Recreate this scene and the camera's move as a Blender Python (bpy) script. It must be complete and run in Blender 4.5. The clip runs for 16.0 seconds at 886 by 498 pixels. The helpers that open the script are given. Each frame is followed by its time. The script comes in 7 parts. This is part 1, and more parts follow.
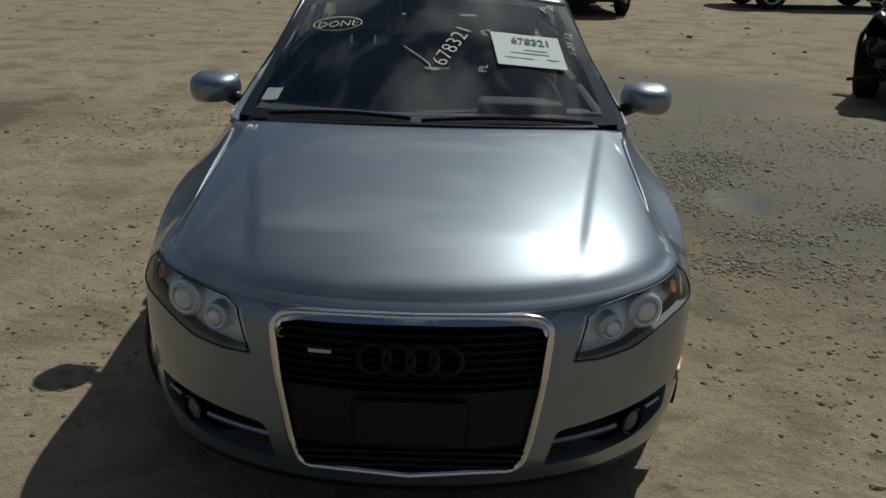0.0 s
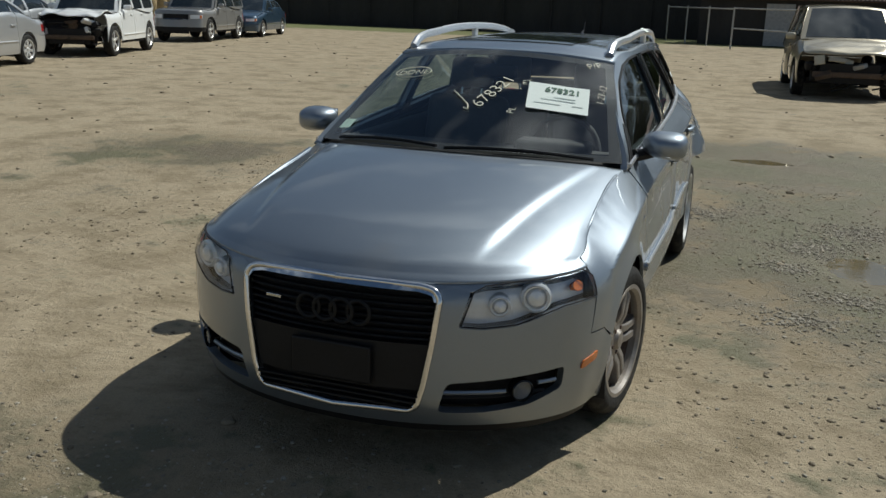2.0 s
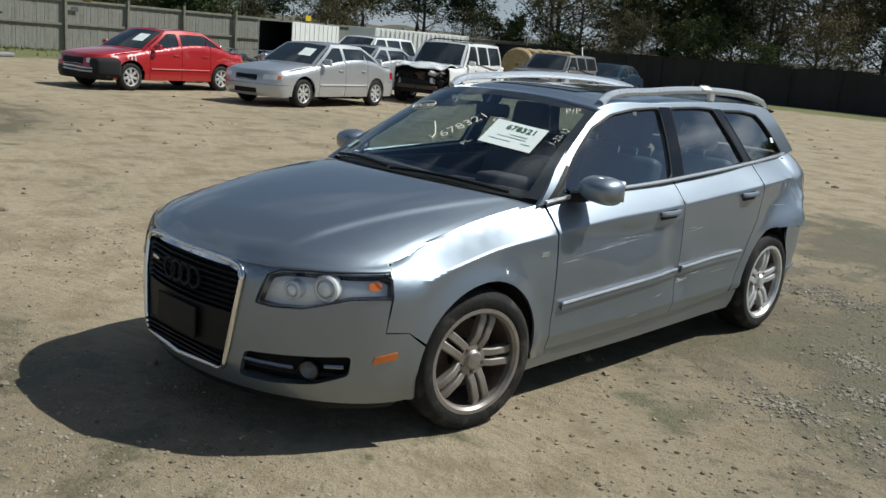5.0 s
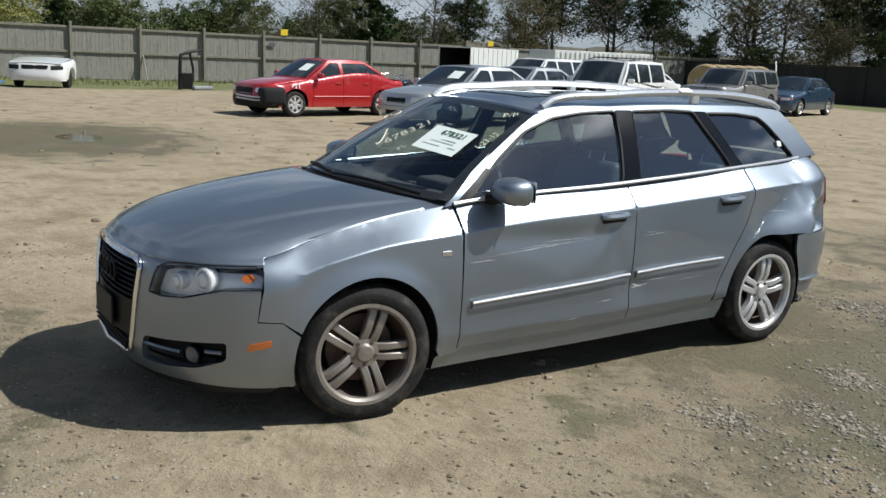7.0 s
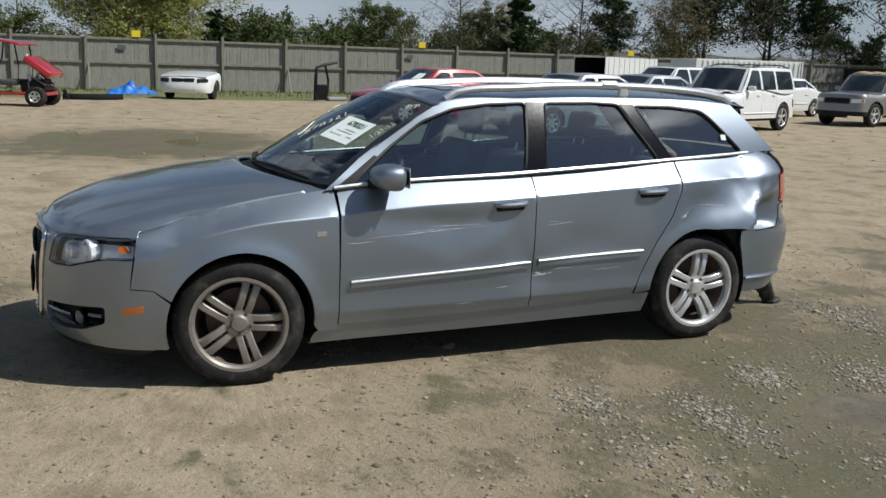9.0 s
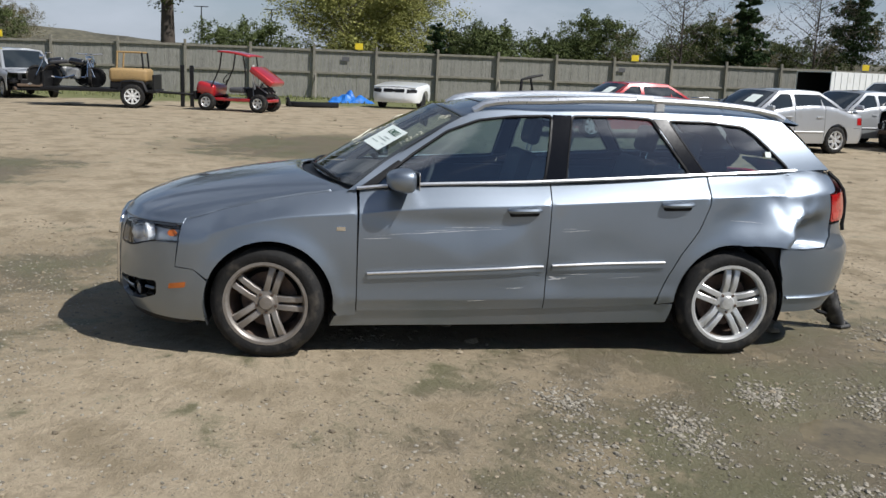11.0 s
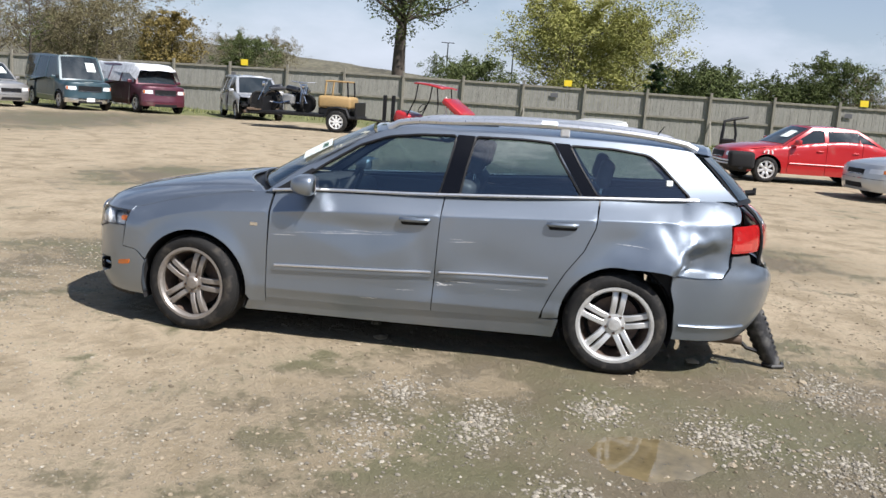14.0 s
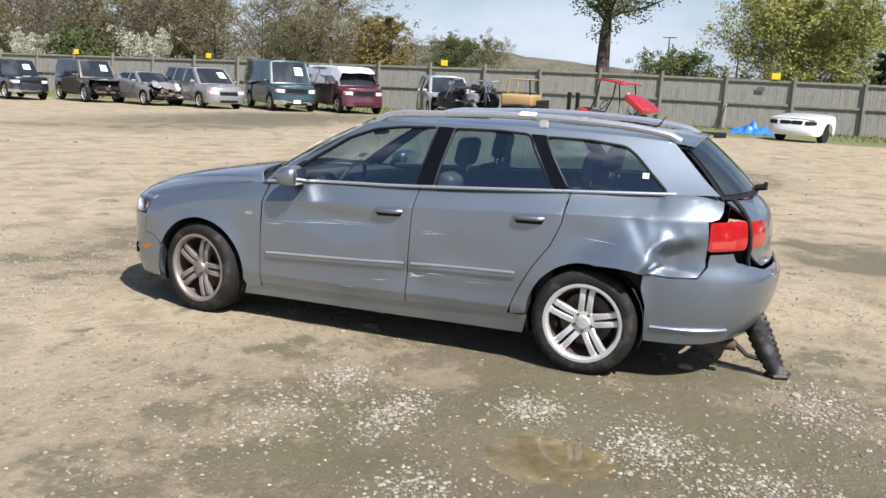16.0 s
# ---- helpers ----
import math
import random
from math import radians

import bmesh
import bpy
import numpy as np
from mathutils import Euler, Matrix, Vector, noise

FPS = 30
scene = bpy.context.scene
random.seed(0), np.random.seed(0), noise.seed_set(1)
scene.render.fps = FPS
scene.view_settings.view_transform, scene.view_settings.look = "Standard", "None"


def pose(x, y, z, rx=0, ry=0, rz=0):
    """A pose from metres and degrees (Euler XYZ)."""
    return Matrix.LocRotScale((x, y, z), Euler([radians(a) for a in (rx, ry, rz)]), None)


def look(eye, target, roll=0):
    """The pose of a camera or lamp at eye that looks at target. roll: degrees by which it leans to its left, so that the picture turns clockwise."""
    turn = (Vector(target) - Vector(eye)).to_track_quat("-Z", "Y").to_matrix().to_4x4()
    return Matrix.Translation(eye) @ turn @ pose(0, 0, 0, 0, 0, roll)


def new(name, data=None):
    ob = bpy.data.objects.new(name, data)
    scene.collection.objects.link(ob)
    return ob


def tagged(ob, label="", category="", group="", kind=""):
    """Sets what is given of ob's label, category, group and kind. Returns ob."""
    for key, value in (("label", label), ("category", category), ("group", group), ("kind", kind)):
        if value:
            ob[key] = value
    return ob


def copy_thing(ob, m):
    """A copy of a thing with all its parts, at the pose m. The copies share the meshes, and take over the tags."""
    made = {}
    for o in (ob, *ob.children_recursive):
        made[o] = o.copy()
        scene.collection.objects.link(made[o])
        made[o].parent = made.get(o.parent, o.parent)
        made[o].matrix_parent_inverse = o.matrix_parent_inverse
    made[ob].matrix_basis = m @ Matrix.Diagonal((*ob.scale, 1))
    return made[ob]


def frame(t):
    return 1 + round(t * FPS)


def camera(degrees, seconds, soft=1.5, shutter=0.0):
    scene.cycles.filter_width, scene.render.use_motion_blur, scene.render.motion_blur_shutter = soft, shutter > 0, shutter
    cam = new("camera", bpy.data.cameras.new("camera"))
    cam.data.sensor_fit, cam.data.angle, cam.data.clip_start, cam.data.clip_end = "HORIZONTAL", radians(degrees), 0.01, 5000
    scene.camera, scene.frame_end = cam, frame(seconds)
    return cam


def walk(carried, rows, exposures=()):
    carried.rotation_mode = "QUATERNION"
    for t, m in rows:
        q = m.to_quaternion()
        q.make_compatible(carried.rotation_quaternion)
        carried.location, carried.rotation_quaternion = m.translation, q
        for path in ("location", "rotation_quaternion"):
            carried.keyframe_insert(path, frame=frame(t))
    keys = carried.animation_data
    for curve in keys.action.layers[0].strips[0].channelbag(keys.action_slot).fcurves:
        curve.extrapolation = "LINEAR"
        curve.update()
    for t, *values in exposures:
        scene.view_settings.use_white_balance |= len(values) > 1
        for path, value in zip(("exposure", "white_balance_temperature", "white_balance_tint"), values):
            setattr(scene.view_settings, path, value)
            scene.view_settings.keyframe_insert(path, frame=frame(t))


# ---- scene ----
cam = camera(52.1, 16.0)
PATH = [
    (0, (0.087, -2.988, 1.659), (0.077, -1.107, 0.98), 1.5),
    (0.5, (0.353, -3.12, 1.663), (0.087, -1.214, 1.118), 2.1),
    (1, (0.647, -3.333, 1.651), (0.23, -1.455, 1.105), 0.0),
    (1.5, (0.939, -3.517, 1.643), (0.476, -1.655, 1.082), 2.8),
    (2, (1.296, -3.508, 1.621), (0.661, -1.689, 1.087), 1.7),
    (2.5, (1.639, -3.516, 1.637), (0.824, -1.762, 1.127), 2.3),
    (3, (1.958, -3.451, 1.598), (1.023, -1.75, 1.119), 2.8),
    (3.5, (2.226, -3.297, 1.611), (1.204, -1.643, 1.141), 0.7),
    (4, (2.496, -3.037, 1.595), (1.357, -1.456, 1.146), 2.6),
    (4.5, (2.851, -2.908, 1.574), (1.587, -1.424, 1.129), 3.7),
    (4.7, (3.011, -2.861, 1.586), (1.715, -1.403, 1.143), 4.2),
    (6.8, (4.088, -1.893, 1.582), (2.465, -0.798, 1.17), 2.9),
    (7, (4.2, -1.826, 1.597), (2.563, -0.755, 1.182), 2.5),
    (7.5, (4.408, -1.534, 1.584), (2.717, -0.544, 1.18), 5.0),
    (8, (4.63, -1.274, 1.572), (2.907, -0.337, 1.182), 1.0),
    (8.5, (4.91, -1.07, 1.604), (3.14, -0.229, 1.205), 1.7),
    (9, (5.035, -0.749, 1.549), (3.231, 0.015, 1.148), 1.8),
    (9.2, (5.098, -0.634, 1.54), (3.249, 0.01, 1.132), 2.6),
    (11.3, (5.821, 0.376, 1.603), (3.874, 0.636, 1.229), 2.3),
    (11.5, (5.905, 0.493, 1.583), (3.952, 0.728, 1.22), 2.5),
    (12, (6.091, 0.812, 1.6), (4.143, 1.027, 1.203), 4.0),
    (12.5, (6.128, 1.202, 1.559), (4.167, 1.299, 1.175), 4.7),
    (13, (6.18, 1.532, 1.591), (4.22, 1.494, 1.196), 3.4),
    (13.5, (6.281, 1.895, 1.597), (4.318, 1.763, 1.238), 5.6),
    (14, (6.244, 2.214, 1.616), (4.287, 1.983, 1.274), 4.1),
    (14.5, (6.16, 2.558, 1.636), (4.219, 2.221, 1.29), 4.6),
    (15, (6.127, 2.94, 1.608), (4.213, 2.472, 1.265), 4.3),
    (15.5, (6.066, 3.319, 1.655), (4.199, 2.703, 1.29), 3.6),
    (16, (5.885, 3.694, 1.666), (4.051, 2.989, 1.292), 2.9),
]
EXPOSURE = ((0, -0.86, 6230, 2), (0.5, -0.72, 6240, 2), (1.5, -0.38, 6170, 3), (3.5, -0.08, 6050, 4), (4.5, -0.04, 6010, 4), (7.0, 0.16, 6000, 7), (9.0, -0.01, 6020, 8), (11.5, 0.22, 5990, 11), (12.5, 0.46, 6010, 12), (14.5, 0.69, 6020, 13), (16, 0.77, 6020, 13))
walk(cam, [(t, look(eye, target, roll)) for t, eye, target, roll in PATH], EXPOSURE)

# ---- light ----
SUN = Vector((0.45, 0.64, 0.97)).normalized()
elev, azim = math.asin(SUN.z), math.atan2(SUN.x, SUN.y)
world = bpy.data.worlds.new("sky")
scene.world = world
world.use_nodes = True
wn, wl = world.node_tree.nodes, world.node_tree.links
wn.clear()
w_out, w_bg, w_sky = wn.new("ShaderNodeOutputWorld"), wn.new("ShaderNodeBackground"), wn.new("ShaderNodeTexSky")
w_sky.sky_type, w_sky.sun_disc, w_sky.sun_elevation, w_sky.sun_rotation = "NISHITA", False, elev, azim
w_sky.air_density, w_sky.dust_density = 1.1, 0.5
w_sky.ozone_density = 2.6
w_co, w_map, w_n, w_ramp, w_mix = (wn.new("ShaderNodeTexCoord"), wn.new("ShaderNodeMapping"), wn.new("ShaderNodeTexNoise"),
                                   wn.new("ShaderNodeValToRGB"), wn.new("ShaderNodeMix"))
w_map.inputs["Scale"].default_value = (1.5, 1.5, 4.0)
w_n.inputs["Scale"].default_value, w_n.inputs["Detail"].default_value, w_n.inputs["Roughness"].default_value = 1.5, 7, 0.55
w_ramp.color_ramp.elements[0].position, w_ramp.color_ramp.elements[1].position = 0.51, 0.72
w_mix.data_type, w_mix.clamp_factor = "RGBA", True
wl.new(w_co.outputs["Generated"], w_map.inputs["Vector"])
wl.new(w_map.outputs[0], w_n.inputs["Vector"])
wl.new(w_n.outputs["Fac"], w_ramp.inputs["Fac"])
wl.new(w_ramp.outputs["Color"], w_mix.inputs["Factor"])
# pale haze towards the horizon
w_sep, w_low, w_haze = wn.new("ShaderNodeSeparateXYZ"), wn.new("ShaderNodeMapRange"), wn.new("ShaderNodeMix")
w_low.inputs["From Min"].default_value, w_low.inputs["From Max"].default_value = 0.0, 0.32
w_low.inputs["To Min"].default_value, w_low.inputs["To Max"].default_value = 0.62, 0.0
w_haze.data_type = "RGBA"
w_haze.inputs["B"].default_value = (8.6, 9.6, 11.2, 1)
wl.new(w_co.outputs["Generated"], w_sep.inputs[0])
wl.new(w_sep.outputs[2], w_low.inputs["Value"])
wl.new(w_low.outputs[0], w_haze.inputs["Factor"])
wl.new(w_sky.outputs[0], w_haze.inputs["A"])
wl.new(w_haze.outputs["Result"], w_mix.inputs["A"])
# clouds and sky are brighter round the sun
w_dot, w_pow, w_glow = wn.new("ShaderNodeVectorMath"), wn.new("ShaderNodeMapRange"), wn.new("ShaderNodeMix")
w_dot.operation, w_dot.inputs[1].default_value = "DOT_PRODUCT", SUN
w_pow.interpolation_type = "SMOOTHSTEP"
w_pow.inputs["From Min"].default_value, w_pow.inputs["From Max"].default_value = 0.55, 1.0
w_glow.data_type = "RGBA"
w_glow.inputs["A"].default_value, w_glow.inputs["B"].default_value = (10.5, 11.0, 11.8, 1), (30.0, 30.0, 30.0, 1)
wl.new(w_co.outputs["Generated"], w_dot.inputs[0])
wl.new(w_dot.outputs["Value"], w_pow.inputs["Value"])
wl.new(w_pow.outputs[0], w_glow.inputs["Factor"])
wl.new(w_glow.outputs["Result"], w_mix.inputs["B"])
wl.new(w_mix.outputs["Result"], w_bg.inputs["Color"])
wl.new(w_bg.outputs[0], w_out.inputs["Surface"])
w_bg.inputs["Strength"].default_value = 0.05
sun = new("sun", bpy.data.lights.new("sun", "SUN"))
sun.data.energy, sun.data.angle, sun.data.color = 5.0, radians(0.53), (1.0, 0.94, 0.85)
sun.matrix_world = look(SUN * 60, (0, 0, 0))


# ---- materials ----
def material(name, base, rough=0.5, metal=0.0, vary=0.15, scale=8.0, fine=60.0, bump=0.0, coat=0.0, dirt=None, dirt_amount=0.0, spec=0.5, stretch=(1, 1, 1), emit=0.0):
    """A node material with colour variation at two scales, an optional dirt layer and fine relief."""
    m = bpy.data.materials.new(name)
    m.use_nodes = True
    n, l = m.node_tree.nodes, m.node_tree.links
    b = n["Principled BSDF"]
    b.inputs["Roughness"].default_value, b.inputs["Metallic"].default_value = rough, metal
    b.inputs["Specular IOR Level"].default_value, b.inputs["Coat Weight"].default_value = spec, coat
    b.inputs["Coat Roughness"].default_value = 0.03
    co, mp = n.new("ShaderNodeTexCoord"), n.new("ShaderNodeMapping")
    mp.inputs["Scale"].default_value = stretch
    l.new(co.outputs["Object"], mp.inputs["Vector"])
    a, f = n.new("ShaderNodeTexNoise"), n.new("ShaderNodeTexNoise")
    a.inputs["Scale"].default_value, a.inputs["Detail"].default_value = scale, 5
    f.inputs["Scale"].default_value, f.inputs["Detail"].default_value = fine, 3
    for q in (a, f):
        l.new(mp.outputs[0], q.inputs["Vector"])
    add = n.new("ShaderNodeMath")
    add.operation = "ADD"
    l.new(a.outputs["Fac"], add.inputs[0])
    l.new(f.outputs["Fac"], add.inputs[1])
    span = n.new("ShaderNodeMapRange")
    span.inputs["From Min"].default_value, span.inputs["From Max"].default_value = 0.7, 1.3
    span.inputs["To Min"].default_value, span.inputs["To Max"].default_value = 1 - vary, 1 + vary
    l.new(add.outputs[0], span.inputs["Value"])
    mul = n.new("ShaderNodeMix")
    mul.data_type, mul.blend_type = "RGBA", "MULTIPLY"
    mul.inputs["Factor"].default_value, mul.inputs["A"].default_value = 1.0, (*base, 1)
    l.new(span.outputs[0], mul.inputs["B"])
    out = mul.outputs["Result"]
    if dirt:
        d = n.new("ShaderNodeMapRange")
        d.inputs["From Min"].default_value, d.inputs["From Max"].default_value = 0.62 - 0.25 * dirt_amount, 0.75
        d.inputs["To Max"].default_value = 0.25 + 0.6 * dirt_amount
        l.new(a.outputs["Fac"], d.inputs["Value"])
        over = n.new("ShaderNodeMix")
        over.data_type = "RGBA"
        over.inputs["B"].default_value = (*dirt, 1)
        l.new(d.outputs[0], over.inputs["Factor"])
        l.new(out, over.inputs["A"])
        out = over.outputs["Result"]
    l.new(out, b.inputs["Base Color"])
    r = n.new("ShaderNodeMapRange")
    r.inputs["To Min"].default_value, r.inputs["To Max"].default_value = rough * 0.8, min(1, rough * 1.2)
    l.new(f.outputs["Fac"], r.inputs["Value"])
    l.new(r.outputs[0], b.inputs["Roughness"])
    if bump:
        k = n.new("ShaderNodeBump")
        k.inputs["Strength"].default_value, k.inputs["Distance"].default_value = min(1, bump), 0.01
        l.new(add.outputs[0], k.inputs["Height"])
        l.new(k.outputs[0], b.inputs["Normal"])
    if emit:
        b.inputs["Emission Strength"].default_value = emit
    return m


def glass_material(name, tint, gloss=0.02, ior=1.55, gain=1.5):
    """Thin tinted glass: what lies behind shows through, with a mirror-like sheen by Fresnel."""
    m = bpy.data.materials.new(name)
    m.use_nodes = True
    n, l = m.node_tree.nodes, m.node_tree.links
    n.remove(n["Principled BSDF"])
    t, g, x, f = n.new("ShaderNodeBsdfTransparent"), n.new("ShaderNodeBsdfGlossy"), n.new("ShaderNodeMixShader"), n.new("ShaderNodeLayerWeight")
    t.inputs["Color"].default_value = (*tint, 1)
    g.inputs["Roughness"].default_value = gloss
    f.inputs["Blend"].default_value = 0.5
    q, k = n.new("ShaderNodeMath"), n.new("ShaderNodeMath")
    q.operation, q.inputs[1].default_value = "POWER", 4.0
    k.operation, k.use_clamp = "MULTIPLY_ADD", True
    base = ((ior - 1) / (ior + 1))**2 * gain * 1.6
    k.inputs[1].default_value, k.inputs[2].default_value = 1 - base, base
    l.new(f.outputs["Facing"], q.inputs[0])
    l.new(q.outputs[0], k.inputs[0])
    l.new(k.outputs[0], x.inputs[0])
    l.new(t.outputs[0], x.inputs[1])
    l.new(g.outputs[0], x.inputs[2])
    l.new(x.outputs[0], n["Material Output"].inputs["Surface"])
    return m


def paint(name, base, metal=0.0, rough=0.35, dust=0.25):
    return material(name, base, rough, metal, 0.05, 2.0, 220, 0.0, 1.0 if rough < 0.5 else 0.2, (0.3, 0.27, 0.22), dust * 0.3)


M_PAINT = paint("silver_blue_paint", (0.242, 0.277, 0.321), 0.85, 0.44, 0.05)
M_TRIM = material("black_plastic", (0.011, 0.011, 0.012), 0.5, vary=0.2, bump=0.05, spec=0.25)
M_SOFT = material("matte_black", (0.008, 0.008, 0.009), 0.9, vary=0.2)
M_RUBBER = material("tyre_rubber", (0.015, 0.0145, 0.014), 0.8, vary=0.3, scale=12, bump=0.3, dirt=(0.13, 0.11, 0.085), dirt_amount=0.35, spec=0.3)
M_CHROME = material("chrome", (0.75, 0.75, 0.76), 0.12, 1.0, 0.04)
M_ALLOY = material("alloy", (0.66, 0.66, 0.65), 0.36, 0.55, 0.1, 14, 120, 0.05, dirt=(0.2, 0.17, 0.13), dirt_amount=0.35)
M_ALLOY_DIRTY = material("dirty_alloy", (0.30, 0.275, 0.25), 0.45, 0.5, 0.15, 14, 120, 0.05, dirt=(0.15, 0.12, 0.09), dirt_amount=0.6)
M_GLOSS = material("gloss_black", (0.004, 0.004, 0.005), 0.16, vary=0.05, spec=0.4)
M_DISC = material("brake_disc", (0.14, 0.10, 0.08), 0.6, 0.5, 0.3)
M_GLASS = glass_material("window_glass", (0.52, 0.66, 0.70), gain=3.2)
M_SHIELD = glass_material("windscreen_glass", (0.80, 0.86, 0.85), gain=1.5)
M_LENS = glass_material("lamp_lens", (0.95, 0.96, 0.97), 0.02, 1.38, 1.0)
M_FARGLASS = material("dark_car_glass", (0.02, 0.026, 0.03), 0.06, vary=0.1, spec=0.8)
M_REFLECT = material("lamp_reflector", (0.86, 0.87, 0.88), 0.25, 0.2, 0.08)
M_SATIN = material("satin_aluminium", (0.80, 0.80, 0.80), 0.3, 0.85, 0.05)
M_DULL = material("dull_reflector", (0.22, 0.22, 0.22), 0.4, 0.4, 0.1)
M_AMBER = material("amber_plastic", (0.55, 0.14, 0.012), 0.2, vary=0.1, coat=1)
M_REDLENS = material("red_lens", (0.36, 0.010, 0.011), 0.15, vary=0.15, coat=1, scale=25)
M_LEATHER = material("grey_leather", (0.075, 0.075, 0.078), 0.55, vary=0.15, bump=0.1)
M_DASH = material("dash_plastic", (0.05, 0.05, 0.052), 0.7, vary=0.15, bump=0.1)
M_LINER = material("headliner", (0.42, 0.41, 0.38), 0.9, vary=0.05)
M_PAPER = material("paper", (0.72, 0.78, 0.74), 0.8, vary=0.03)
M_INK = material("ink", (0.02, 0.02, 0.02), 0.7)
M_CHALK = material("paint_marker", (0.72, 0.70, 0.56), 0.7)
M_WHITE = material("white_plastic", (0.7, 0.7, 0.68), 0.5)
M_RUST = material("rusty_steel", (0.12, 0.085, 0.06), 0.75, 0.4, 0.3)


# ---- mesh helpers ----
def make(name, verts, faces, mat, parent=None, label="", smooth=True, sharp=(), mats=None, index=None):
    me = bpy.data.meshes.new(name)
    me.from_pydata([tuple(v) for v in verts], [], faces)
    for m in (mats or [mat]):
        me.materials.append(m)
    if index:
        me.polygons.foreach_set("material_index", index)
    me.polygons.foreach_set("use_smooth", [smooth] * len(faces))
    me.update()
    ob = new(name, me)
    if parent:
        ob.parent = parent
    if label:
        ob["label"] = label
    return ob


def part(name, bm, mat, parent=None, label="", smooth=False, angle=35):
    """Links a bmesh as one mesh object under a thing or part; edges steeper than the angle stay sharp."""
    bm.normal_update()
    for f in bm.faces:
        f.smooth = smooth
    if smooth:
        for e in bm.edges:
            if len(e.link_faces) == 2 and e.calc_face_angle(0) > radians(angle):
                e.smooth = False
    me = bpy.data.meshes.new(name)
    bm.to_mesh(me)
    bm.free()
    me.materials.append(mat)
    ob = new(name, me)
    if parent:
        ob.parent = parent
    if label:
        ob["label"] = label
    return ob


def box_bm(size, at=(0, 0, 0), bevel=0.0, turn=(0, 0, 0), segments=2, bm=None):
    bm = bm or bmesh.new()
    r = bmesh.ops.create_cube(bm, size=1, matrix=pose(*at, *turn) @ Matrix.Diagonal((*size, 1)))
    if bevel:
        es = {e for v in r["verts"] for e in v.link_edges}
        bmesh.ops.bevel(bm, geom=list(es), offset=bevel, segments=segments, profile=0.5, affect="EDGES")
    return bm


def tube_bm(points, radius, sides=8, bm=None, cap=True):
    """A tube along points; radius may be a list."""
    bm = bm or bmesh.new()
    pts = [Vector(p) for p in points]
    rings = []
    for i, p in enumerate(pts):
        d = (pts[min(i + 1, len(pts) - 1)] - pts[max(i - 1, 0)]).normalized()
        u = d.cross(Vector((0, 0, 1)))
        u = u.normalized() if u.length > 1e-3 else Vector((1, 0, 0))
        w = d.cross(u)
        r = radius[i] if isinstance(radius, (list, tuple)) else radius
        rings.append([bm.verts.new(p + (u * math.cos(a) + w * math.sin(a)) * r) for a in (2 * math.pi * k / sides for k in range(sides))])
    for a, b in zip(rings, rings[1:]):
        for k in range(sides):
            bm.faces.new((a[k], a[(k + 1) % sides], b[(k + 1) % sides], b[k]))
    if cap:
        bm.faces.new(rings[0][::-1])
        bm.faces.new(rings[-1])
    return bm


def lathe_bm(profile, sides=40, closed=True, bm=None, m=None):
    """Turns a profile of (radius, x) about the x axis."""
    bm = bm or bmesh.new()
    m = m or Matrix()
    rings = []
    for k in range(sides):
        a = 2 * math.pi * k / sides
        rings.append([bm.verts.new(m @ Vector((x, r * math.cos(a), r * math.sin(a)))) for r, x in profile])
    n = len(profile)
    for k in range(sides):
        a, b = rings[k], rings[(k + 1) % sides]
        for j in range(n if closed else n - 1):
            bm.faces.new((a[j], a[(j + 1) % n], b[(j + 1) % n], b[j]))
    return bm


def table(rows):
    """A smooth function through rows of (input, value)."""
    xs, ys = np.array([r[0] for r in rows], float), np.array([r[1] for r in rows], float)
    d = np.gradient(ys, xs) if len(xs) > 2 else np.full(len(xs), (ys[-1] - ys[0]) / (xs[-1] - xs[0]))

    def f(x):
        if x <= xs[0]:
            return float(ys[0])
        if x >= xs[-1]:
            return float(ys[-1])
        i = int(np.searchsorted(xs, x)) - 1
        h = xs[i + 1] - xs[i]
        s = (x - xs[i]) / h
        return float((2 * s**3 - 3 * s**2 + 1) * ys[i] + (s**3 - 2 * s**2 + s) * h * d[i] + (3 * s**2 - 2 * s**3) * ys[i + 1] + (s**3 - s**2) * h * d[i + 1])
    return f


def inside(p, poly):
    x, y, hit = p[0], p[1], False
    for (x0, y0), (x1, y1) in zip(poly, poly[1:] + poly[:1]):
        if (y0 > y) != (y1 > y) and x < (x1 - x0) * (y - y0) / (y1 - y0) + x0:
            hit = not hit
    return hit


def resample(poly, step):
    out = []
    for a, b in zip(poly, poly[1:] + poly[:1]):
        n = max(1, int(round(math.dist(a, b) / step)))
        out += [(a[0] + (b[0] - a[0]) * k / n, a[1] + (b[1] - a[1]) * k / n) for k in range(n)]
    return out


def rounded(poly, radius, n=5):
    """Rounds the corners of a polygon."""
    out = []
    for i, p in enumerate(poly):
        a, b = Vector(poly[i - 1]), Vector(poly[(i + 1) % len(poly)])
        p = Vector(p)
        r = min(radius, 0.45 * (a - p).length, 0.45 * (b - p).length)
        s, e = p + (a - p).normalized() * r, p + (b - p).normalized() * r
        out += [tuple(s * (1 - k / n)**2 + p * 2 * (k / n) * (1 - k / n) + e * (k / n)**2) for k in range(n + 1)]
    return out


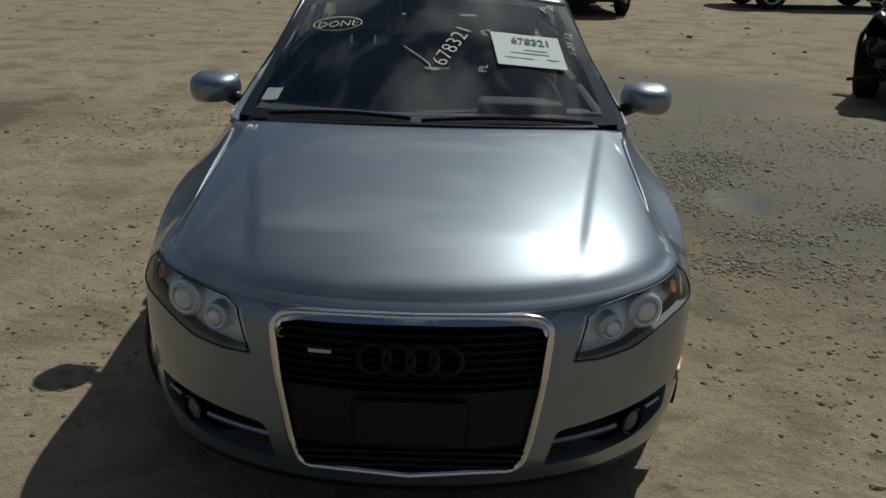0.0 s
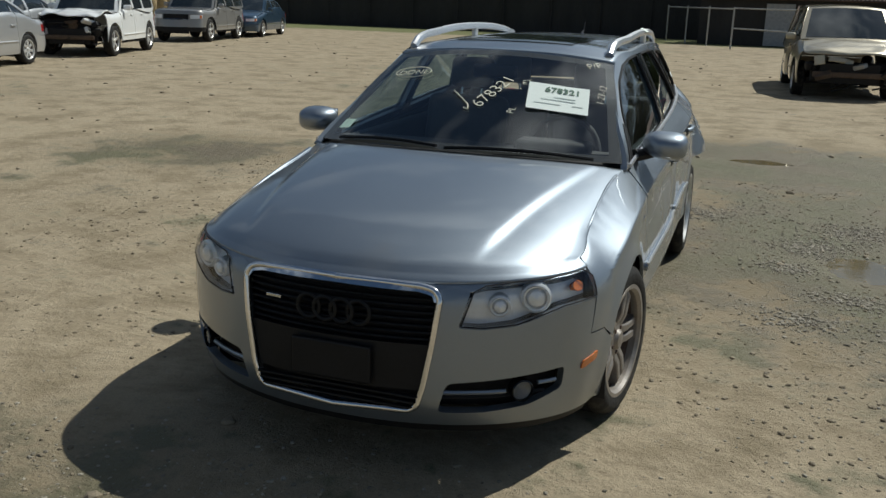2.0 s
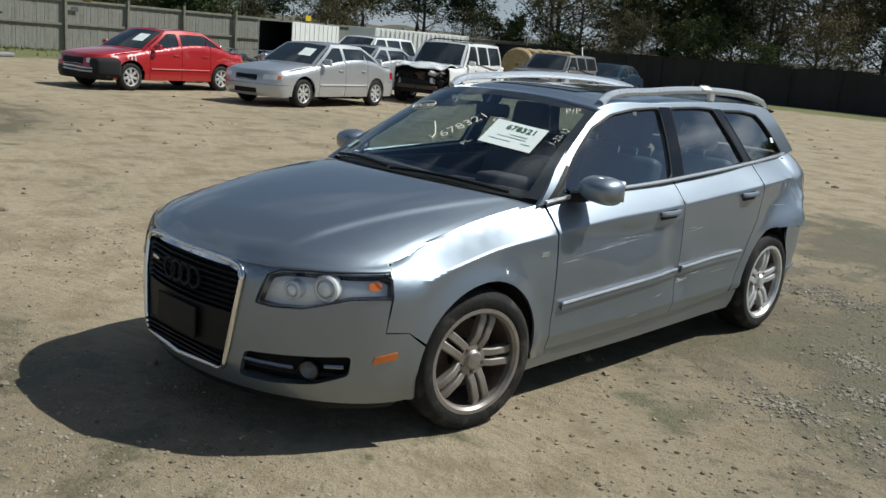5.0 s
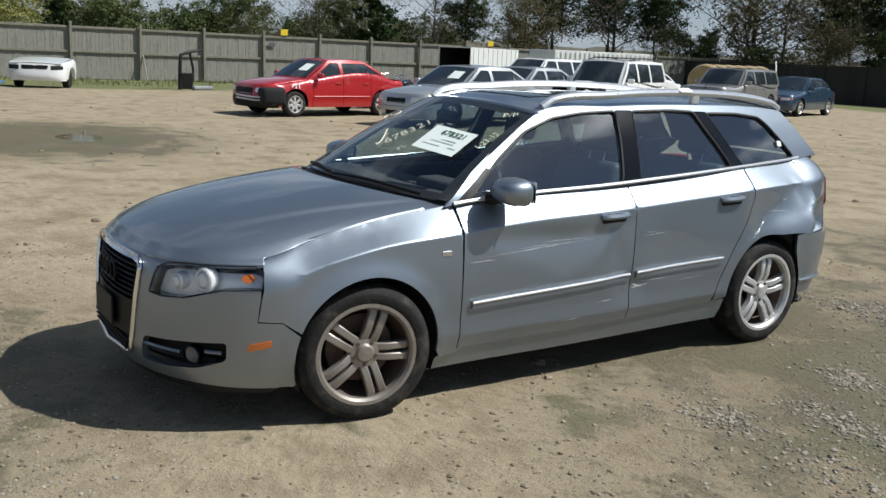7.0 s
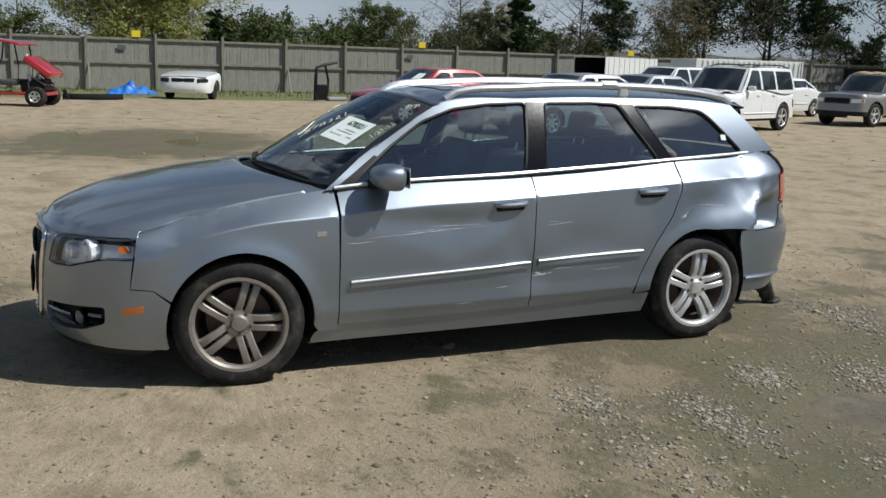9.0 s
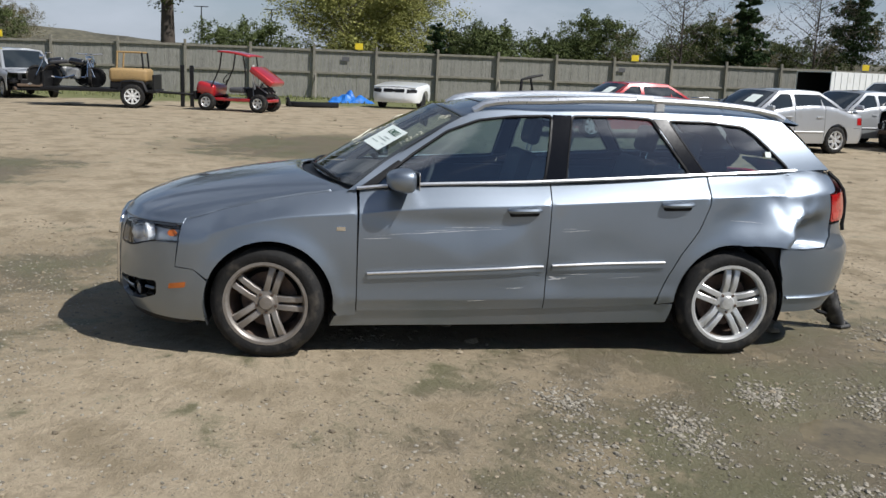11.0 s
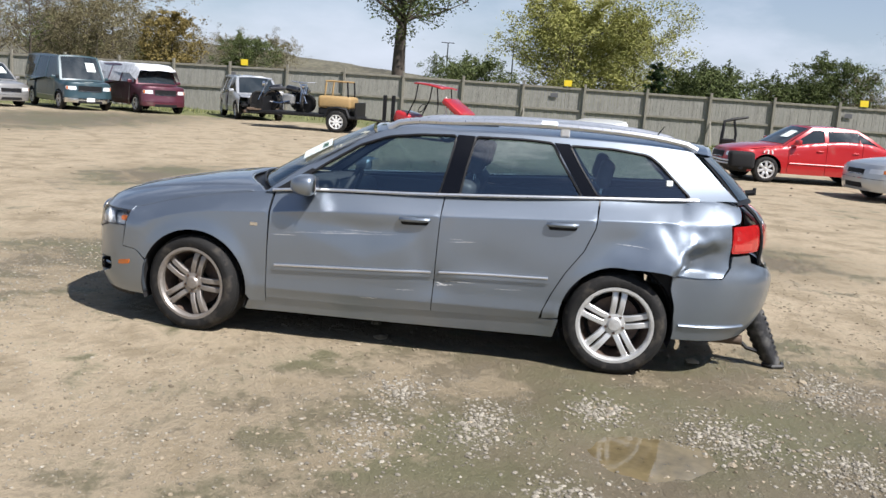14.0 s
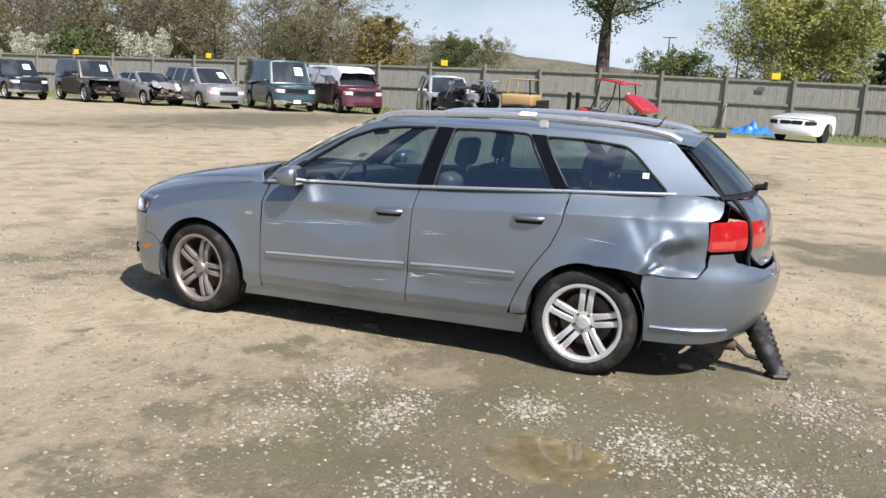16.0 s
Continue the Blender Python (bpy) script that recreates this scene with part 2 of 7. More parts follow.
def sheet(outline, surface, step, holes=(), depth=0.012, mirror=False, both=False, rows=()):
    """Vertices and faces of a panel: the outline's region of a surface, meshed evenly, with its edge turned inwards by depth.
    surface(u, v, inset) gives the place. mirror: on the other side (-x). both: the two halves in one mesh."""
    from mathutils.geometry import delaunay_2d_cdt
    rings = [resample(list(outline), step)] + [resample(list(h), step) for h in holes]
    pts, edges, polys = [], [], []
    for r in rings:
        k = len(pts)
        pts += r
        edges += [(k + i, k + (i + 1) % len(r)) for i in range(len(r))]
    lo, hi = np.min(pts, axis=0), np.max(pts, axis=0)
    edge_pts = np.array(pts + [tuple(r) for r in rows])
    for i, u in enumerate(np.arange(lo[0] + step / 2, hi[0], step)):
        for v in np.arange(lo[1] + step * (0.25 + 0.5 * (i % 2)), hi[1], step):
            if inside((u, v), rings[0]) and not any(inside((u, v), h) for h in rings[1:]):
                if ((edge_pts - (u, v))**2).sum(1).min() > (0.45 * step)**2:
                    pts.append((float(u), float(v)))
    last = None
    for u, v in rows:
        if inside((u, v), rings[0]) and not any(inside((u, v), h) for h in rings[1:]):
            near = np.array(pts) - (u, v)
            if (np.abs(near[:, 0]) < 0.006).any() and ((near**2).sum(1) < 1.5e-6).any():
                last = None
                continue
            pts.append((float(u), float(v)))
            if last is not None and 0.004 < math.dist(pts[last], (u, v)) < 0.06 and abs(pts[last][1] - v) < 0.01:
                edges.append((last, len(pts) - 1))
            last = len(pts) - 1
        else:
            last = None
    co, _, tri, _, _, _ = delaunay_2d_cdt([Vector(p) for p in pts], edges, [], 0, 1e-5)
    keep = []
    for t in tri:
        c = sum((co[i] for i in t), Vector((0, 0))) / 3
        if inside(c, rings[0]) and not any(inside(c, h) for h in rings[1:]):
            a, b, d = (co[i] for i in t)
            area = (b - a).cross(d - a)
            if abs(area) > 5e-4 * max((b - a).length, (d - b).length, (a - d).length):
                keep.append(tuple(t) if area > 0 else tuple(t)[::-1])
    use = {}
    for t in keep:
        for a, b in zip(t, t[1:] + t[:1]):
            use[(a, b)] = use.get((a, b), 0) + 1
    border = [(a, b) for a, b in use if (b, a) not in use]
    verts = [Vector(surface(c.x, c.y, 0)) for c in co]
    n = len(verts)
    faces = list(keep)
    inner = {}
    if depth:
        for a, b in border:
            for k in (a, b):
                if k not in inner:
                    inner[k] = (len(verts), len(verts) + 1)
                    verts += [verts[k].copy(), Vector(surface(co[k].x, co[k].y, depth))]
        faces += [(inner[b][0], inner[a][0], inner[a][1], inner[b][1]) for a, b in border]
    # outwards on the +x side
    a, b, c = (verts[i] for i in keep[len(keep) // 2])
    nrm = (b - a).cross(c - a)
    probe = Vector(surface(*[sum(co[i][k] for i in keep[len(keep) // 2]) / 3 for k in (0, 1)], 0.05))
    if nrm.dot(probe - (a + b + c) / 3) > 0:
        faces = [f[::-1] for f in faces]
    if mirror or both:
        other = [Vector((-v.x, v.y, v.z)) for v in verts]
        back = [f[::-1] for f in faces]
        if mirror:
            return other, back
        k = len(verts)
        verts, faces = verts + other, faces + [tuple(i + k for i in f) for f in back]
    return verts, faces


def patch(fn, nu, nv, closed=False):
    """Vertices and faces of a grid fn(u, v), u and v from 0 to 1."""
    verts = [fn(i / nu, j / nv) for j in range(nv + 1) for i in range(nu + 1)]
    faces = [(j * (nu + 1) + i, j * (nu + 1) + i + 1, (j + 1) * (nu + 1) + i + 1, (j + 1) * (nu + 1) + i) for j in range(nv) for i in range(nu)]
    return verts, faces


def arc(cy, cz, r, a0, a1, n=20):
    return [(cy + r * math.cos(radians(a0 + (a1 - a0) * k / n)), cz + r * math.sin(radians(a0 + (a1 - a0) * k / n))) for k in range(n + 1)]


# ---- the shape of a car: x to its left, y to its rear, front axle over the origin ----
class Shape:
    def __init__(self, width, nose, tail, seam, inset, roll, belt_x, roof_z, roof_x, flank, yf=-0.30, yr=3.0, power=2.1, tail_power=2.4, dent=None):
        self.A, self.yn, self.yt, self.zs, self.ins, self.h = table(width), table(nose), table(tail), table(seam), table(inset), table(roll)
        self.xb, self.zr, self.xr, self.flank = table(belt_x), table(roof_z), table(roof_x), table(flank)
        self.yf, self.yr, self.n, self.m, self.dent = yf, yr, power, tail_power, dent
        self.arc, self.edge, self.swell = 0.95, None, None

    def raw(self, T, z):
        """The body's side from the middle of the nose (T = -arc) round the flank to the middle of the tail."""
        span = self.yr - self.yf
        if T < 0:
            a = min(max((T / self.arc + 1) * math.pi / 2, 0), math.pi / 2)
            x = self.A(self.yf) * max(math.sin(a), 0)**(2 / self.n)
            y = self.yf - (self.yf - self.yn(z)) * max(math.cos(a), 0)**(2 / self.n)
        elif T <= span:
            y = self.yf + T
            x = self.A(y)
        else:
            a = min((T - span) / self.arc, 1) * math.pi / 2
            x = self.A(self.yr) * max(math.cos(a), 0)**(2 / self.m)
            y = self.yr + (self.yt(z) - self.yr) * max(math.sin(a), 0)**(2 / self.m)
        x *= self.flank(z)
        w = min(max(1 - (self.zs(y) - z) / self.h(y), 0), 1)
        r = 1 - math.sqrt(max(0, 1 - w * w))
        if self.edge:
            e = self.edge(y)
            r = r * (1 - e) + e * w * (0.86 + 0.14 * w)
        k = self.ins(y) * r
        if T < 0:
            s = 1 - k / 0.85
            x, y = x * s, self.yf + (y - self.yf) * s
        elif T > span:
            s = 1 - k / 0.85
            x, y = x * s, self.yr + (y - self.yr) * s
        else:
            x -= k
        if self.dent and x > 0:
            x -= self.dent(y, z)
        if self.swell and x > 0.3:
            x += self.swell(y, z)
        return Vector((x, y, z))

    def P(self, T, z, d=0.0):
        p = self.raw(T, z)
        if d:
            a = self.raw(T + 0.004, z) - self.raw(T - 0.004, z)
            b = self.raw(T, z + 0.004) - self.raw(T, z - 0.004)
            n = a.cross(b)
            n = n.normalized() if n.length > 1e-9 else Vector((1, 0, 0))
            p = p - n * d
        return p

    def ty(self, y, z):
        if y < self.yf:
            c = min(1, (self.yf - y) / (self.yf - self.yn(z)))
            return (math.acos(c**(self.n / 2)) / (math.pi / 2) - 1) * self.arc
        if y <= self.yr:
            return y - self.yf
        c = min(1, (y - self.yr) / (self.yt(z) - self.yr))
        return self.yr - self.yf + math.asin(c**(self.m / 2)) / (math.pi / 2) * self.arc

    def tx(self, x, z):
        c = min(1, x / (self.A(self.yf) * self.flank(z)))
        return (math.asin(c**(self.n / 2)) / (math.pi / 2) - 1) * self.arc

    def rx(self, x, z):
        c = min(1, x / (self.A(self.yr) * self.flank(z)))
        return self.yr - self.yf + math.acos(c**(self.m / 2)) / (math.pi / 2) * self.arc

    def sy(self, pts):
        return [(self.ty(y, z), z) for y, z in pts]

    def shoulder(self, y0, y1, step=0.03, drops=(0.002, 0.005, 0.010, 0.018, 0.030, 0.045)):
        """Extra mesh rows where the flank rolls over into the top."""
        n = max(2, int(abs(y1 - y0) / step))
        return [(self.ty(y, self.zs(y)), self.zs(y) - d) for d in drops for y in np.linspace(y0, y1, n)]

    def crease(self, y0, y1, step=0.03):
        """Mesh rows that keep the shoulder line crisp."""
        n = max(2, int(abs(y1 - y0) / step))
        return [(self.ty(y, self.zs(y)), self.zs(y) - self.h(y) + d) for d in (-0.008, -0.002, 0.002, 0.008) for y in np.linspace(y0, y1, n)]

    def G(self, y, z, d=0.0):
        """The leaning side of the cabin."""
        zb, zr = self.zs(y), self.zr(y)
        u = (z - zb) / (zr - zb)
        x = self.xb(y) + (self.xr(y) - self.xb(y)) * u + 0.05 * u * (1 - u)
        return Vector((x - d * 0.92, y, z - d * 0.38))


def wheel(name, R, rim, width, parent, at, turn=0, spokes=5, alloy=M_ALLOY, twin=True, detail=1, side=1, spin=0):
    """A wheel under its car: tyre, rim with spokes, hub cap, brake disc. side: +1 with its face to +x."""
    hub = new(name, None)
    hub.parent = parent
    hub.matrix_basis = pose(*at, 0, 0, turn + (0 if side > 0 else 180))
    w = width / 2
    prof = [(rim - 0.012, w * 0.86), (rim + 0.012, w * 0.98), (rim + 0.045, w * 1.0), (R - 0.03, w * 0.97), (R - 0.008, w * 0.82), (R, w * 0.62)]
    if detail:
        for k in (0.42, 0.0, -0.42):
            prof += [(R, w * (k + 0.05)), (R - 0.009, w * (k + 0.035)), (R - 0.009, w * (k - 0.035)), (R, w * (k - 0.05))]
    prof += [(R, -w * 0.62), (R - 0.03, -w * 0.97), (rim, -w * 0.9), (rim - 0.012, -w * 0.5)]
    bm = lathe_bm(prof, 72 if detail else 28)
    part("tyre", bm, M_RUBBER, hub, "dusty worn black tyre", True, 50)
    bm = lathe_bm([(rim + 0.008, w * 0.90), (rim + 0.006, w * 0.97), (rim - 0.010, w * 0.97), (rim - 0.020, w * 0.85), (rim - 0.022, w * 0.62), (rim, w * 0.6)], 56 if detail else 28)
    face = w * 0.72
    n = spokes
    for k in range(n):
        for off in ((-0.0235, 0.0235) if twin else (0,)):
            a = 2 * math.pi * k / n + math.pi / 2 + radians(spin)
            c, s = math.cos(a), math.sin(a)
            half = 0.0165 if twin else 0.03
            rows = []
            for r, x, wd, o in ((0.045, face - 0.012, half * 1.1, off * 0.95), (rim * 0.45, face + 0.008, half, off), (rim * 0.8, face + 0.010, half * 1.05, off * 1.12), (rim - 0.012, face - 0.008, half * 1.3, off * 1.22)):
                ring = []
                for q, dx in ((o - wd, -0.035), (o - wd, -0.004), (o - wd * 0.7, 0), (o + wd * 0.7, 0), (o + wd, -0.004), (o + wd, -0.035)):
                    ring.append(bm.verts.new((x + dx, r * c - q * s, r * s + q * c)))
                rows.append(ring)
            for p, q in zip(rows, rows[1:]):
                for j in range(5):
                    bm.faces.new((p[j], p[j + 1], q[j + 1], q[j]))
    bmesh.ops.recalc_face_normals(bm, faces=bm.faces)
    # the barrel's dark colour stands for the shade in the wheel openings
    barrel = lathe_bm([(rim - 0.018, w * 0.64), (rim - 0.03, w * 0.2), (rim - 0.05, -w * 0.5), (rim - 0.01, -w * 0.85), (rim - 0.004, w * 0.6)], 40 if detail else 20)
    part("rim_barrel", barrel, M_DISC, hub, "inner rim, coloured dark for the shade behind the spokes", True)
    r = part("rim", bm, alloy, hub, "", True, 30)
    bm = lathe_bm([(0.0005, face + 0.012), (0.034, face + 0.010), (0.040, face + 0.002), (0.044, face - 0.004), (0.066, face - 0.006), (0.070, face - 0.02), (0.060, face - 0.05), (0.0005, face - 0.05)], 32, False)
    part("hub_cap", bm, alloy, hub, "", True, 30)
    if detail:
        for k in range(5):
            a = 2 * math.pi * (k + 0.5) / 5 + math.pi / 2
            bm = lathe_bm([(0.0004, face + 0.001), (0.009, face), (0.010, face - 0.015)], 6, False, m=Matrix.Translation((0, 0.054 * math.cos(a), 0.054 * math.sin(a))))
            part("wheel_bolt", bm, M_DISC, hub)
        bm = lathe_bm([(0.07, -0.005), (0.155, -0.005), (0.155, -0.025), (0.07, -0.025)], 40)
        part("brake_disc", bm, M_DISC, hub, "rusty brake disc", True)
    # added black disc: the darkness seen between the spokes
    bm = lathe_bm([(0.0005, -0.05), (rim - 0.03, -0.05), (rim - 0.03, -0.07), (0.0005, -0.07)], 24, False)
    part("wheel_shade_disc", bm, M_SOFT, hub)
    return hub


def thing(name, label, category, at=(0, 0, 0), turn=0, group="", tilt=(0, 0)):
    ob = new(name, None)
    ob.matrix_basis = pose(*at, *tilt, turn)
    return tagged(ob, label, category, group)


# ---- ground ----
PUDDLES = ((2.06, 2.77, 0.29, 0.34, 0.045), (-11.9, 1.4, 0.9, 0.5, 0.05), (1.3, 6.9, 0.34, 0.14, 0.03))


def ground_z(x, y):
    z = 0.0
    if y < -8 and x < -8:
        z -= min(0.45, 0.013 * (-8 - y)) * min(1, (-8 - x) / 14)
    near = max(0, 1 - math.hypot(x - 1.5, y - 1) / 14)
    if near > 0:
        z += near * (0.010 * (noise.noise((x * 0.9, y * 0.9, 0)) - 0.1) + 0.006 * noise.noise((x * 3.1, y * 3.1, 4)))
        if near > 0.5:
            z += 0.004 * noise.noise((x * 11, y * 11, 7))
    for px, py, rx, ry, d in PUDDLES:
        q = ((x - px) / (rx * 1.7))**2 + ((y - py) / (ry * 1.7))**2
        if q < 4:
            q *= 1 + 0.5 * noise.noise((x * 2.3, y * 2.3, 2))
            z -= d * math.exp(-q * 1.6)
    return z


def spread(inner, lo, hi, step):
    a = list(np.arange(lo, hi + 1e-6, step))
    up, g = [], step
    while a[-1] + sum(up[-1:]) < 1500 and (up[-1] if up else a[-1]) < 1500:
        g *= 1.22
        up.append((up[-1] if up else a[-1]) + g)
    down, g = [], step
    while (down[-1] if down else a[0]) > -1500:
        g *= 1.22
        down.append((down[-1] if down else a[0]) - g)
    return down[::-1] + a + up


def ground_material():
    m = bpy.data.materials.new("dirt_and_gravel")
    m.use_nodes = True
    n, l = m.node_tree.nodes, m.node_tree.links
    b = n["Principled BSDF"]
    co = n.new("ShaderNodeTexCoord")

    def nz(scale, detail=6, rough=0.6, stretch=(1, 1, 1)):
        mp, q = n.new("ShaderNodeMapping"), n.new("ShaderNodeTexNoise")
        mp.inputs["Scale"].default_value = stretch
        l.new(co.outputs["Object"], mp.inputs["Vector"])
        l.new(mp.outputs[0], q.inputs["Vector"])
        q.inputs["Scale"].default_value, q.inputs["Detail"].default_value, q.inputs["Roughness"].default_value = scale, detail, rough
        return q.outputs["Fac"]

    def ramp(v, a, c, lo=0.0, hi=1.0):
        q = n.new("ShaderNodeMapRange")
        q.inputs["From Min"].default_value, q.inputs["From Max"].default_value = a, c
        q.inputs["To Min"].default_value, q.inputs["To Max"].default_value = lo, hi
        l.new(v, q.inputs["Value"])
        return q.outputs[0]

    def mix(f, a, c, kind="MIX"):
        q = n.new("ShaderNodeMix")
        q.data_type, q.blend_type = "RGBA", kind
        for k, v in (("Factor", f), ("A", a), ("B", c)):
            if isinstance(v, (tuple, float)):
                q.inputs[k].default_value = (*v, 1) if isinstance(v, tuple) else v
            else:
                l.new(v, q.inputs[k])
        return q.outputs["Result"]

    def math_(op, a, c):
        q = n.new("ShaderNodeMath")
        q.operation = op
        for i, v in enumerate((a, c)):
            if isinstance(v, (int, float)):
                q.inputs[i].default_value = v
            else:
                l.new(v, q.inputs[i])
        return q.outputs[0]

    def blob(x, y, rx, ry):
        """1 in the middle of an ellipse, 0 outside."""
        mp, g = n.new("ShaderNodeMapping"), n.new("ShaderNodeTexGradient")
        mp.vector_type = "TEXTURE"
        mp.inputs["Location"].default_value, mp.inputs["Scale"].default_value = (x, y, 0), (rx, ry, 50)
        l.new(co.outputs["Object"], mp.inputs["Vector"])
        g.gradient_type = "SPHERICAL"
        l.new(mp.outputs[0], g.inputs["Vector"])
        return g.outputs["Fac"]

    big, mid, fine, grit = nz(0.22, 5), nz(1.7, 8, 0.65), nz(14, 8, 0.7), nz(95, 4, 0.7)
    col = mix(ramp(mid, 0.38, 0.62), (0.25, 0.203, 0.132), (0.47, 0.39, 0.275))
    col = mix(ramp(fine, 0.34, 0.58, 0.35, 1.0), (0.22, 0.18, 0.12), col)
    # damp olive-brown mud, in the low ground beside the car and in far streaks
    wet = math_("ADD", blob(2.3, 3.4, 3.6, 3.9), math_("MULTIPLY", blob(2.1, 2.82, 1.1, 1.1), 1.2))
    wet = math_("MAXIMUM", wet, math_("MULTIPLY", blob(1.4, 6.7, 3.4, 2.2), 1.3))
    wet = math_("MAXIMUM", wet, math_("MULTIPLY", blob(-12.2, 0.6, 4.2, 3.8), 1.2))
    wet = math_("MAXIMUM", wet, math_("MULTIPLY", blob(-21.0, -13.5, 12.0, 5.0), 0.9))
    wet = math_("MAXIMUM", wet, math_("MULTIPLY", blob(-4.3, 4.7, 1.9, 1.5), 0.75))
    wet = math_("MAXIMUM", wet, math_("MULTIPLY", blob(-1.2, -1.8, 2.2, 1.5), 0.6))
    wet = math_("MAXIMUM", wet, math_("MULTIPLY", blob(-7.4, -4.1, 3.0, 1.6), 0.8))
    wet = math_("MAXIMUM", wet, math_("MULTIPLY", blob(2.6, 2.9, 2.3, 2.1), 1.05))
    wet = math_("ADD", wet, ramp(big, 0.52, 0.75, 0, 0.35))
    damp = ramp(math_("ADD", math_("MULTIPLY", wet, 0.78), math_("ADD", math_("MULTIPLY", math_("SUBTRACT", mid, 0.5), 1.9), math_("MULTIPLY", math_("SUBTRACT", fine, 0.5), 0.9))), 0.16, 0.42)
    moss = mix(ramp(nz(0.9, 5), 0.42, 0.6), (0.118, 0.098, 0.062), (0.098, 0.098, 0.048))
    col = mix(math_("MULTIPLY", damp, 0.86), col, moss)
    # pale crushed stone strewn in patches
    vor = n.new("ShaderNodeTexVoronoi")
    vor.inputs["Scale"].default_value = 75
    l.new(co.outputs["Object"], vor.inputs["Vector"])
    stone = ramp(vor.outputs["Distance"], 0.42, 0.18)
    where = ramp(math_("ADD", nz(2.6, 6, 0.7, (1, 1, 1)), math_("MULTIPLY", blob(2.0, 3.0, 3.5, 3.2), 0.10)), 0.60, 0.68)
    spot = math_("MULTIPLY", math_("MULTIPLY", stone, where), 0.75)
    tone = mix(vor.outputs["Color"], (0.22, 0.2, 0.165), (0.48, 0.45, 0.385))
    col = mix(spot, col, tone)
    col = mix(ramp(grit, 0.3, 0.7), mix(1.0, col, (0.86, 0.85, 0.83), "MULTIPLY"), col)
    # grass on the verges under both fences
    sep = n.new("ShaderNodeSeparateXYZ")
    l.new(co.outputs["Object"], sep.inputs[0])
    verge = math_("MAXIMUM", ramp(sep.outputs[0], -27.0, -31.5), ramp(sep.outputs[1], 35.0, 39.0))
    verge = ramp(math_("ADD", verge, math_("MULTIPLY", math_("SUBTRACT", nz(0.8, 6), 0.5), 1.3)), 0.35, 0.6)
    col = mix(math_("MULTIPLY", verge, 0.9), col, mix(ramp(fine, 0.3, 0.7), (0.07, 0.095, 0.025), (0.17, 0.17, 0.07)))
    l.new(col, b.inputs["Base Color"])
    l.new(ramp(damp, 0, 1, 0.95, 0.55), b.inputs["Roughness"])
    b.inputs["Specular IOR Level"].default_value = 0.3
    k = n.new("ShaderNodeBump")
    k.inputs["Strength"].default_value, k.inputs["Distance"].default_value = 1.0, 0.026
    h = math_("ADD", math_("ADD", math_("MULTIPLY", fine, 0.8), math_("MULTIPLY", grit, 0.16)), math_("MULTIPLY", spot, 0.35))
    l.new(math_("ADD", h, mid), k.inputs["Height"])
    l.new(k.outputs[0], b.inputs["Normal"])
    return m


gx, gy = spread(0, -3.0, 5.0, 0.06), spread(0, -4.5, 6.5, 0.06)
gv = [(x, y, ground_z(x, y)) for y in gy for x in gx]
w_ = len(gx)
gf = [(j * w_ + i, j * w_ + i + 1, (j + 1) * w_ + i + 1, (j + 1) * w_ + i) for j in range(len(gy) - 1) for i in range(w_ - 1)]
ground = make("ground", gv, gf, ground_material())
tagged(ground, "dry tan dirt yard with gravel and damp patches", "ground", kind="structure")

M_WATER = material("muddy_water", (0.15, 0.118, 0.062), 0.04, vary=0.3, scale=5, fine=16, bump=0.05, spec=0.9)
for px, py, rx, ry, d in PUDDLES[:3]:
    ring = [(px + rx * 1.9 * math.cos(a), py + ry * 1.9 * math.sin(a)) for a in (2 * math.pi * k / 40 for k in range(40))]
    z = -0.029 if px == 2.06 else (-0.03 if px < 0 else -0.018)
    pud = make("puddle", [(px, py, z)] + [(x, y, z) for x, y in ring], [(0, 1 + k, 1 + (k + 1) % 40) for k in range(40)], M_WATER)
    tagged(pud, "shallow muddy puddle in the dirt yard", "puddle", "puddles in the yard", "structure")


def strew(name, count, place, lo, hi, mat, label):
    """Loose stones, each a small uneven lump, in one mesh."""
    rng = np.random.default_rng(len(name) + count)
    t = (1 + 5**0.5) / 2
    ico = np.array([(-1, t, 0), (1, t, 0), (-1, -t, 0), (1, -t, 0), (0, -1, t), (0, 1, t), (0, -1, -t), (0, 1, -t), (t, 0, -1), (t, 0, 1), (-t, 0, -1), (-t, 0, 1)]) / 1.9
    tri = [(0, 11, 5), (0, 5, 1), (0, 1, 7), (0, 7, 10), (0, 10, 11), (1, 5, 9), (5, 11, 4), (11, 10, 2), (10, 7, 6), (7, 1, 8), (3, 9, 4), (3, 4, 2), (3, 2, 6), (3, 6, 8), (3, 8, 9), (4, 9, 5), (2, 4, 11), (6, 2, 10), (8, 6, 7), (9, 8, 1)]
    verts, faces = [], []
    for _ in range(count):
        x, y = place(rng)
        s = lo + (hi - lo) * rng.random()**3
        v = ico * (1 + 0.35 * (rng.random((12, 1)) - 0.5)) * (s * np.array([1 + 0.5 * rng.random(), 1, 0.45 + 0.3 * rng.random()]))
        a = rng.random() * 6.28
        v = v @ np.array([[math.cos(a), -math.sin(a), 0], [math.sin(a), math.cos(a), 0], [0, 0, 1]])
        k = len(verts)
        verts += [tuple(q) for q in v + (x, y, ground_z(x, y) + s * 0.16)]
        faces += [(a_ + k, b_ + k, c_ + k) for a_, b_, c_ in tri]
    ob = make(name, verts, faces, mat, smooth=False)
    return tagged(ob, label, "gravel", kind="stuff")


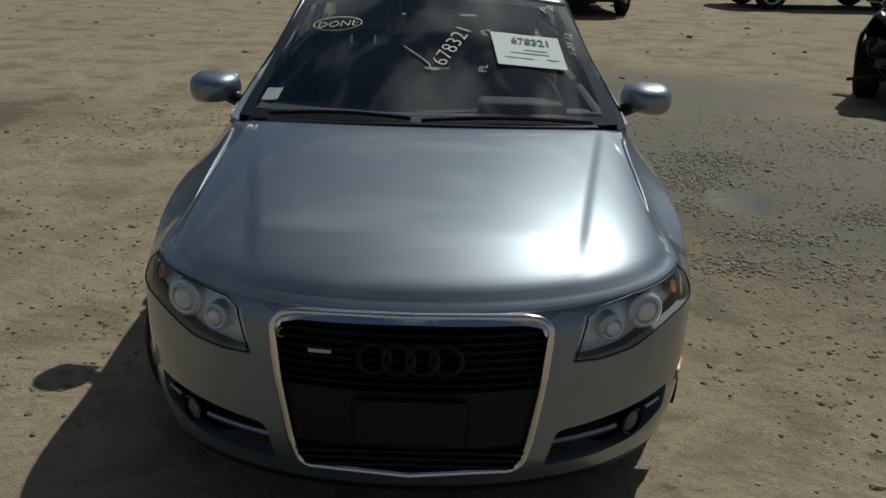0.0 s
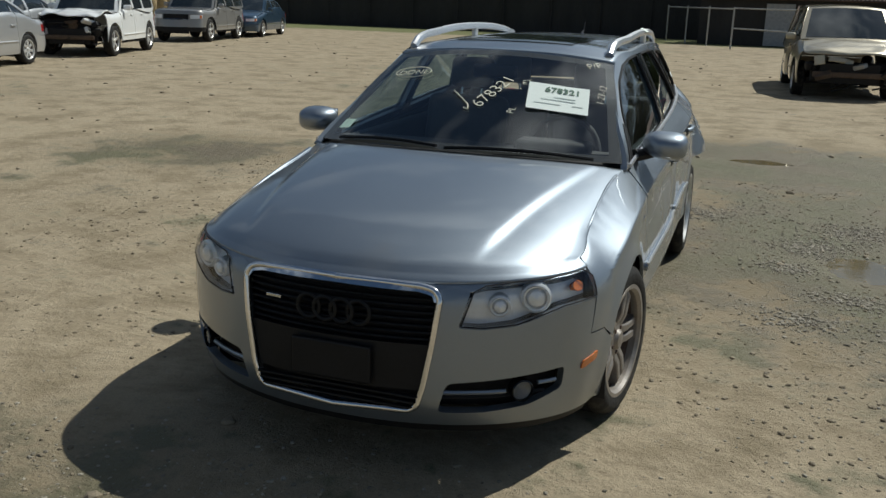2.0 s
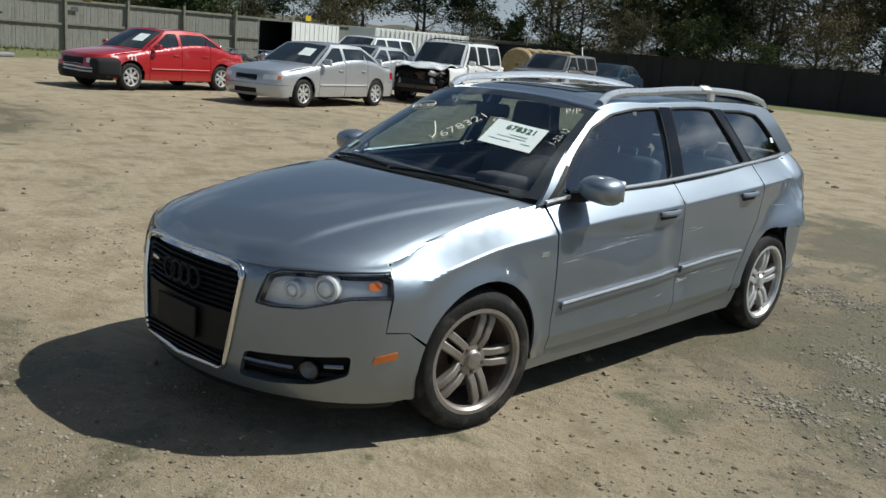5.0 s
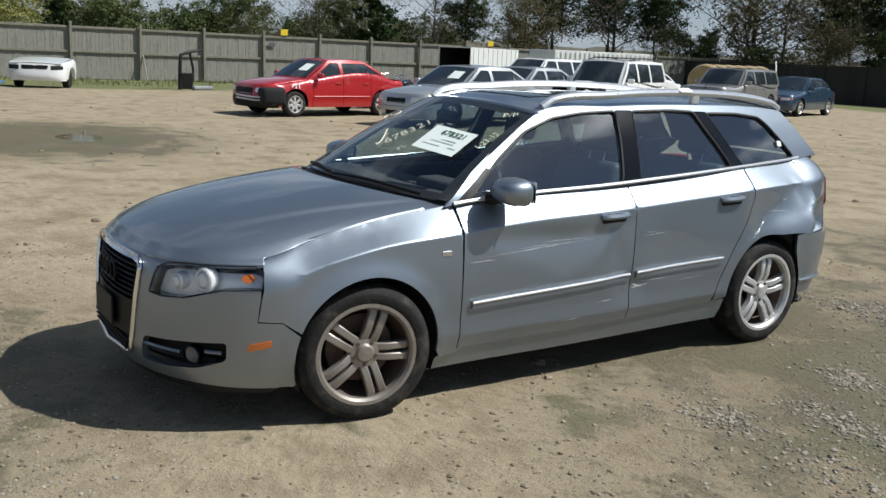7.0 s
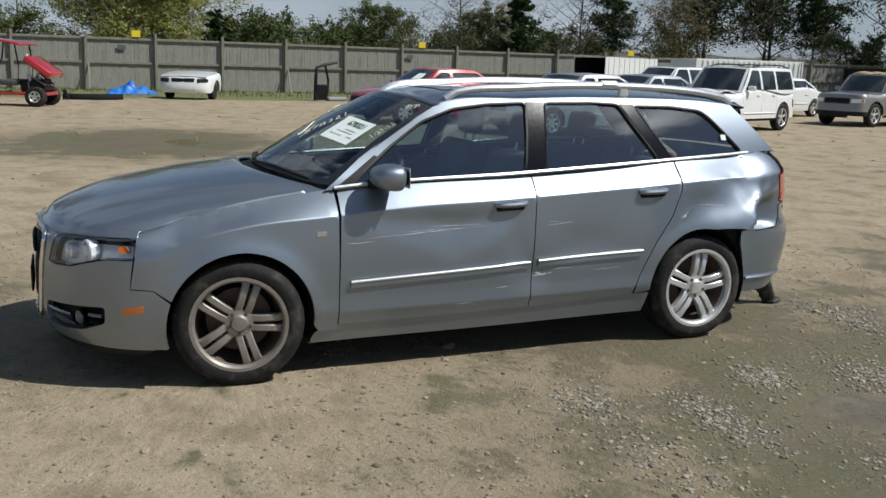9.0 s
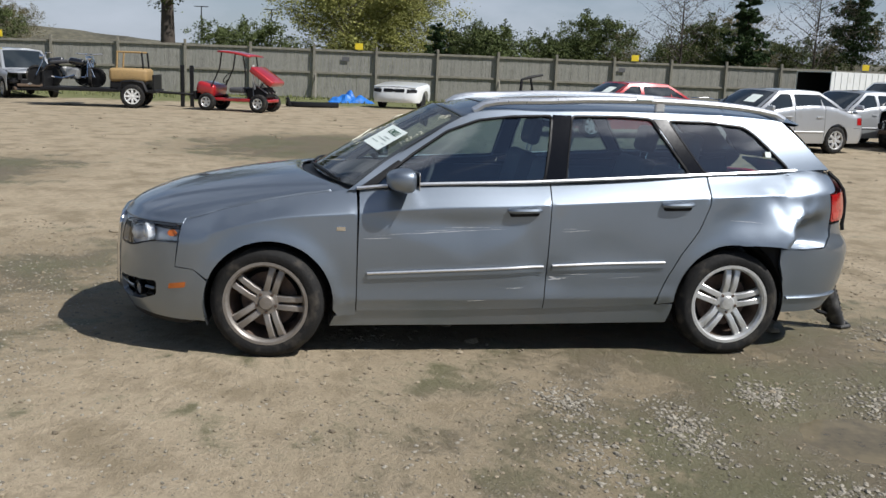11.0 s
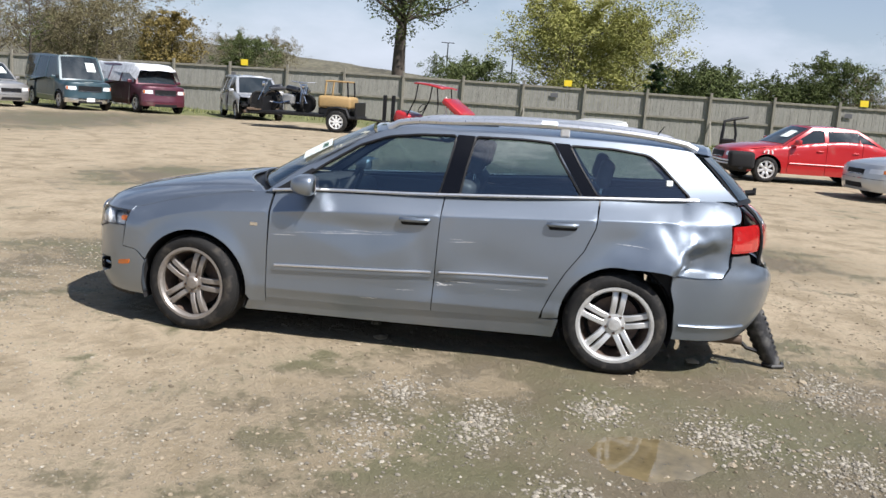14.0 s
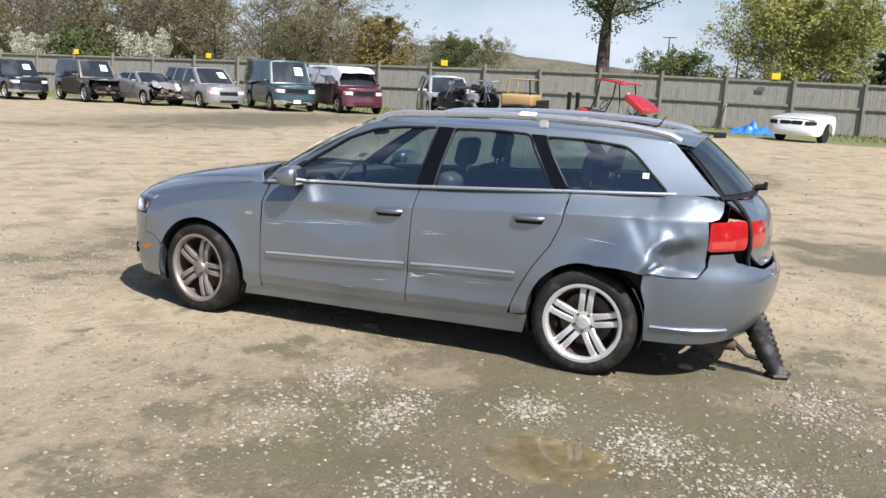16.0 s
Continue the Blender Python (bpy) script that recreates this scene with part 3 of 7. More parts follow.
def stone_material(name, a, c):
    m = material(name, a, 0.9, vary=0.2, fine=120, bump=0.2)
    n, l = m.node_tree.nodes, m.node_tree.links
    g, x = n.new("ShaderNodeNewGeometry"), n.new("ShaderNodeMix")
    x.data_type = "RGBA"
    x.inputs["A"].default_value, x.inputs["B"].default_value = (*a, 1), (*c, 1)
    l.new(g.outputs["Random Per Island"], x.inputs["Factor"])
    for q in n:
        if q.type == "MIX" and q.blend_type == "MULTIPLY":
            l.new(x.outputs["Result"], q.inputs["A"])
    return m


M_STONE = stone_material("crushed_stone", (0.14, 0.122, 0.092), (0.34, 0.31, 0.25))
M_CLOD = stone_material("dirt_clods", (0.15, 0.12, 0.08), (0.30, 0.25, 0.175))
CLUSTERS = ((1.72, 3.2, 0.34, 0.22, 0.16), (1.55, 2.55, 0.22, 0.18, 0.10), (1.95, 1.95, 0.40, 0.16, 0.12), (0.75, 3.95, 0.5, 0.28, 0.15), (2.05, 3.75, 0.5, 0.35, 0.15),
            (1.6, 1.5, 0.35, 0.2, 0.08), (2.7, 2.4, 0.35, 0.2, 0.07), (2.25, 1.45, 0.45, 0.2, 0.07), (3.3, 4.2, 0.7, 0.4, 0.06), (1.3, 4.4, 0.6, 0.4, 0.04))


def in_clusters(rng):
    k = rng.choice(len(CLUSTERS), p=np.array([c[4] for c in CLUSTERS]) / sum(c[4] for c in CLUSTERS))
    x, y, sx, sy, _ = CLUSTERS[k]
    return x + rng.normal() * sx * 0.46, y + rng.normal() * sy * 0.56


def near_path(rng):
    while True:
        x, y = rng.uniform(-3.5, 5.2), rng.uniform(-3.6, 5.5)
        if noise.noise((x * 0.8, y * 0.8, 11)) + 0.5 * rng.random() > 0.1:
            return x, y


strew("gravel", 5200, in_clusters, 0.004, 0.0145, M_STONE, "pale crushed stone strewn on damp dirt")
strew("loose_stones", 12000, near_path, 0.003, 0.0135, M_CLOD, "small stones and clods strewn on the dirt")
strew("grit", 6000, lambda r: (0.2 + r.normal() * 1.1, -1.75 + r.normal() * 0.55) if r.random() < 0.6 else (2.6 + r.normal() * 0.7, 0.3 + r.normal() * 1.3), 0.003, 0.010, M_STONE, "fine pale grit strewn over the dirt")
strew("yard_clods", 500, lambda r: (r.uniform(-22, 6), r.uniform(-12, 26)), 0.02, 0.05, M_CLOD, "scattered clods on the open yard")

# ---- fences ----
M_FENCE = material("weathered_boards", (0.27, 0.262, 0.23), 0.9, vary=0.38, scale=2.2, fine=30, bump=0.3, dirt=(0.11, 0.115, 0.10), dirt_amount=0.55, stretch=(1, 1.6, 0.22))
M_RAIL = material("fence_rails", (0.22, 0.205, 0.165), 0.9, vary=0.3, scale=3, fine=40, bump=0.2)
M_DARK = material("dark_fence_mesh", (0.028, 0.027, 0.026), 0.95, vary=0.3, scale=1.5, fine=14, stretch=(1, 1, 0.3))
M_GALV = material("galvanised_pipe", (0.38, 0.38, 0.37), 0.5, 0.5, 0.15)
M_YELLOW = material("yellow_sign_paint", (0.75, 0.56, 0.02), 0.6, vary=0.05)
FX, FH, BAY = -37.0, 2.22, 2.85


def board_panel(length, height, seed):
    """Butted upright boards of uneven width, height and depth in one panel."""
    rng = random.Random(seed)
    bm = bmesh.new()
    y = 0.0
    while y < length - 0.02:
        w = min(rng.uniform(0.13, 0.19), length - y)
        top = height + rng.uniform(-0.025, 0.02)
        box_bm((0.02, w - 0.008, top - 0.02), (rng.uniform(-0.007, 0.007), y + w / 2, top / 2 + 0.01), bm=bm)
        y += w
    me = bpy.data.meshes.new("boards")
    bm.to_mesh(me)
    bm.free()
    me.materials.append(M_FENCE)
    return me


fence = tagged(new("fence_wood"), "tall weathered grey board fence with posts and rails", "fence", kind="structure")
panels = [board_panel(BAY, FH - 0.06, k) for k in range(5)]
posts = bpy.data.meshes.new("post")
bm = box_bm((0.11, 0.11, FH + 0.28), (0, 0, (FH + 0.28) / 2 - 0.1), 0.008)
bm.to_mesh(posts)
bm.free()
posts.materials.append(M_RAIL)
rail = bpy.data.meshes.new("rail")
bm = box_bm((0.045, BAY, 0.10), (0, 0, 0), 0.006)
bm.to_mesh(rail)
bm.free()
rail.materials.append(M_RAIL)
brace = bpy.data.meshes.new("brace")
bm = box_bm((0.06, 0.06, 1.35), (0, 0, 0), 0.005)
bm.to_mesh(brace)
bm.free()
brace.materials.append(M_RAIL)
rng = random.Random(5)
for k in range(-16, 30):
    y = k * BAY + 0.35
    z = ground_z(FX, y)
    for name, me, m in (("boards", panels[k % 5], pose(FX - 0.06, y, z)), ("post", posts, pose(FX + 0.05, y, z, rng.uniform(-0.6, 0.6), rng.uniform(-0.6, 0.6))),
                        ("rail", rail, pose(FX + 0.0, y + BAY / 2, z + FH - 0.06, (ground_z(FX, y + BAY) - z) / BAY * 57)),
                        ("rail", rail, pose(FX + 0.0, y + BAY / 2, z + 1.16 + rng.uniform(-0.02, 0.02), (ground_z(FX, y + BAY) - z) / BAY * 57))):
        ob = new(name, me)
        ob.parent = fence
        ob.matrix_basis = m
    if k % 3 == 0:
        ob = new("brace", brace)
        ob.parent = fence
        ob.matrix_basis = pose(FX + 0.42, y + 0.1, z + 0.55, 0, -33, 0)
sign_me = bpy.data.meshes.new("yellow_sign")
bm = box_bm((0.012, 0.36, 0.28), (0, 0, 0), 0.004)
bm.to_mesh(sign_me)
bm.free()
sign_me.materials.append(M_YELLOW)
plate_me = bpy.data.meshes.new("grey_sign")
bm = box_bm((0.012, 0.34, 0.2), (0, 0, 0), 0.004)
bm.to_mesh(plate_me)
bm.free()
plate_me.materials.append(material("faded_sign", (0.10, 0.10, 0.105), 0.7))
for k, y in enumerate((-36.5, -27.2, -13.2, 2.4, 15.6, 27.6)):
    z = ground_z(FX, y)
    ob = tagged(new("yellow_sign", sign_me), "small yellow warning sign fixed on the fence top", "sign", "warning signs along the fence")
    ob.matrix_basis = pose(FX + 0.06, y, z + FH + 0.17)
    if k in (2, 3, 4):
        ob = tagged(new("grey_sign", plate_me), "small faded grey notice on fence boards", "sign", "faded notices on the fence")
        ob.matrix_basis = pose(FX + 0.02, y - 0.6, z + FH - 0.42)

FY, DH = 43.0, 1.98
dark = tagged(new("fence_dark"), "long dark fence with black screening cloth and posts", "fence", kind="structure")
dv, df = patch(lambda u, v: (-37 + 75 * u, FY + 0.03 * math.sin(u * 400) + 0.012 * math.sin(u * 1311), v * (DH - 0.03 + 0.03 * math.sin(u * 90))), 600, 3)
make("screen_cloth", dv + [(x, y + 0.02, z) for x, y, z in dv], df + [tuple(i + len(dv) for i in f[::-1]) for f in df], M_DARK, dark, "black screening cloth with folds")
for k in range(31):
    x = -37 + 2.5 * k
    part("post", tube_bm([(x, FY - 0.06, 0), (x, FY - 0.06, DH + 0.06)], 0.038, 8), M_DARK, dark, smooth=True)
part("rail", tube_bm([(-37, FY - 0.05, DH), (38, FY - 0.05, DH)], 0.025, 6), M_DARK, dark)
# low pipe fence in front of it, past the tan van
pipe = tagged(new("fence_pipe"), "galvanised pipe fence with two rails", "fence", kind="structure")
RUN = [Vector((-3.5, 41.0, 0)), Vector((-0.3, 34.3, 0)), Vector((6.1, 26.2, 0)), Vector((16.0, 23.0, 0))]
for a, b, count, heights in zip(RUN, RUN[1:], (3, 2, 4), ((1.52, ), (1.55, 0.80), (1.52, 0.78))):
    for k in range(count):
        q = a.lerp(b, k / count)
        part("post", tube_bm([(q.x, q.y, -0.02), (q.x, q.y, 1.6)], 0.034, 8), M_GALV, pipe, smooth=True)
    for z in heights:
        part("rail", tube_bm([(a.x, a.y, z), (b.x, b.y, z)], 0.026, 8), M_GALV, pipe, smooth=True)
# low dark shed with a rusty roof behind the pipe fence
shed = tagged(new("shed"), "low dark shed with a rusty brown roof and pale door", "shed")
shed.matrix_basis = pose(-1.9, 38.4, 0)
M_RUSTROOF = material("rusty_roof_sheet", (0.085, 0.05, 0.035), 0.8, 0.1, 0.35, 1.5, 18, 0.2)
part("wall", box_bm((13.0, 3.0, 2.0), (6.5, 1.7, 1.0), 0.01), M_DARK, shed, "dark board wall")
v, f = patch(lambda u, w: Vector((-0.25 + 13.5 * u, -0.15 + 2.2 * w, 1.96 + 0.62 * w + 0.018 * math.sin(u * 540))), 360, 4)
r = make("roof", v, f, M_RUSTROOF, shed, "rusty corrugated roof")
r.modifiers.new("thickness", "SOLIDIFY").thickness = 0.04
part("door", box_bm((1.15, 0.06, 1.75), (3.3, 0.16, 0.9), 0.01), material("pale_grey_door", (0.30, 0.31, 0.32), 0.7, vary=0.2), shed, "pale grey door")

# ---- trees ----
M_BARK = material("bark", (0.075, 0.06, 0.048), 0.95, vary=0.3, scale=4, fine=30, bump=0.4, stretch=(1, 1, 0.3))


def leaf_material(name, a, c):
    m = stone_material(name, a, c)
    m.node_tree.nodes["Principled BSDF"].inputs["Specular IOR Level"].default_value = 0.1
    return m


M_LEAVES = {"spring": leaf_material("spring_leaves", (0.21, 0.22, 0.06), (0.33, 0.32, 0.11)), "green": leaf_material("green_leaves", (0.06, 0.08, 0.03), (0.115, 0.135, 0.052)),
            "pine": leaf_material("pine_needles", (0.018, 0.034, 0.014), (0.05, 0.075, 0.028)), "dull": leaf_material("budding_twigs", (0.13, 0.11, 0.065), (0.21, 0.185, 0.10)),
            "russet": leaf_material("russet_leaves", (0.13, 0.10, 0.035), (0.22, 0.17, 0.06)), "blossom": leaf_material("blossom", (0.30, 0.31, 0.22), (0.6, 0.58, 0.5))}


def tree(seed, height, kind, spread_=0.35, base=0.25, leaves=1400, leaf=0.16, trunk=0.02, limbs=14):
    """A tapered trunk with limbs and twigs, and a crown of many small leaf blades."""
    rng = random.Random(seed)
    root = new("tree", None)
    bm = bmesh.new()
    H = height
    line = [Vector((0, 0, -0.1))]
    for k in range(1, 9):
        line.append(Vector((line[-1].x + rng.uniform(-0.03, 0.03) * H / 8, line[-1].y + rng.uniform(-0.03, 0.03) * H / 8, H * 0.95 * k / 8)))
    tube_bm(line, [H * trunk * (1 - 0.88 * k / 8) for k in range(9)], 8, bm)
    tips = []
    for k in range(limbs):
        f = base + (0.93 - base) * (k + rng.random()) / limbs
        i = min(7, int(f * 8))
        p = line[i].lerp(line[i + 1], f * 8 - i)
        a = k * 2.4 + rng.uniform(-0.4, 0.4)
        shape = math.sin(math.pi * min(1, 0.18 + 0.82 * (f - base) / (1 - base)))**0.7 if kind != "pine" else 1.08 - 0.95 * (f - base) / (1 - base)
        L = H * spread_ * max(0.15, shape) * rng.uniform(0.75, 1.15)
        rise = rng.uniform(0.25, 0.7) if kind != "pine" else rng.uniform(-0.1, 0.15)
        pts = [p]
        for q in range(1, 5):
            pts.append(p + Vector((math.cos(a), math.sin(a), rise * (1 + 0.3 * q / 4))) * (L * q / 4) + Vector((rng.uniform(-1, 1), rng.uniform(-1, 1), rng.uniform(-1, 1))) * L * 0.05)
        tube_bm(pts, [H * trunk * 0.38 * (1 - f * 0.6) * (1 - 0.22 * q) for q in range(5)], 5, bm)
        for q in (1, 2, 3, 4):
            tips.append((pts[q], L * 0.34))
            for _ in range(3):
                e = pts[q] + Vector((rng.uniform(-1, 1), rng.uniform(-1, 1), rng.uniform(-0.3, 1))) * L * 0.42
                tube_bm([pts[q], (pts[q] + e) / 2 + Vector((0, 0, L * 0.03)), e], [H * trunk * 0.09, H * trunk * 0.06, H * trunk * 0.02], 4, bm, False)
                tips.append((e, L * 0.26))
    part("trunk", bm, M_BARK, root, smooth=True, angle=80)
    if leaves:
        verts, faces = [], []
        for _ in range(int(leaves * 3.4)):
            c, r = rng.choice(tips)
            d = Vector((rng.gauss(0, 1), rng.gauss(0, 1), rng.gauss(0, 0.75))) * r * 0.33
            p = c + d
            u = Vector((rng.gauss(0, 1), rng.gauss(0, 1), rng.gauss(0, 0.6))).normalized() * leaf * rng.uniform(0.35, 0.9)
            w = u.cross(Vector((rng.gauss(0, 1), rng.gauss(0, 1), rng.gauss(0, 1)))).normalized() * leaf * rng.uniform(0.3, 0.7)
            k = len(verts)
            verts += [p - u, p + w, p + u - w * 0.4]
            faces.append((k, k + 1, k + 2))
        make("crown", verts, faces, M_LEAVES[kind], root, smooth=False)
    return root


KINDS = {"willow": (tree(1, 9, "spring", 0.55, 0.10, 14000, 0.16, limbs=26), "broad tree in pale yellow-green spring leaf", (9, )),
         "green": (tree(2, 7, "green", 0.45, 0.12, 4800, 0.16, limbs=18), "bushy dark green tree", (7, )),
         "cedar": (tree(3, 7, "pine", 0.26, 0.06, 4200, 0.15, 0.016, 26), "dark green conical evergreen tree", (7, )),
         "pine": (tree(4, 13, "pine", 0.26, 0.35, 4500, 0.2, 0.016, 26), "tall pine with a bare lower trunk", (13, )),
         "bare": (tree(5, 10, "dull", 0.34, 0.2, 500, 0.1, 0.016, 26), "bare grey tree with fine twigs", (10, )),
         "budding": (tree(6, 9, "dull", 0.4, 0.12, 3800, 0.14, 0.016, 24), "brownish budding tree", (9, )),
         "russet": (tree(7, 6, "russet", 0.36, 0.08, 3200, 0.15, 0.018, 20), "olive-brown tree coming into leaf", (6, )),
         "blossom": (tree(8, 4.5, "blossom", 0.5, 0.1, 2200, 0.11, 0.018, 16), "small tree in white blossom", (4.5, )),
         "bush": (tree(9, 3.6, "green", 0.6, 0.03, 2600, 0.13, 0.015, 16), "low green bush", (3.6, ))}


planted = set()


def plant(kind, x, y, height, seed=0, group="trees behind the fence"):
    src, label, (h, ) = KINDS[kind]
    s = height / h
    ob = src if kind not in planted else copy_thing(src, Matrix())
    planted.add(kind)
    ob.matrix_basis = pose(x, y, ground_z(x, y) - 0.05, 0, 0, seed * 77) @ Matrix.Scale(s, 4)
    return tagged(ob, label + ", behind the yard fence", "tree", group)


for row in (("willow", -52, 2.6, 7.4), ("willow", -55, 5.6, 6.6), ("cedar", -47, 7.3, 4.6), ("green", -55, 12.0, 4.2), ("green", -50, 17.6, 5.0), ("budding", -52, 20.0, 4.4), ("bare", -49, 22.9, 7.6), ("green", -51, 25.4, 5.0),
            ("cedar", -48, 26.6, 7.4), ("budding", -56, 30, 6.2), ("bare", -53, 34, 8.4), ("pine", -55, 38, 9.0), ("budding", -50, 40, 7.0), ("pine", -53, 45, 12), ("bare", -48, 47, 11), ("pine", -52, 50, 12),
            ("bush", -46, -2.6, 3.3), ("bush", -47, 10.6, 3.6), ("bush", -60, -6.0, 3.6), ("bush", -49, 14.6, 3.4), ("russet", -52, -23.6, 5.8), ("budding", -56, -27, 6.2), ("green", -58, -20.5, 4.6), ("budding", -58, -32, 6.8), ("blossom", -48, -40.5, 3.9),
            ("blossom", -47, -50, 3.6), ("bush", -46, -45, 3.8), ("bare", -56, -36, 8), ("budding", -57, -41, 8.5), ("bare", -55, -46, 9), ("budding", -58, -50, 9), ("bare", -54, -55, 10), ("budding", -52, -60, 9.5), ("bare", -50, -52, 9)):
    plant(*row, seed=int(abs(row[1] * 7 + row[2] * 13)) % 97)
rng = random.Random(31)
for k in range(30):
    plant(("budding", "bare", "budding", "russet", "green")[k % 5], rng.uniform(-78, -58), -24 - 1.9 * k + rng.uniform(-1, 1), rng.uniform(7.5, 12) * (0.62 if k % 5 > 2 else 1) * min(1, 0.62 + 0.03 * k), seed=k)
for k in range(14):
    plant(("budding", "bush", "green")[k % 3], rng.uniform(-66, -56), 7 + 2.9 * k + rng.uniform(-1, 1), rng.uniform(2.8, 4.0) * (1 + 0.025 * k), seed=k)
rng = random.Random(12)
WOOD = ("bare", "pine", "budding", "bare", "pine", "budding", "cedar", "bare", "pine", "green")
for k in range(46):
    plant(WOOD[k % len(WOOD)], -46 + 1.75 * k + rng.uniform(-1, 1), rng.uniform(48, 57) if k % 2 else rng.uniform(57, 68), rng.uniform(8, 13.5), seed=k, group="woods behind the dark fence")
for k in range(16):
    plant(("budding", "bush", "green")[k % 3], -44 + 4.6 * k + rng.uniform(-1, 1), rng.uniform(46, 48), rng.uniform(3.0, 5.0), seed=k + 5, group="woods behind the dark fence")

# one tall old tree with a bare trunk, behind the yard
tall = tree(21, 14, "green", 0.36, 0.33, 4600, 0.17, 0.036, 22)
tall.matrix_basis = pose(-50, -8.0, 0, 0, 0, 40)
tagged(tall, "tall tree with dark ivy-clad trunk and sparse crown", "tree")

# far wooded hills
M_HILL = material("far_woods", (0.085, 0.078, 0.052), 1.0, vary=0.7, scale=0.05, fine=0.5)
hv, hf = [], []
for k in range(241):
    a = math.radians(95 + 190 * k / 240)
    d = 340
    bearing = math.degrees(a)
    h = 7 + 8.5 * math.exp(-((bearing - 203) / 12)**2) + 3 * math.exp(-((bearing - 150) / 20)**2) + 1.2 * noise.noise((k * 0.31, 0, 3)) + 0.9 * noise.noise((k * 1.7, 1, 3))
    for j in range(7):
        v = j / 6
        hv.append((math.cos(a) * (d + 60 * v), math.sin(a) * (d + 60 * v), -1 + h * math.sin(v * math.pi / 2) + (0.5 * noise.noise((k * 2.3, j * 3.1, 8)) if j else 0)))
for k in range(240):
    for j in range(6):
        hf.append((k * 7 + j, (k + 1) * 7 + j, (k + 1) * 7 + j + 1, k * 7 + j + 1))
hill = make("backdrop_hills", hv, hf, M_HILL)
tagged(hill, "low far hills covered with bare spring woods", "hills", kind="structure")


# ---- the silver-blue estate car ----
def dent(y, z):
    """Depth of the damage in the left flank."""
    g = lambda cy, cz, sy, sz: math.exp(-((y - cy) / sy)**2 - ((z - cz) / sz)**2)
    d = 0.012 * g(1.45, 0.63, 0.07, 0.14) + 0.012 * g(1.56, 0.47, 0.10, 0.07) + 0.010 * g(1.85, 0.62, 0.22, 0.10)
    if 0.5 < y < 1.53:
        # a fold in the shape of a V, pressed in towards the shoulder line
        v = z - (0.545 + (0.40 * (1.10 - y) if y < 1.10 else 0.55 * (y - 1.10))) - 0.006 * math.sin(y * 23)
        d += min(0.017, 0.09 * max(0, v)) * min(1, max(0, (0.83 - z) / 0.07))
    if y > 2.45:
        # stove-in rear quarter: a sharp fold from the arch up and back along the shoulder, hollow below and behind it
        step = lambda q: min(1, max(0, q))
        front = y - (2.945 + 0.42 * max(0, z - 0.64)) - 0.012 * math.sin(z * 47)
        top = (0.815 + 0.26 * (y - 3.03) + 0.008 * math.sin(y * 60)) - z
        ease = lambda q: step(q)**2 * (3 - 2 * step(q))
        hollow = ease(front / 0.075) * ease(top / 0.075) * step((3.29 - y) / 0.16) * step((z - 0.632) / 0.035)
        d += 0.056 * hollow
        d -= 0.010 * math.exp(-(front / 0.06)**2) * step(top / 0.05 + 0.6) * step((z - 0.60) / 0.05)
        d -= 0.012 * math.exp(-(top / 0.05)**2) * step(front / 0.03 + 0.5) * step((3.26 - y) / 0.1)
        # the torn arch lip flares out ahead of the hollow
        d -= 0.096 * ease((y - 2.52) / 0.42) * ease((0.97 - z) / 0.30) * ease(1 - front / 0.075) * step((z - 0.60) / 0.04)
        fold = (y - 2.90) + 0.55 * (z - 0.90)
        d += 0.008 * step(1 - abs(fold) / 0.06) * step((z - 0.72) / 0.06) * step((0.98 - z) / 0.05)
        d += 0.020 * g(2.72, 0.80, 0.14, 0.08) + 0.003 * noise.noise((y * 9, z * 9, 1)) * step((y - 2.6) / 0.2) * step((z - 0.55) / 0.1) * step((1.0 - z) / 0.1)
    return d


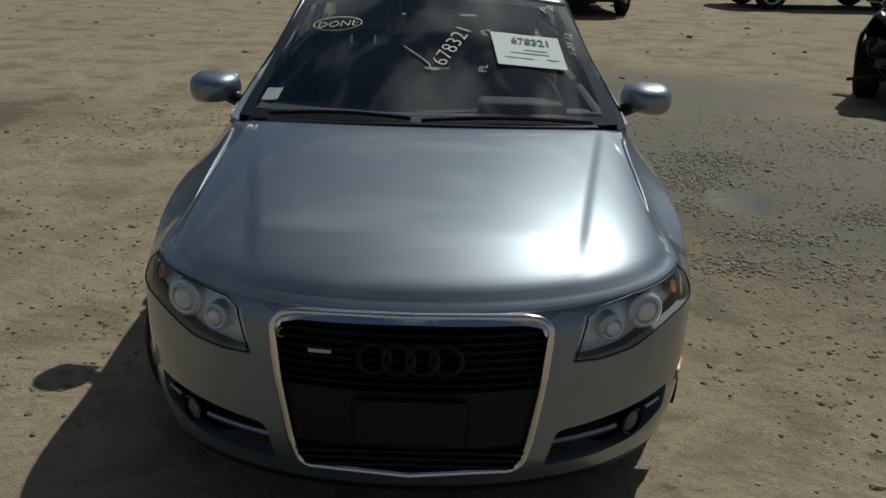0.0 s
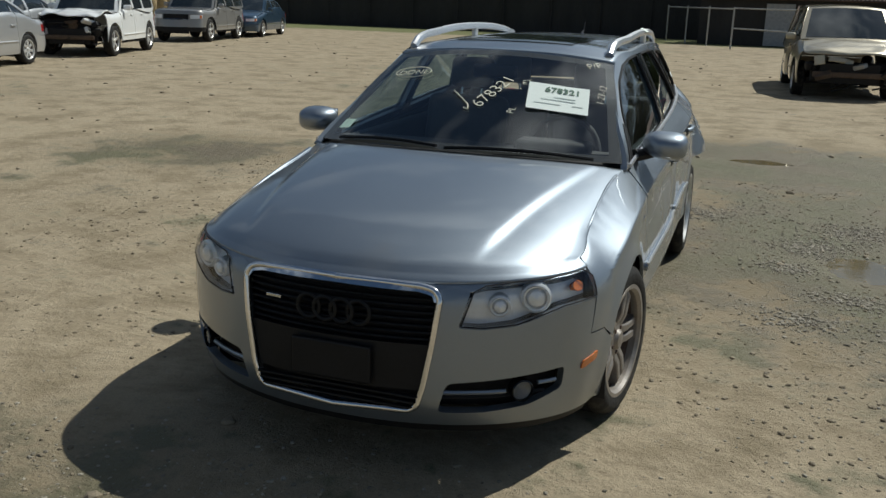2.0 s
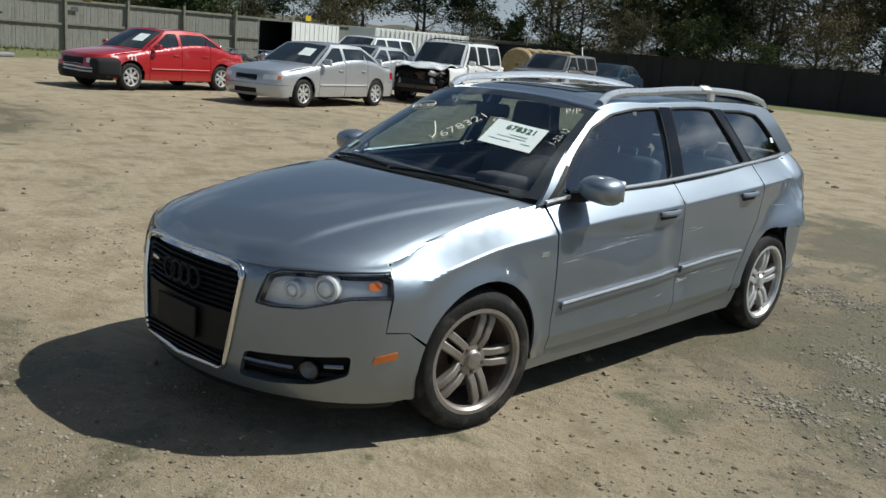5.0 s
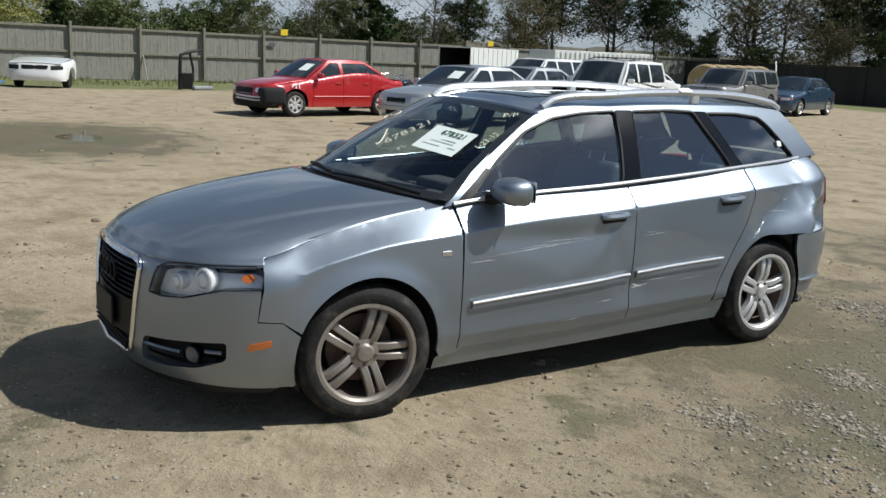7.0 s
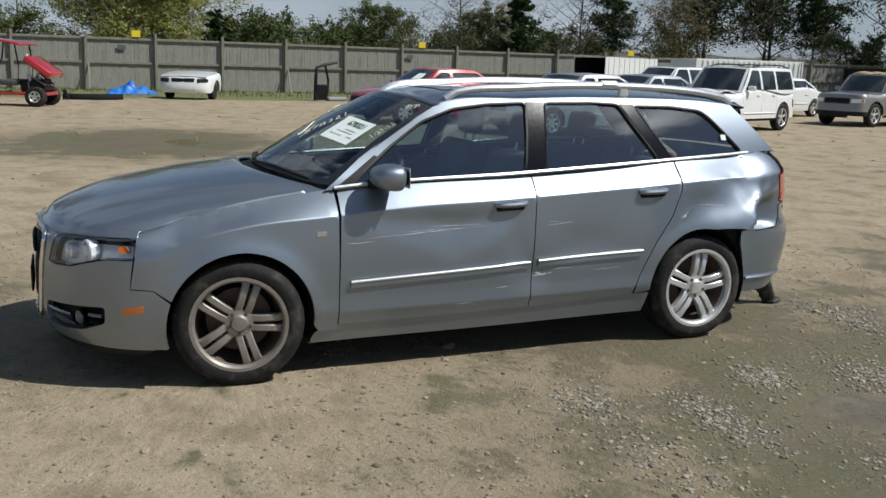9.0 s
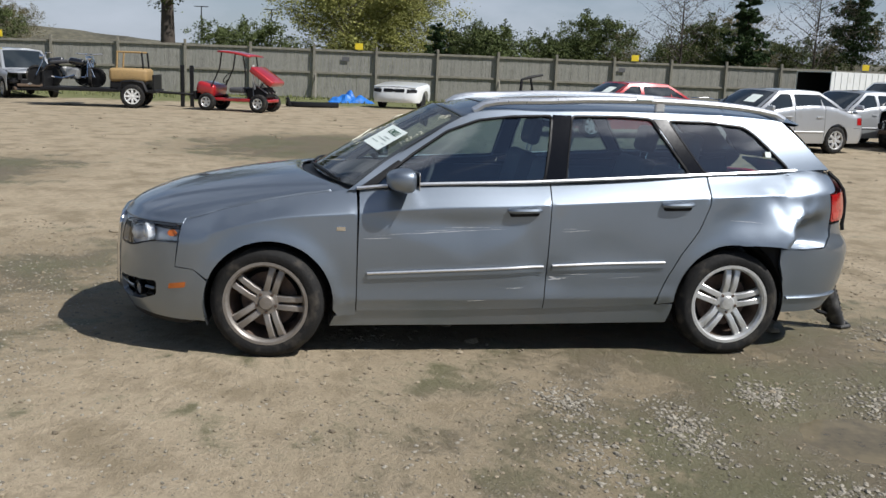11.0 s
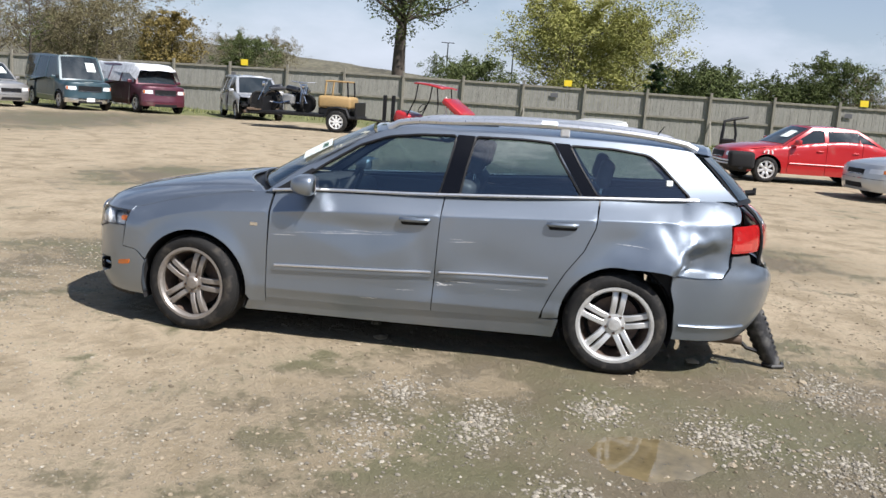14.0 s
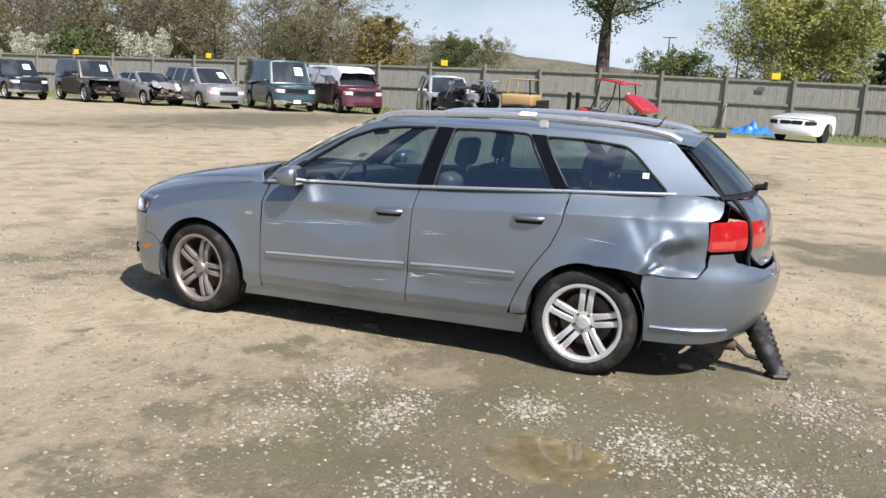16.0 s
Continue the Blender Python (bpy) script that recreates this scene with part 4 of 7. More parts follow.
BODY = dict(width=[(-0.30, 0.846), (-0.1, 0.864), (0.1, 0.868), (0.5, 0.862), (1.2, 0.878), (2.0, 0.872), (2.64, 0.866), (3.0, 0.825)],
          nose=[(0.15, -0.84), (0.2, -0.87), (0.28, -0.908), (0.4, -0.915), (0.5, -0.912), (0.6, -0.905), (0.68, -0.89), (0.74, -0.86)],
          tail=[(0.2, 3.50), (0.32, 3.60), (0.5, 3.665), (0.62, 3.66), (0.70, 3.60), (0.85, 3.60), (0.98, 3.56), (1.08, 3.47)],
          seam=[(-0.9, 0.748), (-0.7, 0.748), (-0.45, 0.750), (-0.2, 0.812), (0.1, 0.873), (0.45, 0.924), (1.5, 0.985), (2.5, 1.042), (3.08, 1.07), (3.35, 1.085), (3.6, 1.06)],
          inset=[(-0.9, 0.05), (-0.6, 0.07), (-0.45, 0.085), (-0.2, 0.115), (0.2, 0.125), (0.5, 0.097), (1.5, 0.095), (2.5, 0.105), (3.0, 0.13), (3.3, 0.12)],
          roll=[(-0.9, 0.07), (-0.45, 0.11), (-0.2, 0.088), (0.0, 0.085), (0.47, 0.118), (1.0, 0.114), (1.54, 0.115), (2.14, 0.117), (2.8, 0.114), (3.08, 0.122), (3.4, 0.13)],
          belt_x=[(0.3, 0.755), (0.6, 0.762), (1.5, 0.777), (2.3, 0.757), (2.8, 0.71), (3.1, 0.665), (3.4, 0.615)],
          roof_z=[(0.4, 1.0), (0.75, 1.17), (1.08, 1.335), (1.6, 1.372), (2.3, 1.383), (2.8, 1.372), (3.05, 1.355), (3.4, 1.34)],
          roof_x=[(0.4, 0.70), (1.08, 0.565), (1.6, 0.582), (2.3, 0.572), (2.8, 0.548), (3.05, 0.53), (3.4, 0.50)],
          flank=[(0.15, 0.945), (0.25, 0.972), (0.36, 0.99), (0.5, 1.0), (0.62, 1.0), (0.8, 0.986), (1.0, 0.97)])
S, S_RIGHT = Shape(dent=dent, **BODY), Shape(**BODY)
S_INNER = Shape(dent=lambda y, z: max(0, dent(y, z)), **BODY)


def swell(y, z):
    """Flared wheel-arch lips and the ridge low on the doors, standing out from the flank."""
    d = 0.0
    for cy, cz, r, out in ((0.0, 0.308, 0.348, 0.016), (2.645, 0.322, 0.342, 0.008)):
        q = math.hypot(y - cy, z - cz) - r
        if z > 0.2 and -0.05 < q < 0.14:
            d += out * math.exp(-(q / 0.045)**2)
    if 0.36 < y < 2.3:
        k = z - (0.326 + 0.012 * (y - 0.5))
        d += 0.010 * max(0, 1 - (k / 0.07 if k > 0 else -k / 0.045))
    return d


for q in (S, S_RIGHT, S_INNER):
    q.edge = table([(-0.9, 0), (-0.55, 0), (-0.28, 1), (0.5, 1), (2.0, 1), (3.0, 1), (3.3, 0.5), (3.6, 0)])
for q in (S, S_RIGHT):
    q.swell = swell
RIDGE = [(y - S.yf, 0.326 + 0.012 * (y - 0.5) + dz) for dz in (-0.010, -0.002, 0.002, 0.010) for y in np.linspace(0.5, 2.2, 60)]

audi = thing("estate_car", "damaged silver-blue estate car with dented flank", "car")


def panel(name, outline, step=0.035, holes=(), mat=M_PAINT, parent=audi, label="", depth=0.014, out=0.0, sides="both", surface=None, rows=()):
    """A body panel on the left flank and its mirror image on the right."""
    made = []
    for side in (("left", "right") if sides == "both" else (sides, )):
        sh = S if side == "left" else S_RIGHT
        f = surface or "P"
        fn = (lambda u, v, d: sh.P(u, v, d - out)) if f == "P" else (lambda u, v, d: sh.G(u, v, d - out))
        v, fc = sheet(outline, fn, step, holes, depth, mirror=side == "right", rows=rows)
        ob = make(name, v, fc, mat, parent, label)
        made.append(ob)
    return made


def whole(name, outline, step=0.03, holes=(), mat=M_PAINT, parent=audi, label="", depth=0.014, out=0.0):
    """A panel that crosses the car's middle, both halves in one mesh."""
    v, fc = sheet(outline, lambda u, w, d: S_RIGHT.P(u, w, d - out), step, holes, depth, both=True)
    return make(name, v, fc, mat, parent, label)


TX, TY = S.tx, S.ty
ARCH_F = (0.0, 0.308, 0.348)
ARCH_R = (2.645, 0.322, 0.342)


def seam_line(y0, y1, n=24, low=0.0006):
    return [(y0 + (y1 - y0) * k / n, S.zs(y0 + (y1 - y0) * k / n) - low) for k in range(n + 1)]


# front wing
af = arc(*ARCH_F, 158, -12, 26)
wing = [(-0.495, 0.500)] + [p for p in af if p[1] >= 0.24] + [(0.372, 0.235), (0.470, 0.235)] + [(0.472, z) for z in (0.4, 0.6, 0.8)] + [(0.470, S.zs(0.47) - 0.004)] + seam_line(0.45, -0.44, 36) + [(-0.458, 0.742), (-0.466, 0.728), (-0.472, 0.64)]
wing[1:1] = [(-0.40, 0.492)]
panel("front_wing", S.sy(wing), 0.032, rows=S.shoulder(-0.28, -0.44, 0.89 / 36, (0.006, 0.012, 0.020, 0.032, 0.045)) + S.crease(0.45, -0.30), label="silver-blue front wing")
# front door, rear door
gap = 0.001
d1 = [(0.475, 0.262), (1.00, 0.270), (1.527, 0.282), (1.535, 0.5), (1.545, 0.8), (1.553, S.zs(1.553) - 0.002)] + seam_line(1.54, 0.486, 24, 0.0008) + [(0.478, 0.6)]
d1 = [(y + (gap if y < 1 else -gap), z) for y, z in d1]
front_doors = panel("front_door", S.sy(d1), 0.030, rows=S.crease(0.5, 1.53) + RIDGE, label="dented silver-blue front door with scratches")
d2 = [(1.531, 0.282), (1.9, 0.293), (2.188, 0.303), (2.204, 0.36), (2.25, 0.47), (2.32, 0.60), (2.42, 0.74), (2.478, 0.88), (2.487, S.zs(2.487) - 0.002)] + seam_line(2.47, 1.561, 20, 0.0008) + [(1.551, 0.85), (1.540, 0.5)]
rear_doors = panel("rear_door", S.sy(d2), 0.030, rows=S.crease(1.58, 2.46) + RIDGE, label="scraped silver-blue rear door")
# rear quarter above the arch
ar = arc(*ARCH_R, 200, 28, 26)
q = [(2.205, 0.305)] + [p for p in ar if p[1] > 0.305 and p[0] < 2.70] + [(2.76, 0.664), (2.83, 0.664), (2.90, 0.660), (2.945, 0.650), (2.965, 0.64), (3.10, 0.632), (3.25, 0.64), (3.285, 0.70), (3.283, 0.775), (3.275, 0.95), (3.33, 0.965)] + [(3.36, 1.06)] + seam_line(3.33, 2.50, 24, 0.0008) + [(2.484, 0.88), (2.427, 0.74), (2.327, 0.60), (2.257, 0.47), (2.210, 0.36)]
panel("rear_quarter", S.sy(q), 0.020, rows=S.shoulder(3.0, 3.32, 0.03, (0.008, 0.018, 0.030, 0.045)) + S.crease(2.51, 2.95), label="crumpled rear quarter panel pushed in behind the wheel")
# sills
sill = [(0.33, 0.165), (2.28, 0.185), (2.305, 0.30), (2.15, 0.297), (1.53, 0.276), (0.48, 0.256), (0.36, 0.228)]
panel("sill", S.sy(sill), 0.05, label="dusty silver-blue sill", out=-0.012)
# dark inner shell so that no light shows through the joints
inner = [(-0.5, 0.49)] + [p for p in arc(ARCH_F[0], ARCH_F[1], 0.37, 158, -14, 20)] + [(0.40, 0.2), (2.25, 0.22)] + [p for p in arc(ARCH_R[0], ARCH_R[1], 0.362, 196, 10, 20)] + [(3.2, 0.4), (3.3, 0.75), (3.3, 1.02)] + seam_line(3.28, -0.40, 40, 0.02) + [(-0.45, 0.70)]
for sh, mir in ((S_INNER, False), (S_RIGHT, True)):
    v, f = sheet(S.sy(inner), lambda a, b, d: sh.P(a, b, 0.03 + d), 0.07, (), 0.02, mirror=mir)
    make("inner_shell", v, f, M_SOFT, audi)

# front bumper cover
grille_in = [(0.0, 0.708), (0.30, 0.703), (0.345, 0.692), (0.362, 0.665), (0.345, 0.52), (0.318, 0.36), (0.300, 0.292), (0.276, 0.272), (0.0, 0.262)]
G_OUT = [(TX(x, z), z) for x, z in grille_in]
lamp_low = [(TX(0.432, 0.577), 0.577), (TX(0.50, 0.572), 0.572), (TX(0.60, 0.581), 0.581), (TX(0.67, 0.606), 0.606), (TX(0.73, 0.627), 0.627), (TY(-0.48, 0.636), 0.636)]
lamp_top = [(TY(-0.468, 0.70), 0.70), (TY(-0.50, 0.724), 0.724), (TX(0.72, 0.722), 0.722), (TX(0.60, 0.719), 0.719), (TX(0.50, 0.709), 0.709), (TX(0.463, 0.690), 0.690)]
LAMP = lamp_low + lamp_top
abump = [p for p in arc(*ARCH_F, 196, 160, 8)]
bump = [(TX(0, 0.205), 0.205), (TX(0.3, 0.205), 0.205), (TX(0.6, 0.205), 0.205), (TY(-0.42, 0.198), 0.198), (TY(-0.345, 0.20), 0.20)] + S.sy(abump) + [(TY(-0.40, 0.488), 0.488), (TY(-0.498, 0.495), 0.495), (TY(-0.483, 0.628), 0.628)] + [(a, z - 0.006) for a, z in lamp_low[-2::-1]] + [(TX(0.425, 0.577), 0.577), (TX(0.452, 0.684), 0.684), (TX(0.45, 0.700), 0.700), (TX(0.40, 0.708), 0.708)] + [(TX(x + 0.010, z), z) for x, z in grille_in[2:8]] + [(TX(0.0, 0.252), 0.252)]
slot = rounded([(TX(0.362, 0.262), 0.262), (TX(0.50, 0.262), 0.262), (TX(0.64, 0.280), 0.280), (TX(0.735, 0.325), 0.325), (TX(0.742, 0.405), 0.405), (TX(0.60, 0.392), 0.392), (TX(0.395, 0.375), 0.375)], 0.02)
low_slot = [(TX(0, 0.222), 0.222), (TX(0.28, 0.222), 0.222), (TX(0.29, 0.24), 0.24), (TX(0, 0.24), 0.24)]
whole("front_bumper", bump, 0.026, [slot], label="silver-blue front bumper with deep intakes", depth=0.03)
whole("lower_lip", [(TX(0, 0.17), 0.17), (TX(0.6, 0.17), 0.17), (TY(-0.43, 0.175), 0.175), (TY(-0.40, 0.196), 0.196), (TX(0.6, 0.203), 0.203), (TX(0, 0.203), 0.203)], 0.05, mat=M_TRIM, out=-0.004)
whole("intake_back", [(TX(0, 0.21), 0.21), (TX(0.75, 0.24), 0.24), (TX(0.76, 0.45), 0.45), (TX(0.4, 0.56), 0.56), (TX(0.0, 0.56), 0.56)], 0.06, mat=M_SOFT, out=-0.075)
nose_edge = [(TX(0, 0.704), 0.704), (TX(0.46, 0.692), 0.692), (TX(0.50, 0.708), 0.708), (TX(0.60, 0.718), 0.718), (TX(0.72, 0.721), 0.721), (TY(-0.47, 0.722), 0.722), (TY(-0.47, 0.742), 0.742), (TX(0.60, 0.742), 0.742), (TX(0, 0.742), 0.742)]
whole("nose_panel", nose_edge, 0.03, label="silver-blue strip under the bonnet edge", out=-0.005)
# grille: chrome surround, shell, bars, plate holder, four-ring emblem as a plain shape
grille = new("grille", None)
grille.parent = audi
ring = [(TX(x, z), z) for x, z in grille_in]


def loop_tube(pts, r, mat, name, parent, label="", sides=8, out=0.006):
    line = [S_RIGHT.P(a, z, -out) for a, z in pts]
    full = line + [Vector((-p.x, p.y, p.z)) for p in line[::-1]]
    return part(name, tube_bm(full + full[:1], r, sides), mat, parent, label, True, 60)


arcs = rounded(ring, 0.02, 3)
loop_tube([ring[0]] + arcs[4:-4] + [ring[-1]], 0.0115, M_CHROME, "chrome_surround", grille, "bright chrome grille surround")
band = [(TX(x, z), z) for x, z in ((0.0, 0.712), (0.30, 0.707), (0.35, 0.695), (0.366, 0.662), (0.345, 0.655), (0.335, 0.676), (0.29, 0.686), (0.0, 0.690))]
whole("chrome_band", band, 0.02, mat=M_CHROME, parent=grille, out=0.008)
whole("grille_shell", ring, 0.05, mat=M_SOFT, parent=grille, out=-0.05)
for k in range(8):
    z = 0.682 - k * 0.0225
    w = 0.355 - (0.70 - z) * 0.12
    pts = [Vector((x, S_RIGHT.P(TX(abs(x), z), z).y + 0.012, z)) for x in np.linspace(-w, w, 17)]
    bm = bmesh.new()
    rows = [[bm.verts.new(p + Vector((0, dy, dz))) for dy, dz in ((0, 0.0035), (-0.004, 0), (0, -0.0045), (0.025, -0.002), (0.025, 0.002))] for p in pts]
    for a, b in zip(rows, rows[1:]):
        for j in range(5):
            bm.faces.new((a[j], b[j], b[(j + 1) % 5], a[(j + 1) % 5]))
    part("bar", bm, M_TRIM, grille)
z0, z1 = 0.345, 0.508
v, f = sheet([(TX(0, z0), z0), (TX(0.305, z0), z0), (TX(0.338, z1), z1), (TX(0, z1), z1)], lambda a, b, d: S_RIGHT.P(a, b, d + 0.006), 0.04, (), 0.02, both=True)
make("plate_holder", v, f, M_TRIM, grille, "blank black number plate panel")
part("plate_pad", box_bm((0.30, 0.012, 0.135), (0, S_RIGHT.P(TX(0, 0.425), 0.425).y - 0.006, 0.425), 0.008), M_TRIM, grille)
for k in range(3):
    z = 0.285 + 0.02 * k
    part("bar", box_bm((0.56 + 0.02 * k, 0.02, 0.007), (0, -0.89, z), 0.002), M_TRIM, grille)
bm = bmesh.new()
for k in range(4):
    cx = (k - 1.5) * 0.062
    pts = [(cx + 0.041 * math.cos(a), -0.906 + 0.006 * (abs(cx) / 0.1), 0.600 + 0.041 * math.sin(a)) for a in (2 * math.pi * i / 24 for i in range(25))]
    tube_bm(pts, 0.0075, 6, bm, False)
part("emblem", bm, M_TRIM, grille, "dark ring emblem", True)
part("badge", box_bm((0.062, 0.006, 0.012), (-0.235, S_RIGHT.P(TX(0.235, 0.612), 0.612).y - 0.002, 0.612), 0.002, (0, 0, -8)), M_CHROME, grille, "small chrome badge")
# fog lamps and chrome strips in the intakes
for s in (1, -1):
    p = S_RIGHT.P(TX(0.628, 0.335), 0.335, 0.01)
    m = Matrix.Translation((s * p.x, p.y, p.z)) @ pose(0, 0, 0, 0, 0, -90 + s * 38)
    fog = part("fog_lamp", lathe_bm([(0.040, -0.03), (0.040, 0.008), (0.036, 0.012), (0.034, 0.002), (0.034, -0.03)], 24, m=m), M_GLOSS, audi, "round fog lamp", True)
    part("lens", lathe_bm([(0.0005, 0.010), (0.02, 0.008), (0.034, 0.002)], 24, False, m=m), M_LENS, fog, smooth=True)
    part("bulb", lathe_bm([(0.0005, -0.026), (0.02, -0.018), (0.034, -0.002)], 24, False, m=m), M_DULL, fog, smooth=True)
    for dz, xs in ((0.0, (0.385, 0.45, 0.52, 0.58)), (0.006, (0.672, 0.70, 0.722))):
        pts = [S_RIGHT.P(TX(x, 0.338), 0.338 + dz * 3, 0.012) for x in xs]
        part("intake_strip", tube_bm([(s * p.x, p.y, p.z) for p in pts], 0.008, 6), M_PAINT, audi, "", True)
    pts = [S_RIGHT.P(TX(x, 0.31), 0.31, 0.03) for x in (0.385, 0.47, 0.56, 0.70)]
    part("intake_strip", tube_bm([(s * p.x, p.y, p.z) for p in pts], 0.008, 6), M_TRIM, audi, "", True)
    # side marker
    c = [(TY(-0.535, 0.372), 0.372), (TY(-0.445, 0.388), 0.388), (TY(-0.440, 0.418), 0.418), (TY(-0.530, 0.402), 0.402)]
    v, f = sheet(rounded(c, 0.008, 3), lambda a, b, d: S_RIGHT.P(a, b, d - 0.005), 0.03, (), 0.008, mirror=s < 0)
    make("side_marker", v, f, M_AMBER, audi, "amber side marker")
    # headlamp: housing, reflectors, clear lens
    lampo = new("headlamp", None)
    lampo.parent = audi
    lampo["label"] = "clear headlamp with projector and amber indicator"
    sh = S_RIGHT
    v, f = sheet(LAMP, lambda a, b, d: sh.P(a, b, 0.055 + 0.3 * d), 0.03, (), 0.02, mirror=s < 0)
    make("housing", v, f, M_REFLECT, lampo)
    v, f = sheet(LAMP, lambda a, b, d: sh.P(a, b, -0.001 + d * 3), 0.025, (), 0.018, mirror=s < 0)
    lens = make("lens", v, f, M_LENS, lampo)
    lens.visible_shadow = False
    line = [sh.P(a, z, -0.001) for a, z in resample(LAMP, 0.02)]
    line = [(s * p.x, p.y, p.z) for p in line]
    part("seal", tube_bm(line + line[:1], 0.0025, 5), M_TRIM, lampo, smooth=True)
    for x, z, r, m_ in ((0.660, 0.660, 0.053, M_REFLECT), (0.552, 0.640, 0.038, M_REFLECT)):
        p = sh.P(TX(x, z), z, 0.03)
        mm = Matrix.Translation((s * p.x, p.y, p.z)) @ pose(0, 0, 0, 0, 0, -90 + s * 20)
        part("projector", lathe_bm([(r, -0.035), (r, 0.004), (r * 0.86, 0.010), (r * 0.8, -0.006), (r * 0.66, -0.008), (r * 0.62, 0.002), (r * 0.5, 0.014), (0.0005, 0.022)], 28, False, m=mm), m_, lampo, smooth=True, angle=30)
        part("projector_ring", lathe_bm([(r * 0.80, 0.0), (r * 0.83, 0.010), (r * 0.72, 0.008), (r * 0.70, -0.004)], 28, m=mm), M_REFLECT, lampo, smooth=True)
    t0 = TX(0.785, 0.682)
    c = [(t0 + 0.028 * math.cos(k * math.pi / 8), 0.684 + 0.022 * math.sin(k * math.pi / 8)) for k in range(16)]
    v, f = sheet(c, lambda a, b, d: sh.P(a, b, 0.028 + d), 0.02, (), 0.02, mirror=s < 0)
    make("indicator", v, f, M_AMBER, lampo, "amber indicator")

# bonnet
HN = 26


def bonnet_front(f):
    """Half-plan of the front edge, f from 0 in the middle to 1 at the wing."""
    T = -S.arc + (TY(-0.458, 0.74) + S.arc) * f
    return S_RIGHT.raw(T, S.zs(S_RIGHT.raw(T, 0.72).y) - 0.0006)


def bonnet_lip(f, k):
    """The rounded leading edge below it, k from 0 at the joint to 1."""
    T = -S.arc + (TY(-0.458, 0.74) + S.arc) * f
    lo = 0.7135 + 0.013 * min(1, max(0, (f - 0.3) / 0.5))
    return S_RIGHT.raw(T, lo + (S.zs(S_RIGHT.raw(T, 0.72).y) - 0.0006 - lo) * k)


def bonnet(u, v):
    f = 2 * u - 1
    s, f = (1 if f >= 0 else -1), abs(f)
    if v < 0.1:
        p = bonnet_lip(f, v / 0.1)
        return Vector((s * p.x, p.y, p.z))
    v = (v - 0.1) / 0.9
    a = bonnet_front(f)
    b = Vector((0.738 * f, 0.17 + 0.275 * f**2.6, 0.972 - 0.048 * f**3))
    y = a.y + (b.y - a.y) * v
    if f > 0.999:
        z = S.zs(y)
    g = v**0.78
    edge = S.zs(a.y + (b.y - a.y) * v) if a.y > -0.5 else None
    z = a.z + (b.z - a.z) * g
    x = a.x + (b.x - a.x) * v
    xc = 0.435 + 0.21 * v
    ends = math.sin(math.pi * min(1, 0.04 + 0.96 * v))**0.5 if v < 1 else 0
    z += 0.030 * ends * (1 - f**3) * (1 - 0.3 * v)
    z += 0.013 * (0.5 + 0.5 * math.tanh((xc - x) / 0.016)) * min(1, v * 5) * (1 - v)**0.25
    if f > 0.9:
        k = (f - 0.9) / 0.1
        z = z * (1 - k) + (S.zs(y) + 0.0005) * k
        x = x * (1 - k) + (S_RIGHT.raw(S.ty(y, S.zs(y)), S.zs(y) - 0.0006).x - 0.001) * k
    return Vector((s * x, y, z))


v, f = patch(bonnet, 200, 50)
b = make("bonnet", v, f, M_PAINT, audi, "silver-blue bonnet with two creases")
solid = b.modifiers.new("thickness", "SOLIDIFY")
solid.thickness, solid.offset = 0.012, -1


# windscreen, roof, rear window
def screen(u, v, out=0.0):
    f = 2 * u - 1
    a = Vector((0.735 * f, 0.215 + 0.225 * abs(f)**2.3, 0.962 - 0.030 * f * f))
    b = Vector((0.560 * f, 0.985 + 0.085 * abs(f)**2.3, 1.384 - 0.052 * f * f))
    p = a.lerp(b, v)
    bow = math.sin(math.pi * v) * 0.018
    return p + Vector((0, -0.55, 0.83)) * (bow + out)


def trimmed(fn, u0, u1, v0, v1):
    return lambda u, v: fn(u0 + (u1 - u0) * u, v0 + (v1 - v0) * v)


v, f = patch(trimmed(screen, 0.0, 1.0, 0.03, 0.985), 40, 24)
shield = make("windscreen", v, f, M_SHIELD, audi, "windscreen with paint-marker writing")
shield.visible_shadow = False
for nm, rg in (("screen_band", (0.0, 1.0, 0.93, 0.985)), ("screen_band", (0.0, 1.0, 0.03, 0.085)), ("screen_band", (0.0, 0.035, 0.085, 0.93)), ("screen_band", (0.965, 1.0, 0.085, 0.93))):
    v, f = patch(trimmed(lambda a, b: screen(a, b, -0.004), *rg), 30, 6)
    make(nm, v, f, M_SOFT, audi)
# cowl between bonnet and screen, wipers
v, f = patch(lambda u, v: Vector(((2 * u - 1) * 0.735, 0.14 + 0.26 * abs(2 * u - 1)**2.5 + 0.13 * v, 0.945 + 0.022 * v - 0.035 * (2 * u - 1)**2)), 30, 5)
make("cowl", v, f, M_TRIM, audi, "black plastic scuttle panel")
for x0, x1, off in ((0.62, -0.02, 0.0), (-0.06, -0.60, 0.01)):
    pts = [screen(0.5 + x / 1.47, 0.03 + off + 0.025 * math.sin(math.pi * (k / 8)), 0.012) for k, x in enumerate(np.linspace(x0, x1, 9))]
    wip = part("wiper", tube_bm(pts, 0.008, 6), M_TRIM, audi, "black wiper blade", True)


def roof(u, v):
    f = 2 * u - 1
    y = 1.0 + (3.02 - 1.0) * v + 0.075 * f * f * (1 - v)
    y = max(y, 1.0)
    yy = max(y, 1.08)
    return Vector((f * (S.xr(yy) + 0.002), y, S.zr(yy) + 0.048 * (1 - abs(f)**2.6) * (1 - 0.15 * v) - 0.006 * max(0, 1.08 - y) / 0.08))


